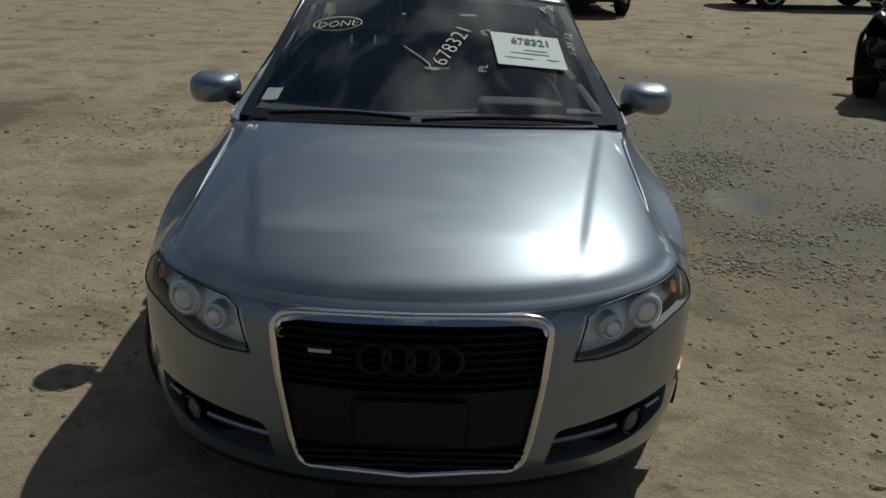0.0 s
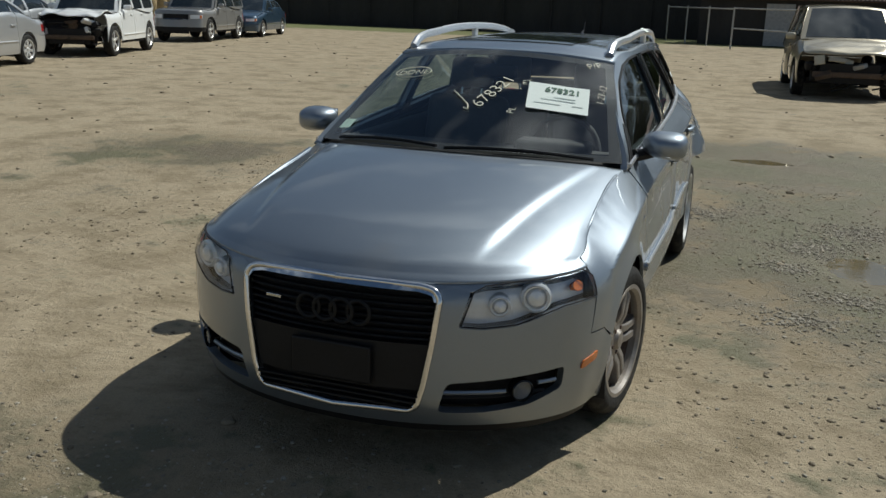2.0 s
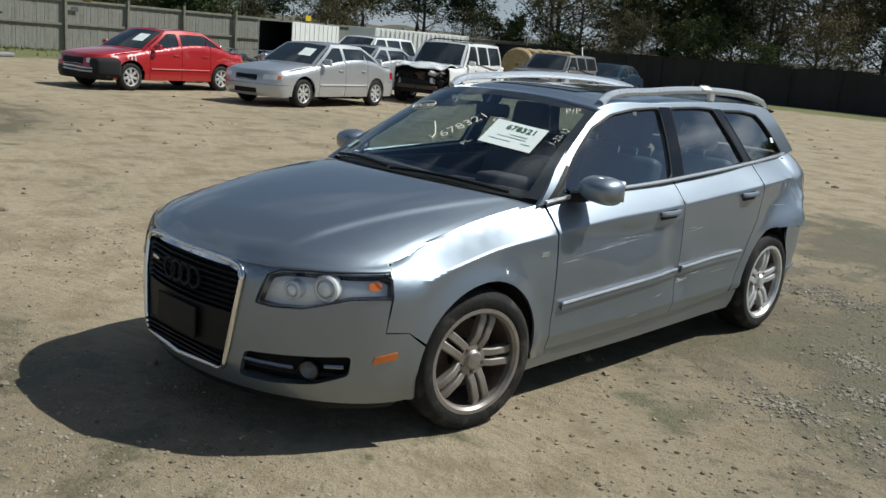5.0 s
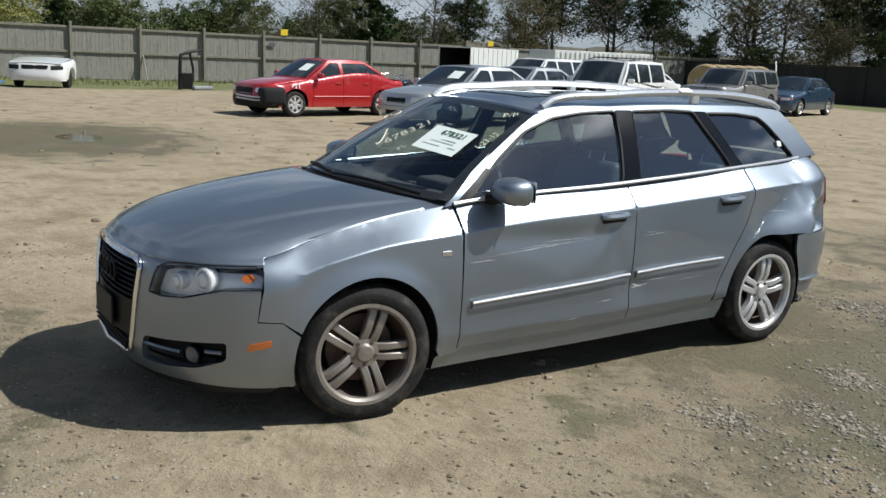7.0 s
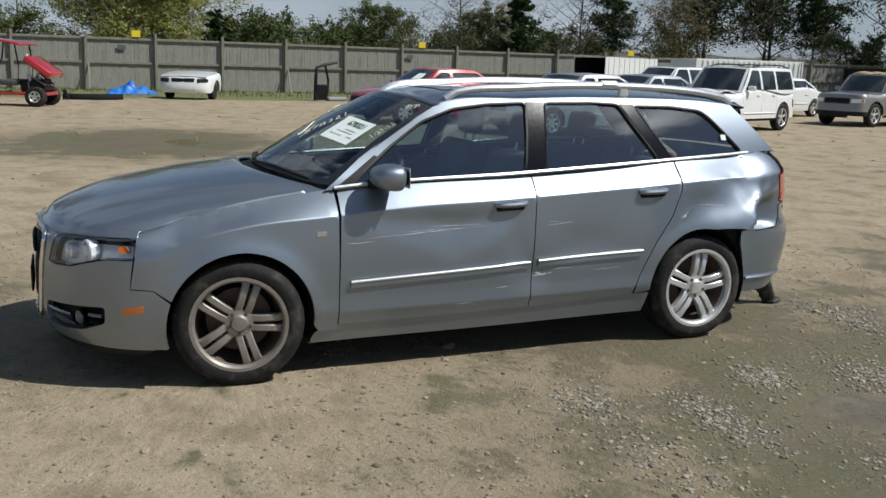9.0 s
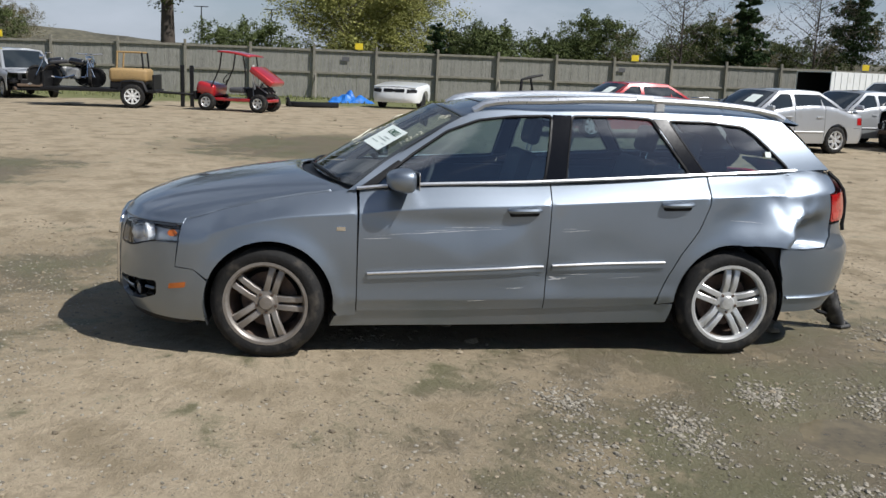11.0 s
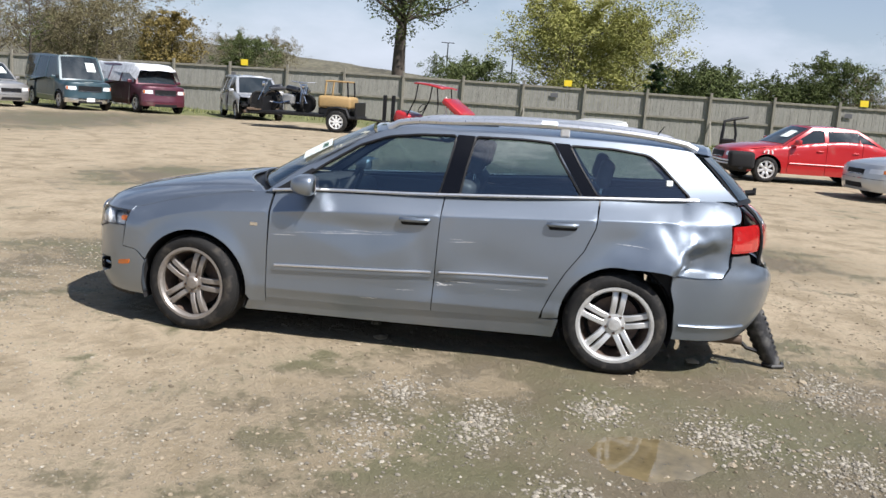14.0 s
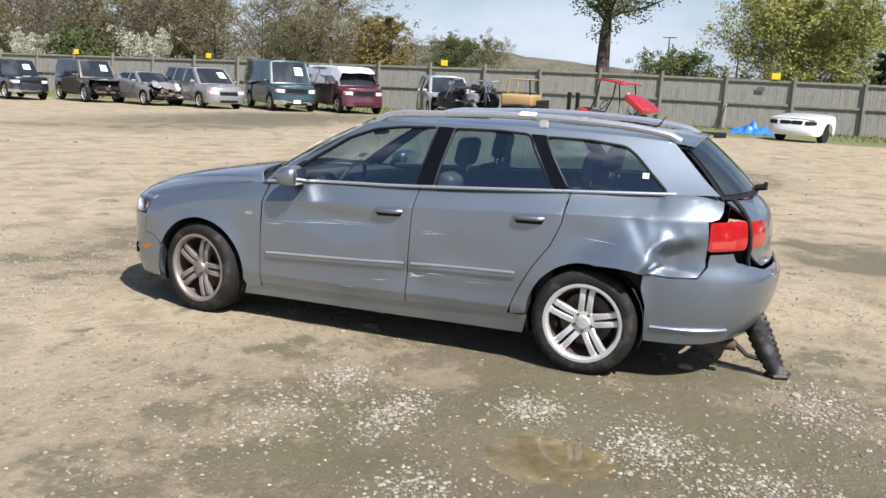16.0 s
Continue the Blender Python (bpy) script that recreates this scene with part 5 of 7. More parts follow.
v, f = patch(roof, 40, 60)
r = make("roof", v, f, M_PAINT, audi, "silver-blue roof")
solid = r.modifiers.new("thickness", "SOLIDIFY")
solid.thickness, solid.offset = 0.02, -1
v, f = patch(lambda u, v: roof(0.22 + 0.56 * u, 0.10 + 0.30 * v) + Vector((0, 0, 0.004)), 16, 14)
make("sunroof", v, f, M_FARGLASS, audi, "dark glass sunroof")
v, f = patch(lambda u, v: roof(0.03 + 0.94 * u, 0.02 + 0.95 * v) + Vector((0, 0, -0.035)), 16, 24)
make("headliner", v, f, M_LINER, audi, "pale cloth headliner")
# roof rails, aerial
for s in (1, -1):
    pts, rad = [], []
    for k in range(31):
        t = k / 30
        y = 1.14 + 1.92 * t
        lift = min(1, math.sin(math.pi * t)**0.35 if 0 < t < 1 else 0)
        pts.append((s * (S.xr(y) - 0.035), y, S.zr(y) + 0.012 + 0.058 * lift))
        rad.append(0.0215)
    rl = part("roof_rail", tube_bm(pts, rad, 8), M_SATIN, audi, "satin silver roof rail", True)
    for y in (2.25, ):
        part("rail_foot", box_bm((0.03, 0.06, 0.07), (s * (S.xr(y) - 0.035), y, S.zr(y) + 0.04), 0.01), M_ALLOY, rl)
part("aerial", tube_bm([(0.05, 2.80, 1.41), (0.05, 2.86, 1.43), (0.05, 2.90, 1.49)], [0.012, 0.006, 0.003], 6), M_TRIM, audi)

# cabin sides: painted frame with window openings, glass, dark trims
w1 = [(0.535, 0.942), (0.60, 0.985), (0.78, 1.118), (0.98, 1.248), (1.16, 1.314), (1.35, 1.340), (1.588, 1.352), (1.560, 1.18), (1.522, 0.997)]
w2 = [(1.642, 0.997), (1.664, 1.15), (1.702, 1.352), (2.0, 1.358), (2.185, 1.350), (2.235, 1.26), (2.385, 1.048), (2.0, 1.022)]
w3 = [(2.475, 1.056), (2.36, 1.22), (2.285, 1.342), (2.55, 1.340), (2.765, 1.318), (2.83, 1.275), (3.035, 1.082), (2.8, 1.066)]
frame_out = [(0.42, S.zs(0.42))] + [(0.62, 1.07), (0.83, 1.198), (1.06, 1.325)] + [(y, S.zr(y) - 0.002) for y in np.linspace(1.14, 3.03, 24)] + [(3.12, 1.27), (3.22, 1.17), (3.315, 1.084)] + [(y, S.zs(y) + 0.001) for y in np.linspace(3.25, 0.5, 28)]
wins = [rounded(w, 0.03, 4) for w in (w1, w2, w3)]
panel("cabin_side", frame_out, 0.03, wins, label="silver-blue pillars and window frames", depth=0.03, surface="G")
for nm, w in zip(("front_side_window", "rear_side_window", "quarter_window"), wins):
    for g in panel(nm, w, 0.06, mat=M_GLASS, depth=0, out=-0.010, surface="G"):
        g.visible_shadow = False
# black pillar covers and bright belt line
bp = [(1.528, 0.995), (1.640, 0.995), (1.702, 1.356), (1.592, 1.356)]
panel("pillar_cover", bp, 0.05, mat=M_GLOSS, label="glossy black door pillar cover", depth=0.006, out=0.004, surface="G")
cp = [(2.392, 1.048), (2.470, 1.055), (2.285, 1.35), (2.192, 1.352)]
panel("pillar_cover", cp, 0.05, mat=M_GLOSS, depth=0.006, out=0.004, surface="G")
mc = [(0.475, 0.932), (0.56, 0.938), (0.72, 1.075), (0.70, 1.085)]
panel("mirror_corner", mc, 0.05, mat=M_TRIM, depth=0.006, out=0.004, surface="G")
for s, sh in ((1, S), (-1, S_RIGHT)):
    pts = [sh.G(y, sh.zs(y) + 0.006, -0.006) for y in np.linspace(0.47, 3.08, 40)]
    part("belt_moulding", tube_bm([(s * p.x, p.y, p.z) for p in pts], 0.010, 6), M_SATIN, audi, "bright belt moulding", True)
    for nm, w in zip("abc", wins):
        pts = [sh.G(y, z, 0.002) for y, z in resample(w, 0.04)]
        pts = [(s * p.x, p.y, p.z) for p in pts]
        part("window_seal", tube_bm(pts + pts[:1], 0.009, 5), M_TRIM, audi, smooth=True)
    # door mouldings, each with an added bright tube for the sun highlight on top
    for door, y0, y1, z0, z1 in ((0, 0.53, 1.515, 0.468, 0.516), (1, 1.565, 2.225, 0.522, 0.545)):
        pts = [(y0 + (y1 - y0) * k / 20, z0 + (z1 - z0) * k / 20) for k in range(21)]
        strip = [(S.ty(y, z), z + 0.017) for y, z in pts] + [(S.ty(y, z), z - 0.017) for y, z in pts[::-1]]
        v, f = sheet(strip, lambda a, b, d: sh.P(a, b, d - 0.013), 0.045, (), 0.014, mirror=s < 0)
        doors = front_doors if door == 0 else rear_doors
        mo = make("side_moulding", v, f, M_PAINT, doors[0 if s > 0 else 1], "silver-blue side moulding with a highlight strip")
        line = [sh.P(S.ty(y, z + 0.014), z + 0.014, -0.0125) for y, z in pts]
        part("highlight_edge", tube_bm([(s * p.x, p.y, p.z) for p in line], 0.0075, 6), M_SATIN, mo, "bright strip for the sun highlight on the moulding", True)
    # handles
    for door, y, z in ((front_doors, 1.395, 0.835), (rear_doors, 2.285, 0.880)):
        p = sh.P(S.ty(y, z), z)
        dd = door[0 if s > 0 else 1]
        # flat black patch paints the shade of the recess behind the handle
        cup = rounded([(S.ty(y - 0.085, z - 0.03), z - 0.032), (S.ty(y + 0.085, z), z - 0.026), (S.ty(y + 0.085, z), z + 0.022), (S.ty(y - 0.085, z), z + 0.016)], 0.02, 4)
        v, f = sheet(cup, lambda a, b, d: sh.P(a, b, d - 0.0015), 0.04, (), 0.003, mirror=s < 0)
        make("handle_cup_shade", v, f, M_SOFT, dd)
        pts = [(s * (p.x + 0.004 + 0.022 * math.sin(math.pi * k / 10)**0.4), y - 0.09 + 0.018 * k, z + 0.004 + 0.005 * (k / 10)) for k in range(11)]
        part("door_handle", tube_bm(pts, [0.012] + [0.0155] * 9 + [0.012], 8), M_PAINT, dd, "silver-blue bow door handle", True)
    # mirrors
    bm = bmesh.new()
    bmesh.ops.create_uvsphere(bm, u_segments=24, v_segments=14, radius=1)
    for q_ in bm.verts:
        c = q_.co
        k = max(abs(c.x)**2.6 + abs(c.z)**2.6, 1e-6)
        c.x, c.z = math.copysign(abs(c.x)**0.72, c.x), math.copysign(abs(c.z)**0.72, c.z)
        c.x *= 0.104
        c.z *= 0.064 * (1 + s * 0.10 * c.x / 0.104)
        c.y = max(c.y, -1) * (0.115 if c.y < 0 else 0.045)
    bmesh.ops.transform(bm, matrix=pose(s * 0.880, 0.735, 1.000, 0, s * 4, s * 8), verts=bm.verts)
    mir = part("door_mirror", bm, M_PAINT, audi, "silver-blue door mirror", True, 80)
    part("mirror_glass", box_bm((0.165, 0.004, 0.10), (s * 0.880, 0.782, 1.000), 0.002, (0, 0, s * 8)), M_CHROME, mir)
    part("mirror_foot", tube_bm([(s * 0.755, 0.66, 0.952), (s * 0.80, 0.70, 0.955), (s * 0.85, 0.735, 0.965)], [0.03, 0.026, 0.022], 8), M_TRIM, mir, smooth=True)
    # wing badge, wheel-house liners
    p = sh.P(S.ty(0.385, 0.725), 0.725, -0.002)
    if s > 0:
        part("wing_badge", box_bm((0.004, 0.05, 0.024), p, 0.002), M_CHROME, audi, "small chrome wing badge")
    for cy, cz, r in (ARCH_F, ARCH_R):
        v, f = patch(lambda u, w: Vector((s * (0.848 - 0.34 * w), cy + (r + 0.003) * math.cos(math.pi * (1.12 - 1.24 * u)), cz + (r + 0.003) * math.sin(math.pi * (1.12 - 1.24 * u)))), 24, 3)
        make("wheel_liner", v, f, M_SOFT, audi)

# scuffs on the left doors
M_SCUFF = material("bare_scratch", (0.62, 0.63, 0.64), 0.5, 0.3, 0.1)
rs = random.Random(4)
for y0, y1, z0, z1, w in ((0.56, 1.30, 0.690, 0.735, 0.0022), (0.78, 1.05, 0.716, 0.728, 0.0016), (0.95, 1.28, 0.738, 0.742, 0.0018), (0.50, 0.66, 0.672, 0.676, 0.003), (1.545, 1.66, 0.448, 0.462, 0.007), (1.55, 1.60, 0.470, 0.455, 0.009), (1.57, 1.80, 0.480, 0.486, 0.002),
                          (1.60, 1.78, 0.722, 0.735, 0.0022), (1.62, 1.70, 0.742, 0.741, 0.0016), (1.30, 1.42, 0.400, 0.405, 0.002), (1.08, 1.20, 0.330, 0.332, 0.0025), (1.9, 2.1, 0.46, 0.47, 0.0016), (2.60, 2.80, 0.80, 0.79, 0.002)):
    n_ = 18
    a_ = [(y0 + (y1 - y0) * k / n_, z0 + (z1 - z0) * k / n_ + rs.uniform(-0.0015, 0.0015), w * rs.uniform(0.2, 1) * math.sin(math.pi * (k + 0.3) / (n_ + 0.6))) for k in range(n_ + 1)]
    vv = [S.P(S.ty(y, z + q_), z + q_, -0.0022) for y, z, q_ in a_] + [S.P(S.ty(y, z - q_), z - q_, -0.0022) for y, z, q_ in a_]
    make("scratch", vv, [(k, k + 1, n_ + 2 + k, n_ + 1 + k) for k in range(n_)], M_SCUFF, front_doors[0] if y1 < 1.5 else rear_doors[0], "pale scratch in the paint")

# rear: bumper, lamps, tailgate, spoiler, rear window
rb = [(2.99, 0.245), (2.985, 0.45), (2.955, 0.55), (2.958, 0.628), (3.10, 0.622), (3.25, 0.630), (3.30, 0.70), (3.305, 0.765), (3.42, 0.770)]
RX = S.rx
bumper = S.sy(rb) + [(RX(0.62, 0.72), 0.72), (RX(0.4, 0.66), 0.66), (RX(0, 0.66), 0.66), (RX(0, 0.27), 0.27), (RX(0.45, 0.26), 0.26), (S.ty(3.3, 0.245), 0.245)]
whole("rear_bumper", bumper, 0.035, label="silver-blue rear bumper, sagging and cracked")
for s in (1, -1):
    pts = [S_RIGHT.P(S.ty(y, 0.335), 0.335 + 0.0 * y, -0.006) for y in np.linspace(3.02, 3.42, 10)]
    part("bumper_crease", tube_bm([(s * p.x, p.y, p.z) for p in pts], 0.010, 6), M_PAINT, audi, smooth=True)
    lamp_ = [(S.ty(3.285, 0.785), 0.785), (S.ty(3.44, 0.79), 0.79), (RX(0.57, 0.79), 0.79), (RX(0.55, 0.945), 0.945), (S.ty(3.43, 0.952), 0.952), (S.ty(3.285, 0.945), 0.945)]
    v, f = sheet(rounded(lamp_, 0.02, 3), lambda a, b, d: S_RIGHT.P(a, b, d - 0.006), 0.03, (), 0.03, mirror=s < 0)
    tl = make("tail_lamp", v, f, M_REDLENS, audi, "red tail lamp")
    lw = [(S.ty(3.30, 0.80), 0.80), (S.ty(3.42, 0.80), 0.80), (S.ty(3.42, 0.845), 0.845), (S.ty(3.30, 0.84), 0.84)]
    v, f = sheet(rounded(lw, 0.01, 3), lambda a, b, d: S_RIGHT.P(a, b, d - 0.0085), 0.03, (), 0.004, mirror=s < 0)
    make("reversing_lens", v, f, material("pale_red_lens", (0.42, 0.035, 0.03), 0.15, coat=1), tl)
for s in (1, -1):
    inner_ = [(RX(0.525, 0.795), 0.795), (RX(0.36, 0.80), 0.80), (RX(0.36, 0.94), 0.94), (RX(0.525, 0.945), 0.945)]
    v, f = sheet(rounded(inner_, 0.015, 3), lambda a, b, d: S_RIGHT.P(a, b, d - 0.008), 0.03, (), 0.02, mirror=s < 0)
    make("tail_lamp", v, f, M_REDLENS, audi, "red tail lamp on the tailgate")
gate = [(RX(0, 0.68), 0.68), (RX(0.40, 0.68), 0.68), (RX(0.53, 0.78), 0.78), (RX(0.53, 0.96), 0.96), (RX(0.60, 1.05), 1.05), (RX(0, 1.05), 1.05)]
whole("tailgate", gate, 0.04, label="silver-blue tailgate, misaligned")


def back(u, v, out=0.0):
    f = 2 * u - 1
    a = Vector((0.515 * f, 3.055 + 0.055 * (1 - f * f), 1.352 + 0.045 * (1 - f * f)))
    b = Vector((0.600 * f, 3.325 + 0.165 * (1 - abs(f)**2.4), 1.060 + 0.0 * f))
    return a.lerp(b, v) + Vector((0, 0.7, 0.7)) * (0.012 * math.sin(math.pi * v) + out)


v, f = patch(trimmed(back, 0.0, 1.0, 0.0, 1.0), 30, 14)
make("tailgate_frame", v, f, M_TRIM, audi, "black tailgate window surround")
v, f = patch(trimmed(lambda a, b: back(a, b, 0.006), 0.03, 0.97, 0.08, 0.93), 30, 14)
make("rear_window", v, f, M_FARGLASS, audi, "dark tinted rear window")


def spoiler(u, v):
    f = 2 * u - 1
    top = v <= 0.5
    q_ = v * 2 if top else 2 - v * 2
    y = 2.99 + 0.155 * q_ + 0.03 * (1 - f * f) * q_
    z = S.zr(3.0) + 0.046 * (1 - abs(f)**2.6) + 0.004 - 0.022 * q_ - (0 if top else 0.028 * (1 - 0.55 * q_))
    return Vector((f * 0.535, y, z))


v, f = patch(spoiler, 30, 12)
make("spoiler", v, f, M_PAINT, audi, "silver-blue roof spoiler")
part("rear_wiper", tube_bm([(0.02, 3.47, 1.09), (0.02, 3.53, 1.10), (0.02, 3.53, 1.13)], [0.02, 0.022, 0.012], 8), M_TRIM, audi, smooth=True)
part("tailgate_strut", tube_bm([*[S_RIGHT.P(RX(0.545, z), z, -0.012) for z in (1.05, 1.0, 0.95, 0.88, 0.80, 0.74, 0.70)]], 0.012, 6), M_SOFT, audi, "black weather strip hanging loose", True)
# torn wheel-house liner hanging behind the rear wheel, tailpipe
tail_liner, fl = patch(lambda u, w: Vector((0.66 + 0.12 * u, 2.98 + 0.03 * math.sin(5 * w) + 0.02 * u, 0.64 - 0.40 * w)), 4, 14)
make("torn_liner", tail_liner, fl, M_SOFT, audi, "torn black wheel-house liner")
part("tailpipe", lathe_bm([(0.032, 0.06), (0.032, -0.16), (0.027, -0.16), (0.027, 0.06)], 18, m=pose(0.43, 3.42, 0.19, 0, 0, 90)), M_RUST, audi, "rusty tailpipe", True)
part("silencer", lathe_bm([(0.0005, -0.28), (0.07, -0.27), (0.085, -0.2), (0.085, 0.2), (0.07, 0.27), (0.0005, 0.28)], 18, False, m=pose(0.25, 3.15, 0.24)), M_RUST, audi, smooth=True)
# underbody
part("underbody", box_bm((1.30, 3.9, 0.10), (0, 1.32, 0.25), 0.03), M_SOFT, audi)

# wheels, the front pair steered a little to the right
wheel("front_wheel", 0.310, 0.226, 0.232, audi, (0.757, 0.0, 0.306), -9, alloy=M_ALLOY_DIRTY, spin=-18)
wheel("front_wheel", 0.310, 0.226, 0.232, audi, (-0.757, 0.0, 0.306), -9, alloy=M_ALLOY_DIRTY, side=-1)
wheel("rear_wheel", 0.310, 0.226, 0.232, audi, (0.765, 2.645, 0.309), 0, spin=-5)
wheel("rear_wheel", 0.310, 0.226, 0.232, audi, (-0.765, 2.645, 0.309), 0, side=-1)


# interior
def seat(x, y, width, back_h, parent, rest=True):
    st = new("seat", None)
    st.parent = parent
    st["label"] = "dark grey leather seat"
    bm = box_bm((width, 0.50, 0.16), (x, y, 0.50), 0.05, (-6, 0, 0), 4)
    part("cushion", bm, M_LEATHER, st, smooth=True, angle=60)
    bm = box_bm((width * 0.94, 0.13, back_h), (x, y + 0.31, 0.50 + back_h / 2), 0.05, (-16, 0, 0), 4)
    part("backrest", bm, M_LEATHER, st, smooth=True, angle=60)
    if rest:
        yy = y + 0.31 + 0.29 * (back_h * 0.5 + 0.13)
        part("headrest", box_bm((0.26, 0.09, 0.18), (x, yy, 0.50 + back_h + 0.12), 0.04, (-12, 0, 0), 4), M_LEATHER, st, smooth=True, angle=60)
        for q_ in (-0.06, 0.06):
            part("headrest_rod", tube_bm([(x + q_, yy - 0.02, 0.50 + back_h - 0.02), (x + q_, yy, 0.50 + back_h + 0.08)], 0.006, 6), M_CHROME, st)


for x in (0.37, -0.37):
    seat(x, 1.28, 0.52, 0.58, audi)
    seat(x * 0.95, 2.10, 0.60, 0.55, audi)
bm = box_bm((1.40, 0.40, 0.16), (0, 0.66, 0.84), 0.06, (6, 0, 0), 4)
part("dashboard", bm, M_DASH, audi, "dark grey dashboard", True, 60)
v, f = patch(lambda u, w: Vector(((2 * u - 1) * 0.69, 0.34 + 0.30 * w + 0.12 * (2 * u - 1)**2, 0.93 + 0.02 * math.sin(math.pi * w))), 20, 6)
make("dash_top", v, f, M_DASH, audi)
part("instrument_hood", box_bm((0.36, 0.16, 0.07), (0.37, 0.68, 0.955), 0.03, (0, 0, 0), 4), M_DASH, audi, smooth=True)
st = new("steering_wheel", None)
st.parent = audi
st.matrix_basis = pose(0.37, 0.86, 0.90, 0, 0, 90) @ pose(0, 0, 0, 0, 24, 0)
part("wheel_rim", lathe_bm([(0.185 + 0.014 * math.cos(a), 0.014 * math.sin(a)) for a in (2 * math.pi * k / 10 for k in range(10))], 36), M_DASH, st, smooth=True)
part("wheel_boss", box_bm((0.05, 0.15, 0.13), (-0.02, 0, 0), 0.03), M_DASH, st, smooth=True)
for a in (0, 180, 270):
    part("wheel_spoke", box_bm((0.02, 0.13, 0.035), (-0.005, 0.12 * math.cos(radians(a)), 0.12 * math.sin(radians(a))), 0.008, (a, 0, 0)), M_DASH, st)
part("rear_view_mirror", box_bm((0.23, 0.03, 0.07), (0.0, 0.92, 1.275), 0.02, (0, 0, 0), 3), M_TRIM, audi, smooth=True)
part("load_floor", box_bm((1.2, 0.95, 0.05), (0, 2.95, 0.62), 0.01), M_DASH, audi)
for s in (1, -1):
    part("door_lining", box_bm((0.05, 1.95, 0.55), (s * 0.70, 1.45, 0.66), 0.02, (0, 0, 0)), M_DASH, audi)
part("cabin_floor", box_bm((1.36, 2.3, 0.05), (0, 1.4, 0.32), 0.01), M_SOFT, audi)
part("bulkhead", box_bm((1.36, 0.05, 0.55), (0, 0.42, 0.62), 0.01), M_SOFT, audi)


# writing on the windscreen
def screen_at(x, z):
    """The place and axes of the glass at x and height z."""
    v = 0.5
    for _ in range(12):
        p = screen(0.5, v)
        u = 0.5 + x / (2 * (0.735 + (0.560 - 0.735) * v))
        p = screen(u, v, 0.003)
        v += (z - p.z) / 0.42
    e = 0.01
    ex = (screen(u + e, v) - screen(u - e, v)).normalized()
    ey = (screen(u, v + e) - screen(u, v - e)).normalized()
    en = ex.cross(ey).normalized()
    return p, ex, ey, en


def on_screen(name, text, x, z, size, turn, mat, parent, lift=0.002, align="CENTER", thick=0.0):
    p, ex, ey, en = screen_at(x, z)
    ey = en.cross(ex)
    cu = bpy.data.curves.new(name, "FONT")
    cu.body, cu.size, cu.align_x, cu.align_y, cu.offset, cu.extrude = text, size, align, "CENTER", thick, 0.0004
    cu.resolution_u = 2
    tmp = new(name, cu)
    me = bpy.data.meshes.new_from_object(tmp.evaluated_get(bpy.context.evaluated_depsgraph_get()))
    bpy.data.objects.remove(tmp)
    m = Matrix((ex, ey, en)).transposed().to_4x4()
    m.translation = p + en * lift
    me.transform(m @ pose(0, 0, 0, 0, 0, turn))
    me.materials.clear()
    me.materials.append(mat)
    ob = new(name, me)
    ob.parent = parent
    return ob


def paper_on_screen(name, x, z, w, h, turn, mat, label):
    p, ex, ey, en = screen_at(x, z)
    ey = en.cross(ex)
    m = Matrix((ex, ey, en)).transposed().to_4x4()
    m.translation = p + en * 0.004
    bm = bmesh.new()
    g = 8
    vs = [[bm.verts.new(((i / g - 0.5) * w, (j / g - 0.5) * h, 0.001 * math.sin(i * 0.9) * (j / g))) for i in range(g + 1)] for j in range(g + 1)]
    for j in range(g):
        for i in range(g):
            bm.faces.new((vs[j][i], vs[j][i + 1], vs[j + 1][i + 1], vs[j + 1][i]))
    ob = part(name, bm, mat, audi, label, True)
    ob.data.transform(m @ pose(0, 0, 0, 0, 0, turn))
    return ob, m


lot, lot_m = paper_on_screen("lot_sheet", 0.385, 1.185, 0.285, 0.205, -3, M_PAPER, "white paper lot sheet")
on_screen("number", "678321", 0.395, 1.209, 0.056, -3, material("green_ink", (0.05, 0.12, 0.08), 0.7), lot, 0.0065, thick=0.0012)
for k, (w, dx, dz) in enumerate(((0.10, 0.03, 0.0), (0.16, 0.0, -0.02), (0.05, 0.09, -0.055), (0.12, -0.05, -0.05))):
    bm = box_bm((w, 0.006, 0.0006), (0, 0, 0))
    o = part("print_line", bm, material("grey_ink", (0.5, 0.56, 0.54), 0.8), lot)
    o.data.transform(lot_m @ pose(dx, dz, 0.002, 0, 0, -3))
on_screen("marker_number", "678321", 0.085, 1.205, 0.094, 66, M_CHALK, shield, thick=-0.0012)
p0, ex, ey, en = screen_at(0.0, 1.17)
part("tick_mark", tube_bm([p0 + ex * (a + 0.01) + ey * b + en * 0.004 for a, b in ((-0.115, 0.055), (-0.06, 0.0), (-0.015, -0.05), (-0.005, -0.085), (-0.03, -0.075))], 0.0035, 5), M_CHALK, shield)
on_screen("done_mark", "DONE", -0.385, 1.255, 0.062, 4, M_CHALK, shield, thick=-0.001)
p0, ex, ey, en = screen_at(-0.385, 1.255)
part("ring_mark", tube_bm([p0 + ex * 0.105 * math.cos(a) + ey * 0.048 * math.sin(a) + en * 0.004 for a in (2 * math.pi * k / 32 for k in range(33))], 0.0026, 5), M_CHALK, shield)
on_screen("marker_letters", "P/P", 0.485, 1.318, 0.062, 28, M_CHALK, shield, thick=-0.001)
on_screen("marker_letters", "PL", 0.205, 1.135, 0.05, 78, M_CHALK, shield, thick=-0.001)
on_screen("marker_letters", "ET", 0.222, 1.245, 0.05, 20, M_CHALK, shield, thick=-0.001)
on_screen("marker_date", "1-23-12", 0.565, 1.20, 0.05, 76, M_CHALK, shield, thick=-0.001)
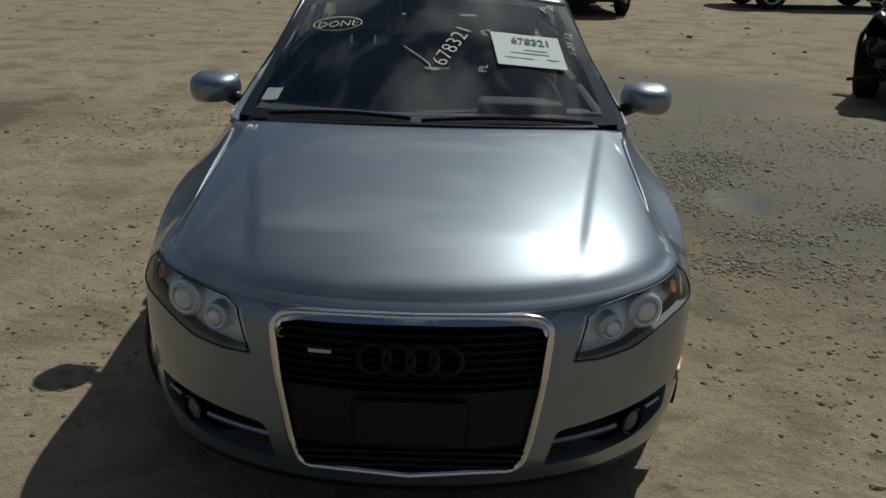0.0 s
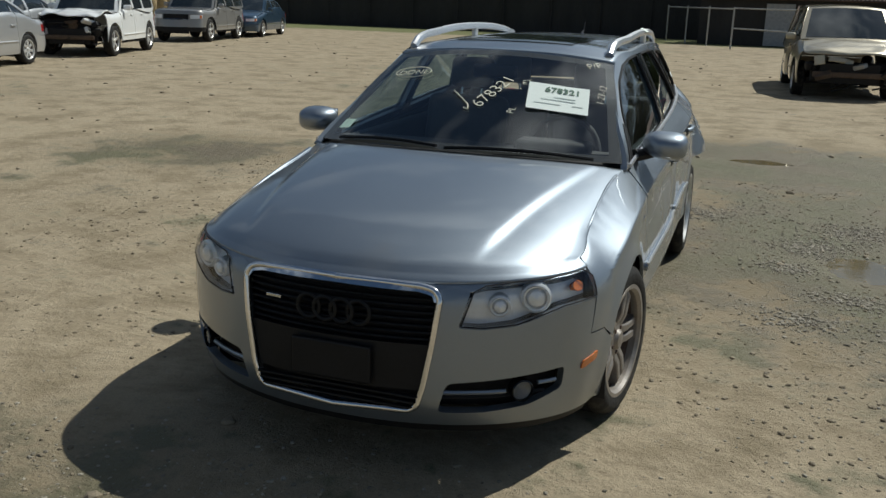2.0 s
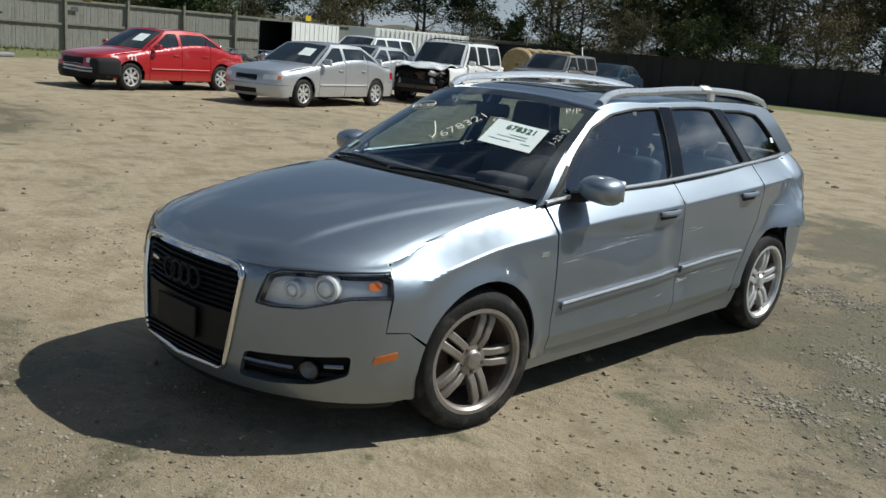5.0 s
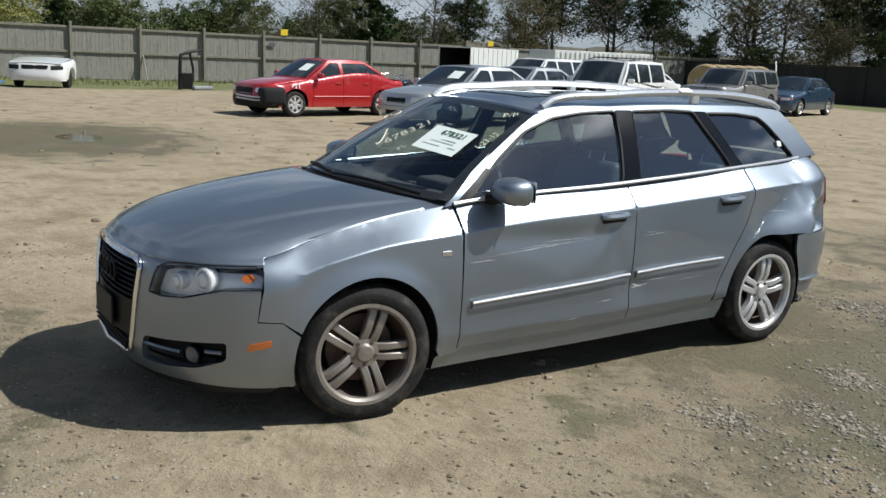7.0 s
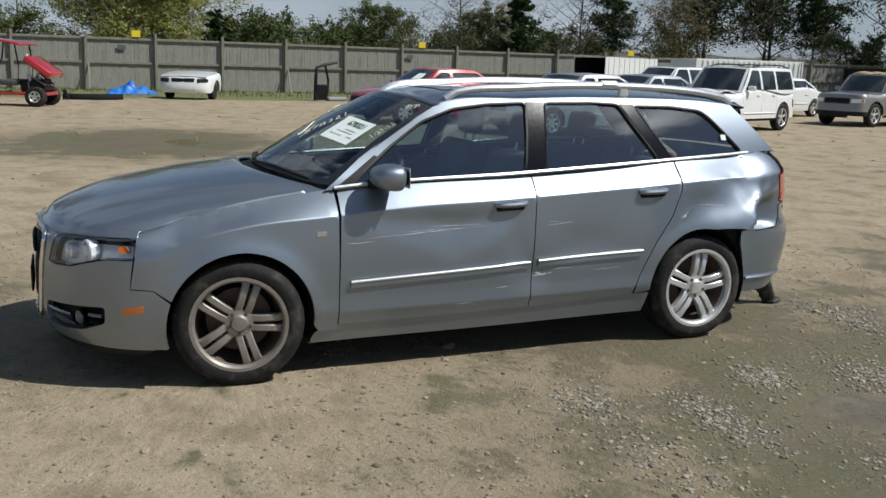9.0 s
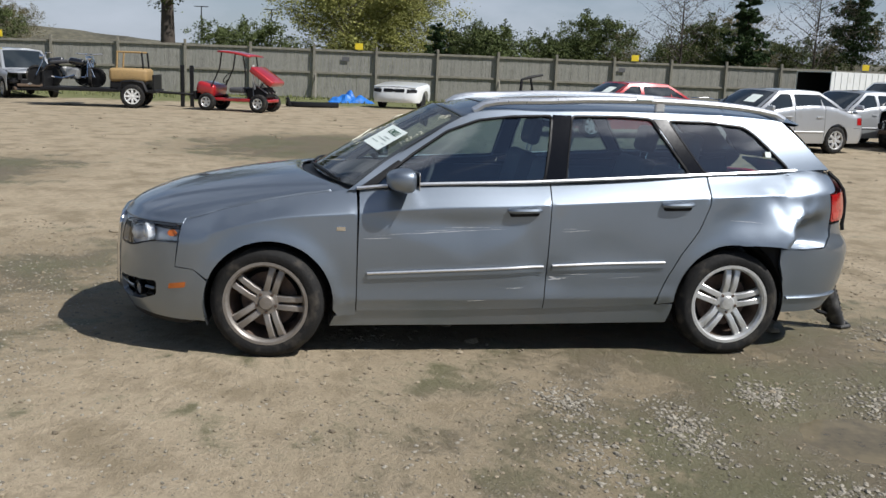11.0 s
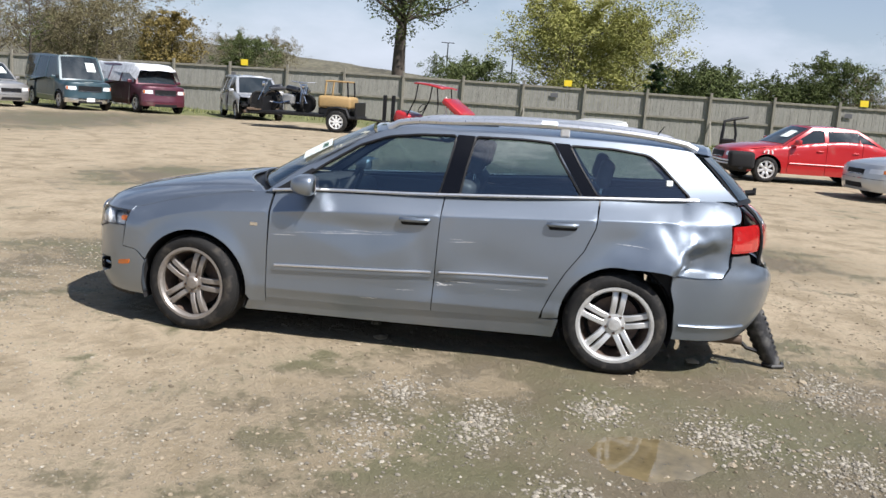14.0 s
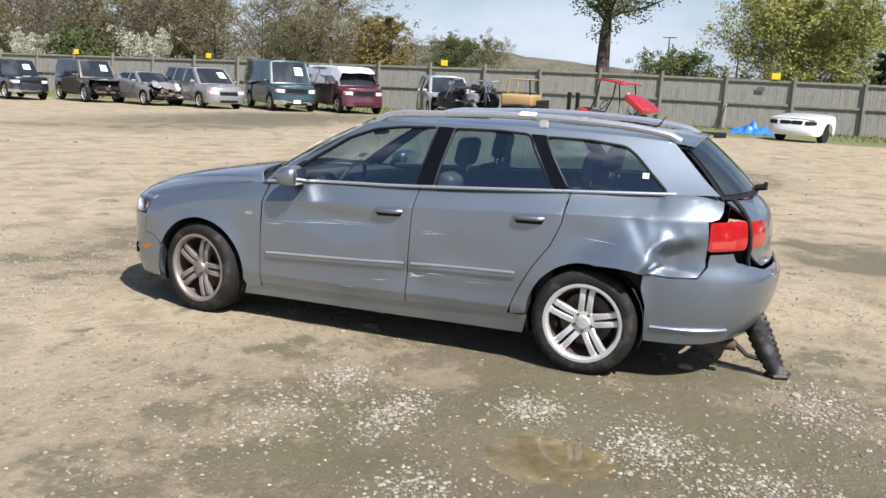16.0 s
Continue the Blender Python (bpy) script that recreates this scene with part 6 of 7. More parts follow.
stk, _ = paper_on_screen("inspection_sticker", -0.60, 1.02, 0.075, 0.065, 4, material("pale_green_paper", (0.5, 0.66, 0.56), 0.6), "small pale green inspection sticker")

# small white labels on the quarter glass and the rail
p = S.G(2.90, 1.165, -0.004)
part("window_label", box_bm((0.002, 0.036, 0.034), p, 0.0, (0, -24, 0)), M_PAPER, audi, "small white label on the glass")
part("rail_label", box_bm((0.045, 0.10, 0.004), (S.xr(2.15) - 0.02, 2.15, S.zr(2.15) + 0.085), 0.001, (0, 30, 0)), M_PAPER, audi, "white paper tag tied to the rail")

# black trim torn off the rear and trailing on the ground
loose = thing("torn_trim", "torn black bumper trim trailing on the gravel", "car part", (0.30, 3.66, 0.0), 0)
M_SCUFFED = material("scuffed_black_plastic", (0.022, 0.022, 0.023), 0.55, vary=0.5, scale=14, fine=70, bump=0.2, dirt=(0.22, 0.21, 0.19), dirt_amount=0.5)
v, f = patch(lambda u, w: Vector((0.06 * math.sin(u * math.pi) - 0.02 * w, -0.135 + 0.155 * w + 0.05 * w * w + (u - 0.5) * (0.07 + 0.06 * math.sin(math.pi * w**0.8)) + (0.006 * math.sin(w * 70) if u in (0, 1) else 0), 0.43 * (1 - w)**1.05 + 0.014 + 0.03 * (u - 0.5) * w)), 8, 60)
sk = make("skin", v, f, M_SCUFFED, loose, "scuffed ribbed black plastic strip")
sk.modifiers.new("thickness", "SOLIDIFY").thickness = 0.012
for k in range(13):
    w = 0.08 + 0.07 * k
    part("rib", box_bm((0.03, 0.016, 0.012), (0.012 - 0.02 * w, -0.135 + 0.155 * w + 0.05 * w * w + 0.5 * (0.07 + 0.06 * math.sin(math.pi * w**0.8)), 0.43 * (1 - w)**1.05 + 0.016), 0.003, (-25, 0, 0)), M_TRIM, loose)
part("foot", tube_bm([(0.0, 0.0, 0.014), (0.05, 0.05, 0.014), (0.03, 0.12, 0.016), (-0.03, 0.13, 0.02)], 0.014, 6), M_SCUFFED, loose, smooth=True)
part("strap", tube_bm([(0.02, -0.22, 0.20), (0.04, -0.12, 0.12), (0.02, -0.05, 0.10)], 0.014, 6), M_TRIM, loose, smooth=True)


# ---- the other vehicles in the yard ----
def vehicle(name, label, mat, left_front, forward, wb=2.70, lf=0.92, lr=1.05, hw=0.89, hood=(0.74, 0.93), belt=(0.93, 0.98), deck=None, roof=1.42, lean=0.15, yb=0.42, yh=1.05, yr=2.35, yg=3.05,
            wr=0.31, low=0.24, doors=(0.50, 1.45, 2.35), bare=False, crumple=0.0, grille=(0.36, 0.52, 0.68), lamp=(0.45, 0.80, 0.56, 0.68), glass=M_FARGLASS, bumper=None, category="car", wheels="alloy",
            rails=False, wrap=None, squash=0.0, plate=False, sheet_on=False, stripe=None, group="parked vehicles in the yard", power=2.6, dents=()):
    """A parked vehicle built of panels; left_front is the ground point under its left front wheel, forward the way it faces."""
    fw = Vector((*forward, 0)).normalized()
    turn = math.degrees(math.atan2(fw.x, -fw.y))
    side = Vector((-fw.y, fw.x, 0)) * 1.0
    o = Vector((left_front[0], left_front[1], 0)) - side * (hw - 0.1)
    car = thing(name, label, category, (o.x, o.y, ground_z(o.x, o.y)), turn, group)
    deckz = deck or belt[1]
    tail_y = wb + lr
    rng = random.Random(int(abs(left_front[0] * 31 + left_front[1] * 17)))
    ph = rng.random() * 9

    def hurt(y, z):
        d = 0.0
        for cy, cz, sy, sz, dd in dents:
            d += dd * math.exp(-((y - cy) / sy)**2 - ((z - cz) / sz)**2)
        return d
    zt = deckz if deck else belt[1] + 0.03
    s = Shape(width=[(-lf * 0.5, hw * 0.955), (0, hw * 0.99), (wb / 2, hw), (wb, hw * 0.99), (wb + lr * 0.5, hw * 0.94)],
              nose=[(0.15, -lf + 0.08), (0.3, -lf), (0.5, -lf - 0.005), (0.65, -lf + 0.025), (hood[0] + 0.05, -lf + 0.07)],
              tail=[(0.2, tail_y - 0.1), (0.35, tail_y), (0.55, tail_y), (0.65, tail_y - 0.04), (1.0, tail_y - 0.08)],
              seam=[(-lf, hood[0]), (-lf * 0.5, hood[0] + 0.03), (yb, hood[1] - 0.02), (yb + 0.15, belt[0]), (yg, belt[1]), (yg + 0.1, zt), (tail_y, zt - 0.02)],
              inset=[(-lf, 0.05), (0, 0.10), (yb + 0.2, 0.085), (yg, 0.085), (tail_y, 0.09)], roll=[(-lf, 0.08), (0, 0.15), (yb, 0.12), (tail_y, 0.12)],
              belt_x=[(0, hw - 0.095), (yg, hw - 0.10), (tail_y, hw - 0.15)], roof_z=[(yb, roof - 0.02), (yh, roof - 0.045), ((yh + yr) / 2, roof - 0.02), (yr, roof - 0.04), (tail_y, roof - 0.05)],
              roof_x=[(0, hw - 0.1 - lean), (yr, hw - 0.1 - lean), (tail_y, hw - 0.12 - lean)], flank=[(0.15, 0.95), (0.35, 0.99), (0.55, 1.0), (0.75, 0.99), (1.0, 0.97)],
              yf=-lf * 0.5, yr=wb + lr * 0.5, power=power, tail_power=3.0, dent=hurt if dents else None)
    ra, st = wr + 0.055, 0.07
    up = lambda a, b: [(a + (b - a) * k / 8, s.zs(a + (b - a) * k / 8) - 0.004) for k in range(9)]
    y0, y3 = -lf * 0.5, wb + lr * 0.5
    d0, d1, d2 = doors
    d0 = max(d0, ra + 0.05)
    d2 = min(d2, wb - ra - 0.03)
    arch = lambda cy: [p for p in arc(cy, wr + 0.01, ra, 195, -15, 18) if p[1] >= low - 0.001]
    polys = [("front_wing", [(y0, low)] + [(-ra, low)] + arch(0) + [(ra, low), (d0 - 0.006, low)] + up(d0 - 0.006, y0)),
             ("front_door", [(d0 + 0.006, low), (d1 - 0.006, low)] + up(d1 - 0.006, d0 + 0.006)),
             ("rear_door", [(d1 + 0.006, low), (d2 - 0.006, low)] + up(d2 - 0.006, d1 + 0.006)),
             ("rear_quarter", [(d2 + 0.006, low)] + [(wb - ra, low)] + arch(wb) + [(wb + ra, low), (y3, low)] + up(y3, d2 + 0.006))]

    def both(nm, outline, m, out=0.0, depth=0.02, fn=None, step=st, lab="", par=car, rows=()):
        r = []
        for mir in (False, True):
            v, f = sheet(outline, fn or (lambda a, b, d: s.P(a, b, d - out)), step, (), depth, mirror=mir, rows=rows)
            r.append(make(nm, v, f, m, par, lab))
        return r
    for nm, poly in polys:
        both(nm, s.sy(poly), mat, rows=s.shoulder(min(q_[0] for q_ in poly), max(q_[0] for q_ in poly), 0.09, (0.008, 0.018, 0.035, 0.06)))
    shell = [(y0, low + 0.02)] + arc(0, wr, ra + 0.03, 190, -10, 14) + arc(wb, wr, ra + 0.03, 190, -10, 14) + [(y3, low + 0.02)] + [(y, z - 0.03) for y, z in up(y3, y0)]
    both("inner_shell", s.sy(shell), M_SOFT, -0.03, 0.0, step=0.2)
    # nose and tail
    tn = lambda x, z: (s.tx(x, z), z)
    tr = lambda x, z: (s.rx(x, z), z)
    span = s.yr - s.yf

    def mid(nm, outline, m, out=0.0, depth=0.02, lab="", step=st, par=car):
        v, f = sheet(outline, lambda a, b, d: s.P(a, b, d - out), step, (), depth, both=True)
        return make(nm, v, f, m, par, lab)
    topn = [(-s.arc + s.arc * k / 8, s.zs(s.raw(-s.arc + s.arc * k / 8, hood[0]).y) - 0.004) for k in range(9)]
    cut = 0.47
    if bare:
        mid("radiator_panel", [(-s.arc, low), (-0.02, low)] + topn[::-1], M_SOFT, -0.24, 0.05, "torn-open black front with exposed radiator")
        bits = random.Random(int(abs(left_front[1] * 100)))
        for k in range(16):
            at = (bits.uniform(-0.8, 0.8) * hw, -lf + bits.uniform(0.12, 0.34), bits.uniform(0.34, hood[0] - 0.08))
            if k % 3:
                part("engine_part", box_bm((bits.uniform(0.08, 0.32), bits.uniform(0.06, 0.2), bits.uniform(0.05, 0.2)), at, 0.015, (bits.uniform(-30, 30), bits.uniform(-25, 25), bits.uniform(-40, 40))), bits.choice((M_TRIM, M_RUST, M_TRIM, M_GALV, mat)), car)
            else:
                part("loose_hose", tube_bm([at, (at[0] + bits.uniform(-0.2, 0.2), at[1] - 0.08, at[2] - 0.12), (at[0] + bits.uniform(-0.4, 0.4), at[1] + 0.02, at[2] - 0.2)], 0.018, 5), M_TRIM, car)
        part("bumper_beam", box_bm((hw * 1.35, 0.08, 0.10), (0, -lf + 0.16, 0.46), 0.02), M_RUST, car)
        part("radiator", box_bm((hw * 1.1, 0.05, 0.36), (0, -lf + 0.2, 0.48), 0.01), M_TRIM, car)
        for sx in (1, -1):
            part("lamp_bracket", box_bm((0.14, 0.12, 0.16), (sx * (hw - 0.24), -lf + 0.28, 0.60), 0.03, (10, 12 * sx, 20)), M_TRIM, car)
    else:
        mid("front_bumper", [(-s.arc, low - 0.02), (0, low - 0.02), (0, cut)] + [(-s.arc, cut)], bumper or mat)
        mid("front_panel", [(-s.arc, cut + 0.008), (0, cut + 0.008)] + topn[::-1], mat)
        gw, g0, g1 = grille
        mid("grille", rounded([tn(0, g0), tn(gw, g0), tn(gw, g1), tn(0, g1)], 0.02, 3), M_TRIM, 0.006, 0.01)
        mid("air_intake", [tn(0, 0.28), tn(gw * 1.05, 0.28), tn(gw, 0.38), tn(0, 0.38)], M_SOFT, 0.005, 0.01)
        for k in range(4):
            z = g0 + (g1 - g0) * (k + 0.5) / 4
            pts = [s.P(s.tx(abs(x), z), z, -0.012) for x in np.linspace(-gw * 0.95, gw * 0.95, 7)]
            pts = [(p.x if i >= 3 else -p.x, p.y, p.z) for i, p in enumerate(pts)]
            part("grille_bar", tube_bm(pts, 0.006, 4), M_CHROME if k == 0 else M_TRIM, car)
        x0, x1, l0, l1 = lamp
        both("headlamp", rounded([tn(x0, l0 + 0.02), tn(x1, l0 + 0.03), tn(x1 + 0.01, l1), tn(x0, l1)], 0.03, 3), M_REFLECT, 0.006, 0.012, lab="clear headlamp")
        both("indicator", [tn(x1 - 0.06, l0 + 0.035), tn(x1 - 0.005, l0 + 0.035), tn(x1 - 0.005, l1 - 0.01), tn(x1 - 0.06, l1 - 0.01)], M_AMBER, 0.010, 0.005)
    if plate:
        part("plate_bar", box_bm((0.32, 0.012, 0.15), (0, -lf - 0.02, 0.42), 0.006), M_WHITE, car, "pale blank plate")
    mid("rear_bumper", [(span, low), (span + s.arc, low), (span + s.arc, 0.58), (span, 0.58)], bumper or mat)
    topr = [(span + s.arc * k / 8, s.zs(s.raw(span + s.arc * k / 8, 0.9).y) - 0.004) for k in range(9)]
    mid("boot_lid", [(span + s.arc, 0.588)] + [(span, 0.588)] + topr, mat)
    both("tail_lamp", [tr(hw * 0.62, 0.66), (span + 0.05, 0.66), (span + 0.05, min(zt - 0.13, 0.86)), tr(hw * 0.62, min(zt - 0.13, 0.86))], M_REDLENS, 0.006, 0.01)

    # bonnet
    def hood_fn(u, v):
        f = 2 * u - 1
        sg, f = (1 if f >= 0 else -1), abs(f)
        T = -s.arc + s.arc * f
        zz = s.zs(s.raw(T, hood[0]).y)
        a = s.raw(T, zz - 0.004)
        b = Vector(((hw - 0.11) * f, yb - 0.10 + 0.12 * f * f, hood[1] + 0.01 - 0.03 * f * f))
        p = a.lerp(b, v)
        p.z = a.z + (b.z - a.z) * v**0.8 + 0.03 * (1 - f**3) * math.sin(math.pi * v)**0.6
        if crumple:
            w = max(0, 1 - v * 1.1)
            p.z += crumple * (0.10 * w + noise.noise((f * sg * 2.5 + ph, v * 3.5, ph)) * (0.3 + w) + 0.5 * abs(noise.noise((f * sg * 5, v * 6, ph + 4))) * w)
            p.y += crumple * 0.5 * w * (0.6 + noise.noise((f * sg * 3, ph, 2)))
        p.x *= sg
        return p
    v, f = patch(hood_fn, 24, 14)
    bn = make("bonnet", v, f, mat, car, "buckled bonnet" if crumple else "")
    bn.modifiers.new("thickness", "SOLIDIFY").thickness = 0.015
    # cabin
    front = lambda z: yb + (yh - yb) * (z - s.zs(yb)) / (roof - 0.045 - s.zs(yb))
    rear = lambda z: yg + (yr - yg) * (z - s.zs(yg)) / (roof - 0.04 - s.zs(yg))
    cab = [(yb, s.zs(yb))] + [(front(z), z) for z in (s.zs(yb) + 0.15, s.zs(yb) + 0.3) if z < roof - 0.08] + [(y, s.zr(y)) for y in np.linspace(yh, yr, 8)] + [((yr + yg) / 2, (s.zr(yr) + s.zs(yg)) / 2 + 0.01)] + [(y, s.zs(y)) for y in np.linspace(yg, yb + 0.1, 10)]
    pil = [d1] + ([d2 - 0.02] if yg - d2 > 0.35 else [])
    edges = [None] + pil + [None]
    wins = []
    for a, b in zip(edges, edges[1:]):
        z0 = max(s.zs(yb), belt[0]) + 0.035
        z1 = roof - 0.10
        al, at_ = (front(z0) + 0.13, front(z1) + 0.11) if a is None else (a + 0.045, a + 0.045)
        bl, bt = (rear(z0 + 0.03) - 0.12, rear(z1) - 0.10) if b is None else (b - 0.045, b - 0.045)
        if bl - al > 0.1:
            at_, bt = min(at_, bt - 0.05), bt
            wins.append(rounded([(al, z0), (bl, z0 + (belt[1] - belt[0]) * 0.8 * (bl - yb) / (yg - yb)), (max(bt, at_ + 0.04), z1), (at_, z1)], 0.04, 3))
    gfn = lambda a, b, d: s.G(a, b, d)
    for mir in (False, True):
        v, f = sheet(cab, gfn, 0.09, wins, 0.03, mirror=mir)
        make("cabin_side", v, f, mat, car)
        for w in wins:
            v, f = sheet(w, lambda a, b, d: s.G(a, b, d + 0.012), 0.2, (), 0, mirror=mir)
            make("side_window", v, f, wrap if wrap else glass, car)
    xr = hw - 0.1 - lean

    def ws(u, v, o=0.0):
        f = 2 * u - 1
        a = Vector(((hw - 0.10) * f, yb - 0.12 + 0.12 * f * f, hood[1] + 0.005 - 0.02 * f * f))
        b = Vector((xr * f, yh - 0.05 + 0.06 * f * f, roof - 0.012 - 0.035 * f * f))
        return a.lerp(b, v) + Vector((0, -0.4, 0.6)) * (0.02 * math.sin(math.pi * v) + o)
    v, f = patch(ws, 12, 6)
    make("windscreen_frame", v, f, mat, car)
    v, f = patch(lambda u, v: ws(0.05 + 0.9 * u, 0.05 + 0.88 * v, 0.008), 12, 6)
    make("windscreen", v, f, glass, car)
    if sheet_on:
        v, f = patch(lambda u, v: ws(0.62 + 0.22 * u, 0.35 + 0.35 * v, 0.02), 3, 3)
        make("lot_sheet", v, f, M_PAPER, car, "white paper sheet on the windscreen")
    rz = lambda y: s.zr(min(max(y, yh), yr))
    v, f = patch(lambda u, v: Vector(((2 * u - 1) * xr, yh - 0.05 * (1 - (2 * u - 1)**2) + (yr - yh + 0.05) * v, rz(yh + (yr - yh) * v) + 0.035 * (1 - abs(2 * u - 1)**2.5) + squash * noise.noise((u * 3, v * 4, ph)))), 14, 14)
    rf = make("roof", v, f, mat, car)
    rf.modifiers.new("thickness", "SOLIDIFY").thickness = 0.02

    def rw(u, v, o=0.0):
        f = 2 * u - 1
        a = Vector((xr * f, yr + 0.05 * (1 - f * f), roof - 0.005 - 0.035 * f * f))
        b = Vector(((hw - 0.12) * f, yg + 0.12 * (1 - f * f), belt[1] + 0.01))
        return a.lerp(b, v) + Vector((0, 0.5, 0.5)) * o
    v, f = patch(rw, 10, 5)
    make("rear_frame", v, f, mat, car)
    v, f = patch(lambda u, v: rw(0.07 + 0.86 * u, 0.1 + 0.8 * v, 0.012), 10, 5)
    make("rear_window", v, f, glass, car)
    if deck:
        v, f = patch(lambda u, v: Vector(((2 * u - 1) * (hw - 0.1 - 0.04 * v), yg - 0.02 + (tail_y - yg - 0.12) * v + 0.08 * (1 - (2 * u - 1)**2), belt[1] + (zt - belt[1]) * v + 0.02 * (1 - (2 * u - 1)**2))), 10, 6)
        make("boot_deck", v, f, mat, car)
    part("underbody", box_bm((hw * 1.5, wb + lf * 0.6, 0.12), (0, wb / 2, low + 0.05), 0.03), M_SOFT, car)
    part("dashboard", box_bm((hw * 1.55, 0.3, 0.1), (0, yb + 0.3, hood[1] - 0.06), 0.03), M_DASH, car)
    for sx in (1, -1):
        for y in (0, wb):
            wheel("wheel", wr, wr * 0.66, 0.21, car, (sx * (hw - 0.125), y, wr), 0, 7 if wheels == "cover" else 5, M_ALLOY, False, 0, sx)
        bm = box_bm((0.19, 0.10, 0.13), (sx * (hw + 0.06), yb + 0.28, belt[0] + 0.075), 0.035, (0, 0, sx * 8), 3)
        mr = part("door_mirror", bm, mat, car, smooth=True, angle=60)
        for yy in (d1 - 0.17, d2 - 0.17):
            p = s.P(s.ty(yy, belt[0] - 0.11), belt[0] - 0.11, -0.012)
            part("door_handle", box_bm((0.025, 0.16, 0.035), (sx * p.x, p.y, p.z), 0.008), mat, car)
        pts = [s.P(s.ty(y, 0.5), 0.5, -0.008) for y in np.linspace(d0 + 0.03, d2 - 0.04, 7)]
        part("side_moulding", tube_bm([(sx * p.x, p.y, p.z) for p in pts], 0.016, 5), stripe or mat, car)
        if rails:
            part("roof_rack_bar", tube_bm([(sx * (xr - 0.04), y, rz(y) + (0.03 if i in (0, 5) else 0.08)) for i, y in enumerate(np.linspace(yh + 0.25, yr - 0.1, 6))], 0.018, 6), M_TRIM, car)
    if rails:
        for y in (yh + 0.55, yr - 0.45):
            part("roof_rack_bar", tube_bm([(-xr + 0.04, y, rz(y) + 0.085), (xr - 0.04, y, rz(y) + 0.085)], 0.016, 6), M_TRIM, car)
    if wrap:
        def film(u, v):
            f = 2 * u - 1
            y = yb - 0.15 + (yr - yb + 0.3) * v
            over = max(0, abs(f) - 0.62) / 0.38
            return Vector((math.copysign(min(abs(f) / 0.62, 1) * xr + over * 0.17, f), y, (roof + 0.035 - over * 0.42 - 0.05 * max(0, (yh - y) * 4 if y < yh else 0) * 2) + 0.035 * noise.noise((u * 7, v * 8, ph))))
        v, f = patch(film, 30, 24)
        make("plastic_wrap", v, f, wrap, car, "crumpled clear plastic sheet over the roof", smooth=False)
    return car


def torn_corner(car, lf, hw):
    """The smashed left front corner: a black block for its dark hollow, with broken plastic and a bent bright bumper
    strip, chalk strokes on the wing.
    """
    bits = random.Random(77)
    # solid matte black box in place of the shaded hollow
    bm = box_bm((0.46, 0.60, 0.42), (hw - 0.17, -lf + 0.33, 0.50), 0.09, (0, 0, -14), 3)
    hollow = part("torn_corner", bm, M_SOFT, car, "black block for the dark hollow of the torn-off corner", True)
    for k in range(9):
        at = (hw + 0.03 - bits.random() * 0.2, -lf + 0.05 + bits.random() * 0.55, 0.30 + bits.random() * 0.36)
        part("broken_plastic", box_bm((0.05, bits.uniform(0.06, 0.2), bits.uniform(0.04, 0.12)), at, 0.01, (bits.uniform(-40, 40), bits.uniform(-20, 20), bits.uniform(-30, 30))), bits.choice((M_TRIM, M_TRIM, M_DULL)), hollow)
    for z in (0.40, 0.47):
        part("bumper_strip", tube_bm([(hw * 0.95, -lf + 0.12, z), (0.45, -lf - 0.05, z), (-0.2, -lf - 0.06, z + 0.02)], 0.022, 6), M_SATIN, car, "bent bright bumper strip", True)
    for k, y in enumerate((-0.08, 0.02, 0.12)):
        part("chalk_stroke", box_bm((0.012, 0.035, 0.10 if k else 0.05), (hw - 0.012, y - 0.02, 0.735), 0.003, (12 * k - 10, 0, 0)), M_WHITE, car)


M_RED = paint("red_paint", (0.42, 0.018, 0.02), 0.1, 0.3)
M_SILVER = paint("silver_paint", (0.50, 0.51, 0.52), 0.55, 0.35)
M_WHITEP = paint("white_paint", (0.78, 0.79, 0.78), 0.0, 0.4)
M_GREYP = paint("grey_paint", (0.28, 0.275, 0.265), 0.4, 0.38, 0.5)
M_NAVY = paint("dark_blue_paint", (0.03, 0.065, 0.11), 0.3, 0.3)
M_TANP = paint("champagne_paint", (0.42, 0.37, 0.27), 0.4, 0.35)
M_BLACKP = paint("black_paint", (0.012, 0.012, 0.014), 0.0, 0.25)
M_TEAL = paint("dark_teal_paint", (0.022, 0.05, 0.06), 0.1, 0.35)
M_PLUM = paint("plum_paint", (0.09, 0.018, 0.03), 0.2, 0.35)
M_BROWNP = paint("dark_brown_paint", (0.07, 0.06, 0.05), 0.2, 0.4, 0.6)
M_WRAP = material("plastic_film", (0.62, 0.63, 0.64), 0.25, vary=0.3, scale=6, fine=20, spec=0.8)
SEDAN = dict(deck=0.95, yb=0.40, yh=1.12, yr=2.25, yg=2.95)
SUV = dict(roof=1.72, belt=(1.08, 1.10), hood=(0.98, 1.06), lean=0.10, wr=0.37, low=0.36, lf=0.85, lr=0.95, yb=0.48, yh=0.98, yr=3.25, yg=3.42, grille=(0.42, 0.70, 0.88), lamp=(0.47, 0.80, 0.72, 0.86), category="car")
VAN = dict(roof=2.02, belt=(1.15, 1.16), hood=(1.05, 1.14), lean=0.12, wr=0.36, low=0.32, lf=0.78, lr=1.3, wb=3.2, hw=0.98, yb=0.10, yh=0.62, yr=4.2, yg=4.36, doors=(0.45, 1.45, 2.6), grille=(0.45, 0.72, 0.95), lamp=(0.52, 0.86, 0.76, 0.92), category="van")
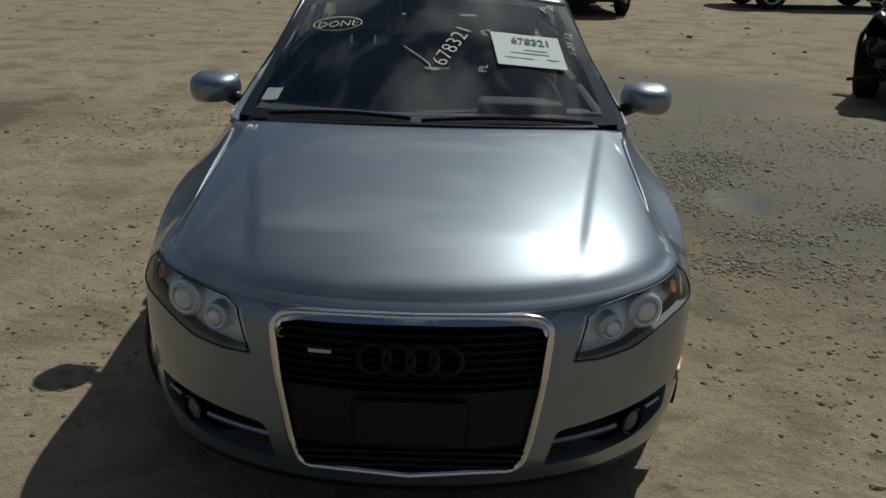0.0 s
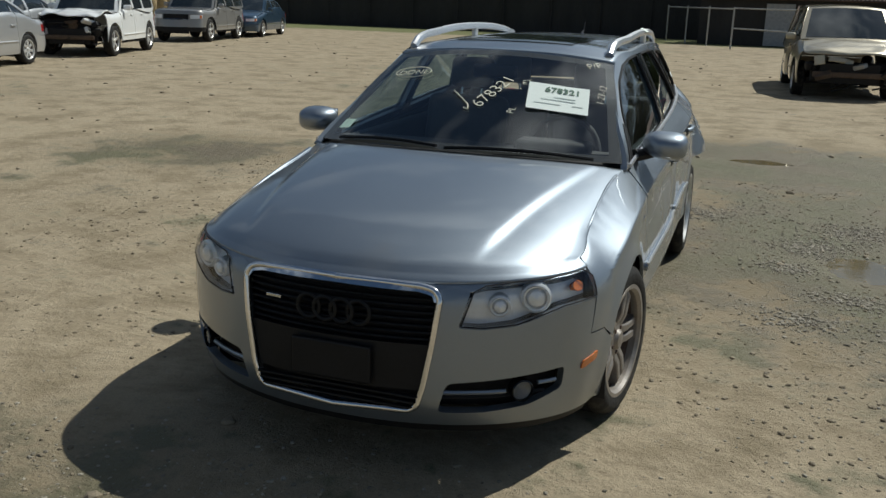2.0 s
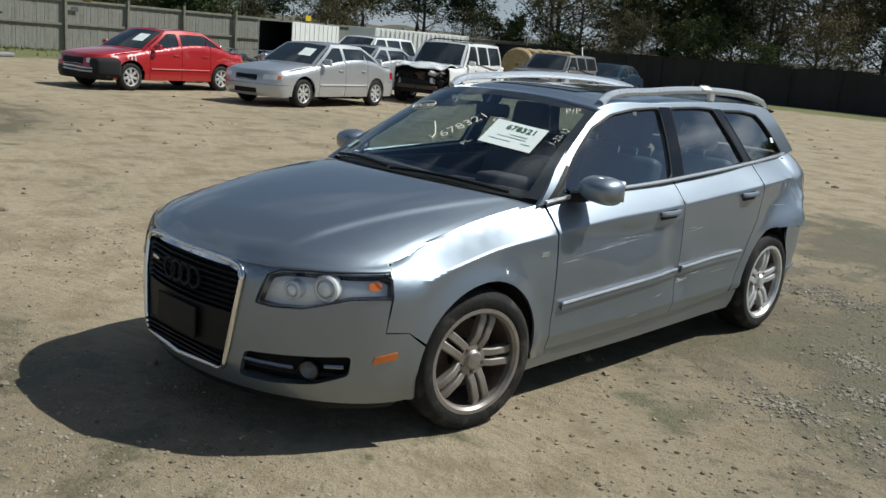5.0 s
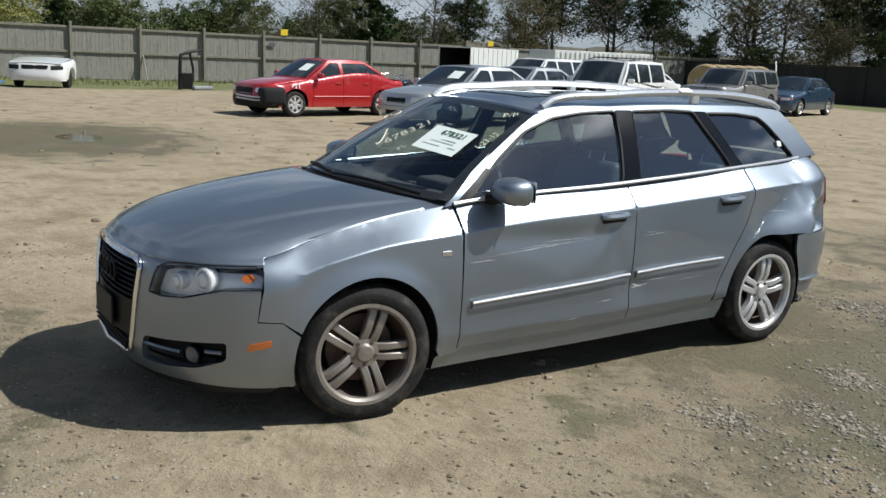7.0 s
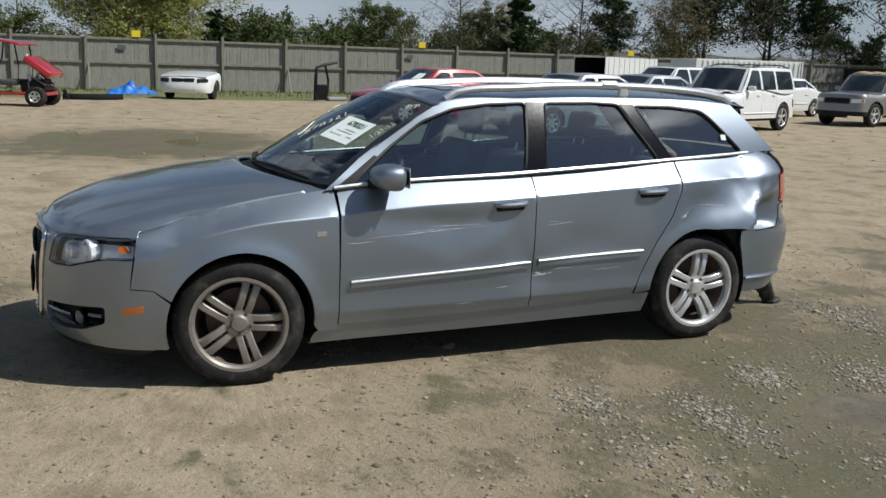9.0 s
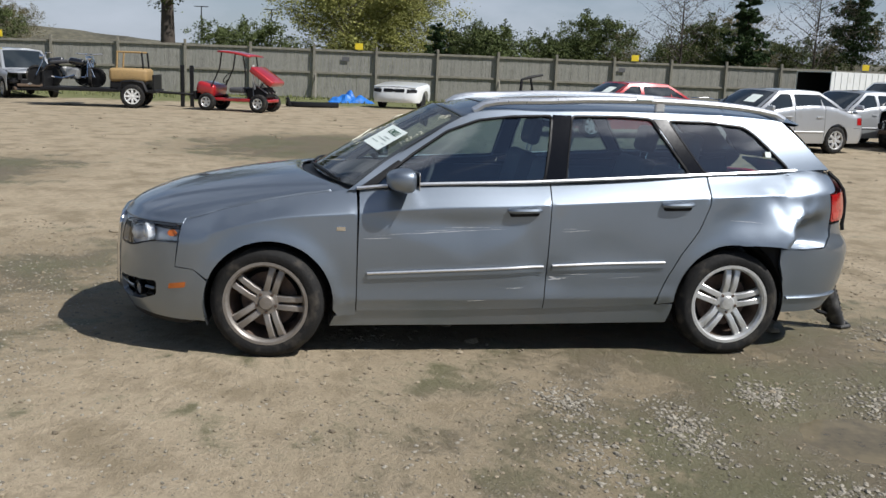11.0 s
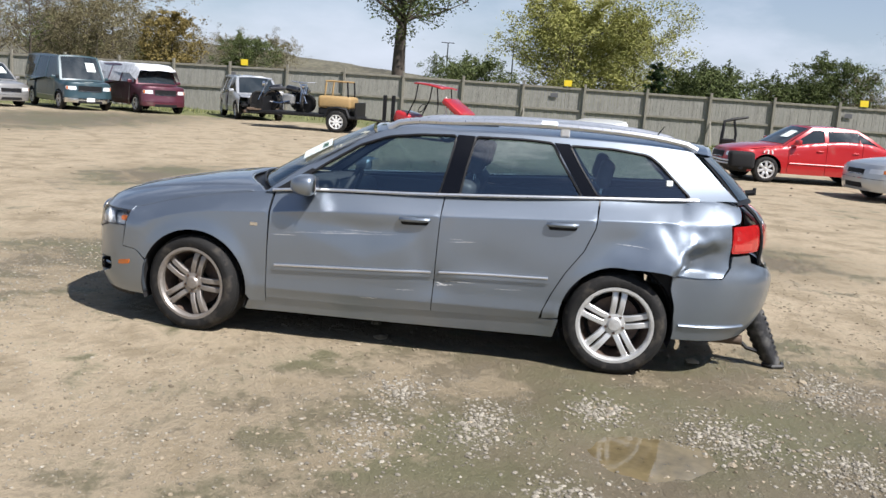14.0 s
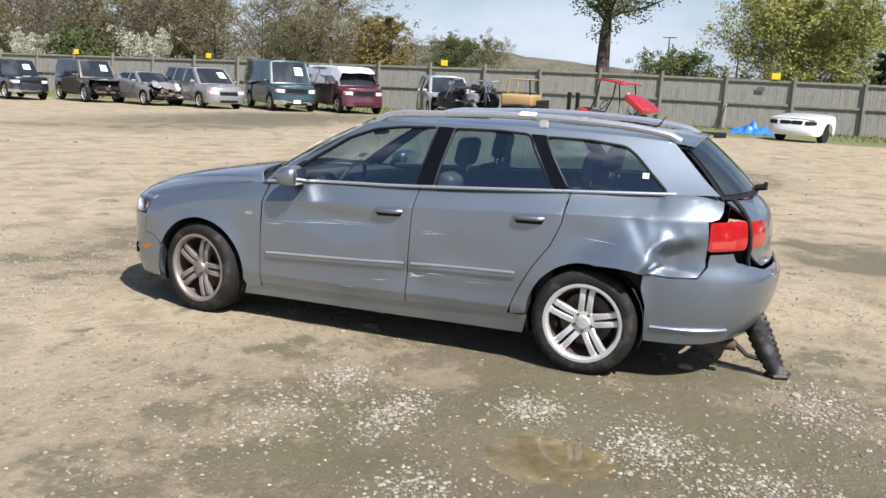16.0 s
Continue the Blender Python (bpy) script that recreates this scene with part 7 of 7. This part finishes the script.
MINIVAN = dict(roof=1.70, belt=(1.02, 1.04), hood=(0.86, 1.0), lean=0.14, wr=0.33, low=0.26, lf=0.95, lr=0.95, wb=2.85, hw=0.94, yb=0.12, yh=0.88, yr=3.35, yg=3.62, doors=(0.50, 1.45, 2.45), grille=(0.40, 0.56, 0.72), lamp=(0.45, 0.84, 0.60, 0.75), category="van")

red_car = vehicle("sedan", "red four-door sedan with torn front corner", M_RED, (-16.5, 7.2), (0.20, -0.98), wb=2.74, bumper=M_TRIM, wheels="cover", sheet_on=True, dents=((-0.55, 0.6, 0.18, 0.15, 0.10), (-0.3, 0.75, 0.12, 0.1, 0.05)), **SEDAN)
torn_corner(red_car, 0.92, 0.89)
vehicle("sedan", "silver four-door sedan with a paper on the windscreen", M_SILVER, (-13.05, 9.45), (0.23, -0.97), wheels="cover", sheet_on=True, grille=(0.30, 0.54, 0.66), **SEDAN)
vehicle("sedan", "pale silver sedan parked behind another car", M_SILVER, (-15.6, 13.2), (0.25, -0.97), **SEDAN)
vehicle("minivan", "white minivan among parked cars", M_WHITEP, (-22.6, 19.4), (0.25, -0.97), **MINIVAN)
vehicle("suv", "white off-road car with smashed front and roof rack", M_WHITEP, (-14.0, 15.25), (0.34, -0.94), bare=True, crumple=0.11, rails=True, **SUV)
vehicle("sedan", "white sedan parked in the back row", M_WHITEP, (-21.0, 22.8), (0.2, -0.98), **SEDAN)
vehicle("suv", "dusty grey off-road car with black grille", M_GREYP, (-16.2, 22.7), (0.22, -0.97), rails=False, bumper=M_TRIM, **{**SUV, "roof": 1.64})
vehicle("sedan", "dark blue sedan near the dark fence", M_NAVY, (-16.9, 27.2), (0.25, -0.97), **SEDAN)
vehicle("suv", "champagne people carrier with its front end torn off", M_TANP, (3.45, 15.75), (0.06, -1.0), bare=True, crumple=0.05, **{**MINIVAN, "hood": (0.82, 1.07)})
vehicle("sedan", "wrecked black sedan with its nose torn open", M_BLACKP, (5.83, 5.97), (-0.55, -0.83), bare=True, crumple=0.16, plate=True, **SEDAN)
vehicle("suv", "dark blue off-road car with a buckled bonnet", M_NAVY, (7.1, 17.9), (-1.0, -0.12), crumple=0.14, bumper=M_TRIM, **SUV)
# the row along the board fence, facing the yard
vehicle("van", "wrecked silver van with torn front end", M_SILVER, (-29.4, -9.0), (0.85, 0.52), bare=True, crumple=0.05, squash=0.05, **MINIVAN)
vehicle("van", "plum van wrapped in clear plastic", M_PLUM, (-30.0, -13.5), (0.66, 0.75), wrap=M_WRAP, squash=0.08, **{**VAN, "roof": 1.92})
vehicle("van", "dark teal high-roof conversion van", M_TEAL, (-28.7, -16.0), (0.66, 0.75), plate=True, stripe=M_GREYP, sheet_on=True, bumper=M_CHROME, **{**VAN, "roof": 2.12})
vehicle("minivan", "silver-grey minivan with broken headlamp", M_GREYP, (-27.7, -19.1), (0.46, 0.89), sheet_on=True, **MINIVAN)
vehicle("sedan", "grey sedan with its bonnet folded up", M_GREYP, (-27.4, -21.9), (0.40, 0.92), bare=True, crumple=0.30, **SEDAN)
vehicle("suv", "dark brown off-road car with torn front", M_BROWNP, (-27.3, -25.0), (0.42, 0.91), bare=True, sheet_on=True, **{**SUV, "roof": 1.85})
vehicle("suv", "black off-road car with chrome bumper", M_BLACKP, (-26.0, -28.2), (0.42, 0.91), bumper=M_CHROME, sheet_on=True, **SUV)

# ---- other things in the yard ----
# white front end cut from a car
clip = thing("car_front_section", "white front end cut off a car, standing on the verge", "car part", (-29.6, 3.7, ground_z(-29.6, 3.7)), 66)
cs = Shape(width=[(-0.5, 0.93), (0, 0.97), (0.6, 0.97), (1.0, 0.96)], nose=[(0.15, -0.9), (0.3, -1.0), (0.5, -1.0), (0.75, -0.93)], tail=[(0.2, 1.2), (1, 1.2)], seam=[(-1, 0.80), (-0.5, 0.86), (0.7, 0.97)],
           inset=[(-1, 0.05), (0, 0.11), (0.7, 0.11)], roll=[(-1, 0.08), (0, 0.14), (0.7, 0.14)], belt_x=[(0, 0.8), (1, 0.8)], roof_z=[(0, 1.4), (1, 1.4)], roof_x=[(0, 0.6), (1, 0.6)], flank=[(0.15, 0.95), (0.5, 1), (1, 0.97)], yf=-0.5, yr=1.0, power=2.8)
top = [(y, cs.zs(y) - 0.004) for y in np.linspace(0.55, -0.5, 9)]
for mir in (False, True):
    v, f = sheet(cs.sy([(-0.5, 0.26)] + [p for p in arc(0, 0.33, 0.37, 192, -12, 16) if p[1] > 0.26] + [(0.55, 0.26)] + top), lambda a, b, d: cs.P(a, b, d), 0.08, (), 0.02, mirror=mir)
    make("wing", v, f, M_WHITEP, clip)
nz_ = [(-cs.arc + cs.arc * k / 8, cs.zs(cs.raw(-cs.arc + cs.arc * k / 8, 0.8).y) - 0.004) for k in range(9)]
v, f = sheet([(-cs.arc, 0.24), (0, 0.24)] + nz_[::-1], lambda a, b, d: cs.P(a, b, d), 0.08, (), 0.02, both=True)
make("bumper", v, f, M_WHITEP, clip)
v, f = sheet(rounded([(cs.tx(0, 0.62), 0.62), (cs.tx(0.40, 0.62), 0.62), (cs.tx(0.42, 0.75), 0.75), (cs.tx(0, 0.75), 0.75)], 0.03, 3), lambda a, b, d: cs.P(a, b, d - 0.008), 0.06, (), 0.01, both=True)
make("grille", v, f, M_TRIM, clip)
for mir in (False, True):
    # black sheet on the panel paints the dark of the empty headlamp hole
    v, f = sheet([(cs.tx(0.5, 0.60), 0.60), (cs.tx(0.85, 0.62), 0.62), (cs.tx(0.85, 0.74), 0.74), (cs.tx(0.5, 0.74), 0.74)], lambda a, b, d: cs.P(a, b, d - 0.006), 0.08, (), 0.01, mirror=mir)
    make("headlamp_hole_shade", v, f, M_SOFT, clip)
    part("axle_stub", lathe_bm([(0.0005, -0.1), (0.30, -0.1), (0.30, 0.1), (0.0005, 0.1)], 20, False, m=pose(0.78 if mir else -0.78, 0, 0.30)), M_SOFT, clip)
v, f = patch(lambda u, w: Vector(((2 * u - 1) * 0.84, -0.86 + 1.4 * w - 0.05 * (1 - (2 * u - 1)**2), 0.80 + 0.17 * w**0.8 + 0.03 * (1 - (2 * u - 1)**2))), 14, 8)
make("bonnet", v, f, M_WHITEP, clip)
part("bulkhead", box_bm((1.5, 0.1, 0.6), (0, 0.5, 0.55), 0.03), M_SOFT, clip)

# crumpled blue tarpaulin
tarp = thing("tarpaulin", "crumpled bright blue tarpaulin on the grass", "tarpaulin", (-33.0, 1.9, 0))
v, f = patch(lambda u, w: Vector(((u - 0.5) * 1.2, (w - 0.5) * 1.9, max(0.01, (0.42 * math.sin(math.pi * u)**0.6 * math.sin(math.pi * w)**0.6) * (0.7 + 0.9 * noise.noise((u * 4, w * 6, 3)))))), 20, 30)
make("sheet", v, f, material("blue_tarpaulin", (0.03, 0.17, 0.55), 0.4, vary=0.2, scale=5), tarp, smooth=False)
# black bumper lying on the ground
bmp = thing("loose_bumper", "black car bumper lying on the dirt", "car part", (-27.6, 0.3, 0), 3)
bm = bmesh.new()
rows = []
for k in range(17):
    t = k / 16 * 2 - 1
    rows.append([bm.verts.new((-0.25 * abs(t)**3 + dx, t * 0.95, z)) for dx, z in ((0, 0.01), (0.06, 0.06), (0.05, 0.16), (-0.05, 0.20), (-0.12, 0.15))])
for a, b in zip(rows, rows[1:]):
    for j in range(4):
        bm.faces.new((a[j], a[j + 1], b[j + 1], b[j]))
part("cover", bm, M_TRIM, bmp, smooth=True)
part("bracket", box_bm((0.2, 0.12, 0.34), (-0.05, -0.85, 0.18), 0.03, (20, 0, 0)), M_TRIM, bmp)
# black tailgate frame standing by the fence
gate_ = thing("salvaged_tailgate", "black car tailgate standing propped on the verge", "car part", (-29.2, 8.7, 0), 95)
bm = tube_bm([(-0.45, 0, 0.02), (-0.42, 0.05, 0.7), (-0.36, 0.12, 1.25), (0.0, 0.16, 1.36), (0.55, 0.3, 1.46)], [0.07, 0.07, 0.06, 0.06, 0.04], 8)
part("frame_rail", bm, M_TRIM, gate_, smooth=True)
part("panel", box_bm((0.5, 0.08, 0.6), (-0.2, 0.0, 0.33), 0.04, (8, 0, 0), 3), M_TRIM, gate_)
part("frame_rail", tube_bm([(0.05, 0, 0.3), (0.1, 0.1, 0.8), (0.0, 0.15, 1.33)], 0.05, 8), M_TRIM, gate_, smooth=True)
part("skirt", box_bm((0.8, 0.3, 0.14), (0.4, 0.05, 0.08), 0.05, (0, 0, 8), 3), material("grey_primer", (0.25, 0.26, 0.27), 0.5), gate_)

# red utility cart
cart = thing("utility_cart", "red open utility cart with canopy and tipped cargo bed", "utility cart", (-24.2, -2.8, 0), -20)
# local: forward is -y
for x in (0.52, -0.52):
    wheel("wheel", 0.27, 0.15, 0.22, cart, (x, 0, 0.27), 0, 5, M_ALLOY, False, 0, 1 if x > 0 else -1)
    wheel("wheel", 0.28, 0.15, 0.24, cart, (x, 1.72, 0.28), 0, 5, M_ALLOY, False, 0, 1 if x > 0 else -1)
part("chassis", box_bm((0.9, 2.3, 0.10), (0, 0.85, 0.36), 0.03), M_RED, cart)
part("bonnet", box_bm((1.05, 0.62, 0.40), (0, -0.08, 0.66), 0.13, (-14, 0, 0), 4), M_RED, cart, smooth=True)
part("front_guard", box_bm((1.0, 0.12, 0.28), (0, -0.42, 0.45), 0.05), M_TRIM, cart)
part("seat", box_bm((1.0, 0.45, 0.16), (0, 0.95, 0.66), 0.05, (0, 0, 0), 3), M_LEATHER, cart, smooth=True)
part("engine", box_bm((0.6, 0.7, 0.35), (0, 1.55, 0.58), 0.06, (5, 0, 0), 2), M_TRIM, cart)
for k in range(7):
    a = k * 0.9
    part("frame_pipe", tube_bm([(-0.4 + 0.13 * k, 1.2 + 0.05 * k, 0.45), (-0.3 + 0.1 * k, 1.5 + 0.1 * math.sin(a), 0.85 + 0.1 * math.cos(a)), (-0.35 + 0.12 * k, 1.95, 0.6)], 0.022, 5), M_TRIM if k % 2 else M_GALV, cart)
for x in (0.5, -0.5):
    part("canopy_post", tube_bm([(x, 0.15, 0.75), (x, 0.42, 1.3), (x, 0.5, 1.82)], 0.022, 6), M_TRIM, cart)
    part("canopy_post", tube_bm([(x, 1.25, 0.6), (x, 1.28, 1.2), (x, 1.2, 1.75)], 0.022, 6), M_TRIM, cart)
v, f = patch(lambda u, w: Vector(((u - 0.5) * 1.15, 0.38 + 1.05 * w, 1.84 + 0.03 * math.sin(math.pi * u) - 0.13 * w**2)), 8, 8)
cn = make("canopy", v, f, M_RED, cart, "red canopy")
cn.modifiers.new("thickness", "SOLIDIFY").thickness = 0.05
part("cargo_bed", box_bm((1.05, 0.85, 0.20), (0, 1.78, 1.10), 0.06, (-34, 0, 0), 3), M_RED, cart, "tipped red cargo bed", True)
part("cargo_prop", tube_bm([(0.3, 1.5, 0.7), (0.3, 1.45, 1.45)], 0.03, 6), M_WHITE, cart)
sw = new("steering_wheel", None)
sw.parent = cart
sw.matrix_basis = pose(0.25, 0.55, 1.02, 0, 0, 90) @ pose(0, 0, 0, 0, 35, 0)
part("wheel_rim", lathe_bm([(0.17 + 0.015 * math.cos(a), 0.015 * math.sin(a)) for a in (k * math.pi / 4 for k in range(8))], 24), M_TRIM, sw, smooth=True)

# low trailer with wheel, load of motorcycles and a tan cart body
trailer = thing("flat_trailer", "low black trailer with white spoked wheel", "trailer", (-24.4, -5.2, 0), 0)
wheel("wheel", 0.36, 0.23, 0.2, trailer, (0.75, 0.0, 0.36), 0, 8, M_WHITE, False, 0, 1)
wheel("wheel", 0.36, 0.23, 0.2, trailer, (-0.75, 0.0, 0.36), 0, 8, M_WHITE, False, 0, -1)
part("deck", box_bm((1.5, 3.4, 0.10), (0, -1.0, 0.52), 0.02), M_TRIM, trailer)
part("mudguard", tube_bm([(0.75, -0.42, 0.5), (0.75, -0.3, 0.78), (0.75, 0, 0.82), (0.75, 0.3, 0.78), (0.75, 0.42, 0.5)], 0.06, 6), M_TRIM, trailer, smooth=True)
part("drawbar", tube_bm([(0.0, 0.6, 0.5), (0.0, 2.3, 0.42)], 0.045, 6), M_TRIM, trailer)
for y in (0.62, -2.6):
    part("headboard", box_bm((1.5, 0.05, 0.5), (0, y, 0.78), 0.01), M_TRIM, trailer)
tan = thing("golf_cart_body", "burnt tan cart body on the trailer", "utility cart", (-24.4, -5.35, 0.57), 0)
M_TAN = material("faded_tan_panel", (0.36, 0.24, 0.10), 0.6, vary=0.2, dirt=(0.08, 0.06, 0.04), dirt_amount=0.4)
part("body", box_bm((1.2, 1.15, 0.42), (0, 0, 0.42), 0.10, (0, 0, 0), 3), M_TAN, tan, smooth=True)
part("base", box_bm((1.1, 1.1, 0.24), (0, 0, 0.12), 0.03), M_TRIM, tan)
for x, y in ((0.5, 0.45), (-0.5, 0.45), (0.5, -0.35), (-0.5, -0.35)):
    part("post", tube_bm([(x, y, 0.6), (x, y * 0.9, 1.12)], 0.03, 6), M_TAN if y < 0 else M_TRIM, tan)
part("windscreen_bar", tube_bm([(0.5, 0.4, 1.12), (0.5, -0.32, 1.12), (-0.5, -0.32, 1.12), (-0.5, 0.4, 1.12)], 0.035, 6), M_TAN, tan)


def motorcycle(x, y, z, turn, seed, tank=M_BLACKP, label="black motorcycle with chrome parts"):
    """Frame, tank, seat, engine, fork, bars and two wheels."""
    rng = random.Random(seed)
    mc = thing("motorcycle", label, "motorcycle", (x, y, z), turn, "motorcycles")
    for yy in (-0.7, 0.7):
        part("wheel", lathe_bm([(0.26, 0.05), (0.31, 0.04), (0.31, -0.04), (0.26, -0.05)], 22, m=pose(0, yy, 0.31)), M_RUBBER, mc, smooth=True)
        part("spokes", lathe_bm([(0.0005, 0.02), (0.26, 0.006), (0.26, -0.006), (0.0005, -0.02)], 14, False, m=pose(0, yy, 0.31)), M_TRIM, mc)
    part("engine", box_bm((0.26, 0.42, 0.34), (0, 0.02, 0.42), 0.06, (8, 0, 0), 2), M_GALV, mc)
    part("tank", box_bm((0.26, 0.5, 0.22), (0, -0.12, 0.76), 0.09, (8, 0, 0), 3), tank, mc, smooth=True)
    part("seat", box_bm((0.26, 0.6, 0.11), (0, 0.42, 0.74), 0.04, (-6, 0, 0), 3), M_LEATHER, mc, smooth=True)
    for sx in (0.08, -0.08):
        part("fork", tube_bm([(sx, -0.7, 0.31), (sx, -0.42, 0.95)], 0.022, 6), M_CHROME, mc)
        part("exhaust", tube_bm([(sx * 1.8, -0.1, 0.35), (sx * 1.9, 0.3, 0.25), (sx * 1.9, 0.9, 0.30)], 0.035, 6), M_CHROME, mc)
    part("handlebar", tube_bm([(-0.36, -0.25, 1.02), (-0.1, -0.42, 1.0), (0.1, -0.42, 1.0), (0.36, -0.25, 1.02)], 0.016, 6), M_CHROME, mc)
    part("headlamp", lathe_bm([(0.0005, 0.05), (0.08, 0.04), (0.08, -0.05), (0.0005, -0.08)], 14, False, m=pose(0, -0.55, 0.88, 0, 0, -90)), M_CHROME, mc, smooth=True)
    part("mudguard", tube_bm([(0, 0.4, 0.55), (0, 0.62, 0.67), (0, 0.85, 0.6), (0, 1.02, 0.42)], 0.06, 6), M_BLACKP, mc, smooth=True)
    return mc


motorcycle(-24.5, -7.1, 0.57, 168, 1)
motorcycle(-24.9, -7.6, 0.57, 15, 2)
motorcycle(-25.0, -6.7, 0.57, 100, 3)
motorcycle(-19.6, 12.2, 0, 30, 4)
motorcycle(-20.2, 13.3, 0, 70, 5)
motorcycle(-20.0, 11.6, 0, 20, 6)
motorcycle(-20.94, 11.9, 0, 60, 7, paint("blue_paint", (0.02, 0.12, 0.50), 0.0, 0.3), "bright blue motorcycle behind the parked cars")
for k, y in enumerate((-3.95, -3.65)):
    pl = thing("gate_post", "short dark upright post by the cart", "post", (-25.5, y, 0), 0, "posts by the cart")
    part("shaft", box_bm((0.14, 0.12, 1.35), (0, 0, 0.67), 0.01), M_TRIM, pl)

# white box trailer with its rear doors open, white ribbed container behind it
bt = thing("box_trailer", "white ribbed box trailer, open dark rear", "trailer", (-31.8, 21.9, 0), 23)
W, H, L = 1.75, 2.05, 4.4
for nm, size, at in (("side_wall", (0.04, L, H - 0.35), (W / 2, L / 2, 0.35 + (H - 0.35) / 2)), ("side_wall", (0.04, L, H - 0.35), (-W / 2, L / 2, 0.35 + (H - 0.35) / 2)), ("roof_panel", (W + 0.04, L, 0.04), (0, L / 2, H)), ("front_wall", (W, 0.04, H - 0.35), (0, L, 0.35 + (H - 0.35) / 2)), ("trailer_floor", (W, L, 0.06), (0, L / 2, 0.35))):
    part(nm, box_bm(size, at, 0.004), M_WHITEP, bt)
# black sheets on the inner faces stand for the shade inside the trailer
part("inside_shade", box_bm((W - 0.06, L - 0.2, 0.01), (0, L / 2, 0.40)), M_SOFT, bt)
for sx in (1, -1):
    part("inside_shade", box_bm((0.01, L - 0.1, H - 0.42), (sx * (W / 2 - 0.03), L / 2 - 0.02, 0.38 + (H - 0.4) / 2)), M_SOFT, bt)
part("inside_shade", box_bm((W - 0.08, 0.01, H - 0.42), (0, L - 0.1, 0.38 + (H - 0.4) / 2)), M_SOFT, bt)
part("inside_shade", box_bm((W - 0.08, L - 0.1, 0.01), (0, L / 2, H - 0.03)), M_SOFT, bt)
for k in range(10):
    part("rib", box_bm((0.025, 0.03, H - 0.38), (W / 2 + 0.03, 0.25 + k * 0.43, 0.36 + (H - 0.35) / 2), 0.004), M_WHITEP, bt)
for sx in (1, -1):
    wheel("wheel", 0.33, 0.2, 0.2, bt, (sx * (W / 2 - 0.1), L * 0.6, 0.33), 0, 5, M_ALLOY, False, 0, sx)
ct = thing("shipping_container", "white ribbed steel container behind the parked cars", "container", (-32.2, 28.2, 0), -6)
part("body", box_bm((2.4, 6.2, 2.15), (-1.2, 3.1, 1.10), 0.02), M_WHITEP, ct)
for k in range(21):
    part("rib", box_bm((0.05, 0.10, 2.0), (0.02, 0.15 + k * 0.295, 1.1), 0.01), M_WHITEP, ct)
for y in (0.03, 6.17):
    part("corner_post", box_bm((0.09, 0.09, 2.17), (0.03, y, 1.1), 0.01), M_WHITEP, ct)
# round bales and a leaning pole by the dark fence
M_HAY = material("weathered_straw", (0.34, 0.26, 0.14), 0.95, vary=0.3, scale=5, fine=40, bump=0.4)
for k in range(6):
    bl = thing("round_bale", "weathered tan round bale in a row", "bale", (-29.6 + 0.15 * k, 36.6 + 1.15 * k * 0.55, 0), -62 + 4 * k, "round bales")
    part("roll", lathe_bm([(0.05, 0.62), (0.80, 0.60), (0.89, 0.5), (0.91, 0.2), (0.90, -0.2), (0.88, -0.5), (0.80, -0.6), (0.05, -0.62)], 28, m=pose(0, 0, 0.91)), M_HAY, bl, smooth=True)
pole = thing("leaning_pole", "white pole leaning up beside the dark fence", "pole", (-27.2, 39.0, 0))
part("shaft", tube_bm([(0.8, -0.6, 0), (-0.9, 1.2, 2.1)], [0.05, 0.03], 8), M_WHITE, pole, smooth=True)
for k in range(2):
    lp = thing("lamp_post", "far slender street lamp behind the hills' edge", "street lamp", (-120, -14 + 9 * k + 0.0, 0), 0, "far street lamps")
    part("mast", tube_bm([(0, 0, 0), (0, 0, 8.2)], [0.12, 0.07], 8), M_TRIM, lp)
    part("arm", tube_bm([(0, -0.9, 8.2), (0, 0.9, 8.2)], 0.06, 6), M_TRIM, lp)

# rough grass on the verge under the board fence
rngg = np.random.default_rng(8)
M_GRASS = stone_material("grass_blades", (0.06, 0.09, 0.02), (0.2, 0.2, 0.075))
gv, gf = [], []
for _ in range(9000):
    x, y = -36.8 + 5.6 * rngg.random()**1.7, rngg.uniform(-40, 34)
    if noise.noise((x * 0.35, y * 0.35, 5)) < -0.12:
        continue
    z = ground_z(x, y)
    h, a, l_ = rngg.uniform(0.05, 0.2), rngg.uniform(0, 6.3), rngg.uniform(-0.08, 0.08)
    k = len(gv)
    w_ = 0.02
    gv += [(x - w_ * math.cos(a), y - w_ * math.sin(a), z), (x + w_ * math.cos(a), y + w_ * math.sin(a), z), (x + l_, y + l_ * 0.7, z + h)]
    gf.append((k, k + 1, k + 2))
gr = make("verge_grass", gv, gf, M_GRASS, smooth=False)
tagged(gr, "rough tufts of spring grass along the fence", "grass", kind="stuff")
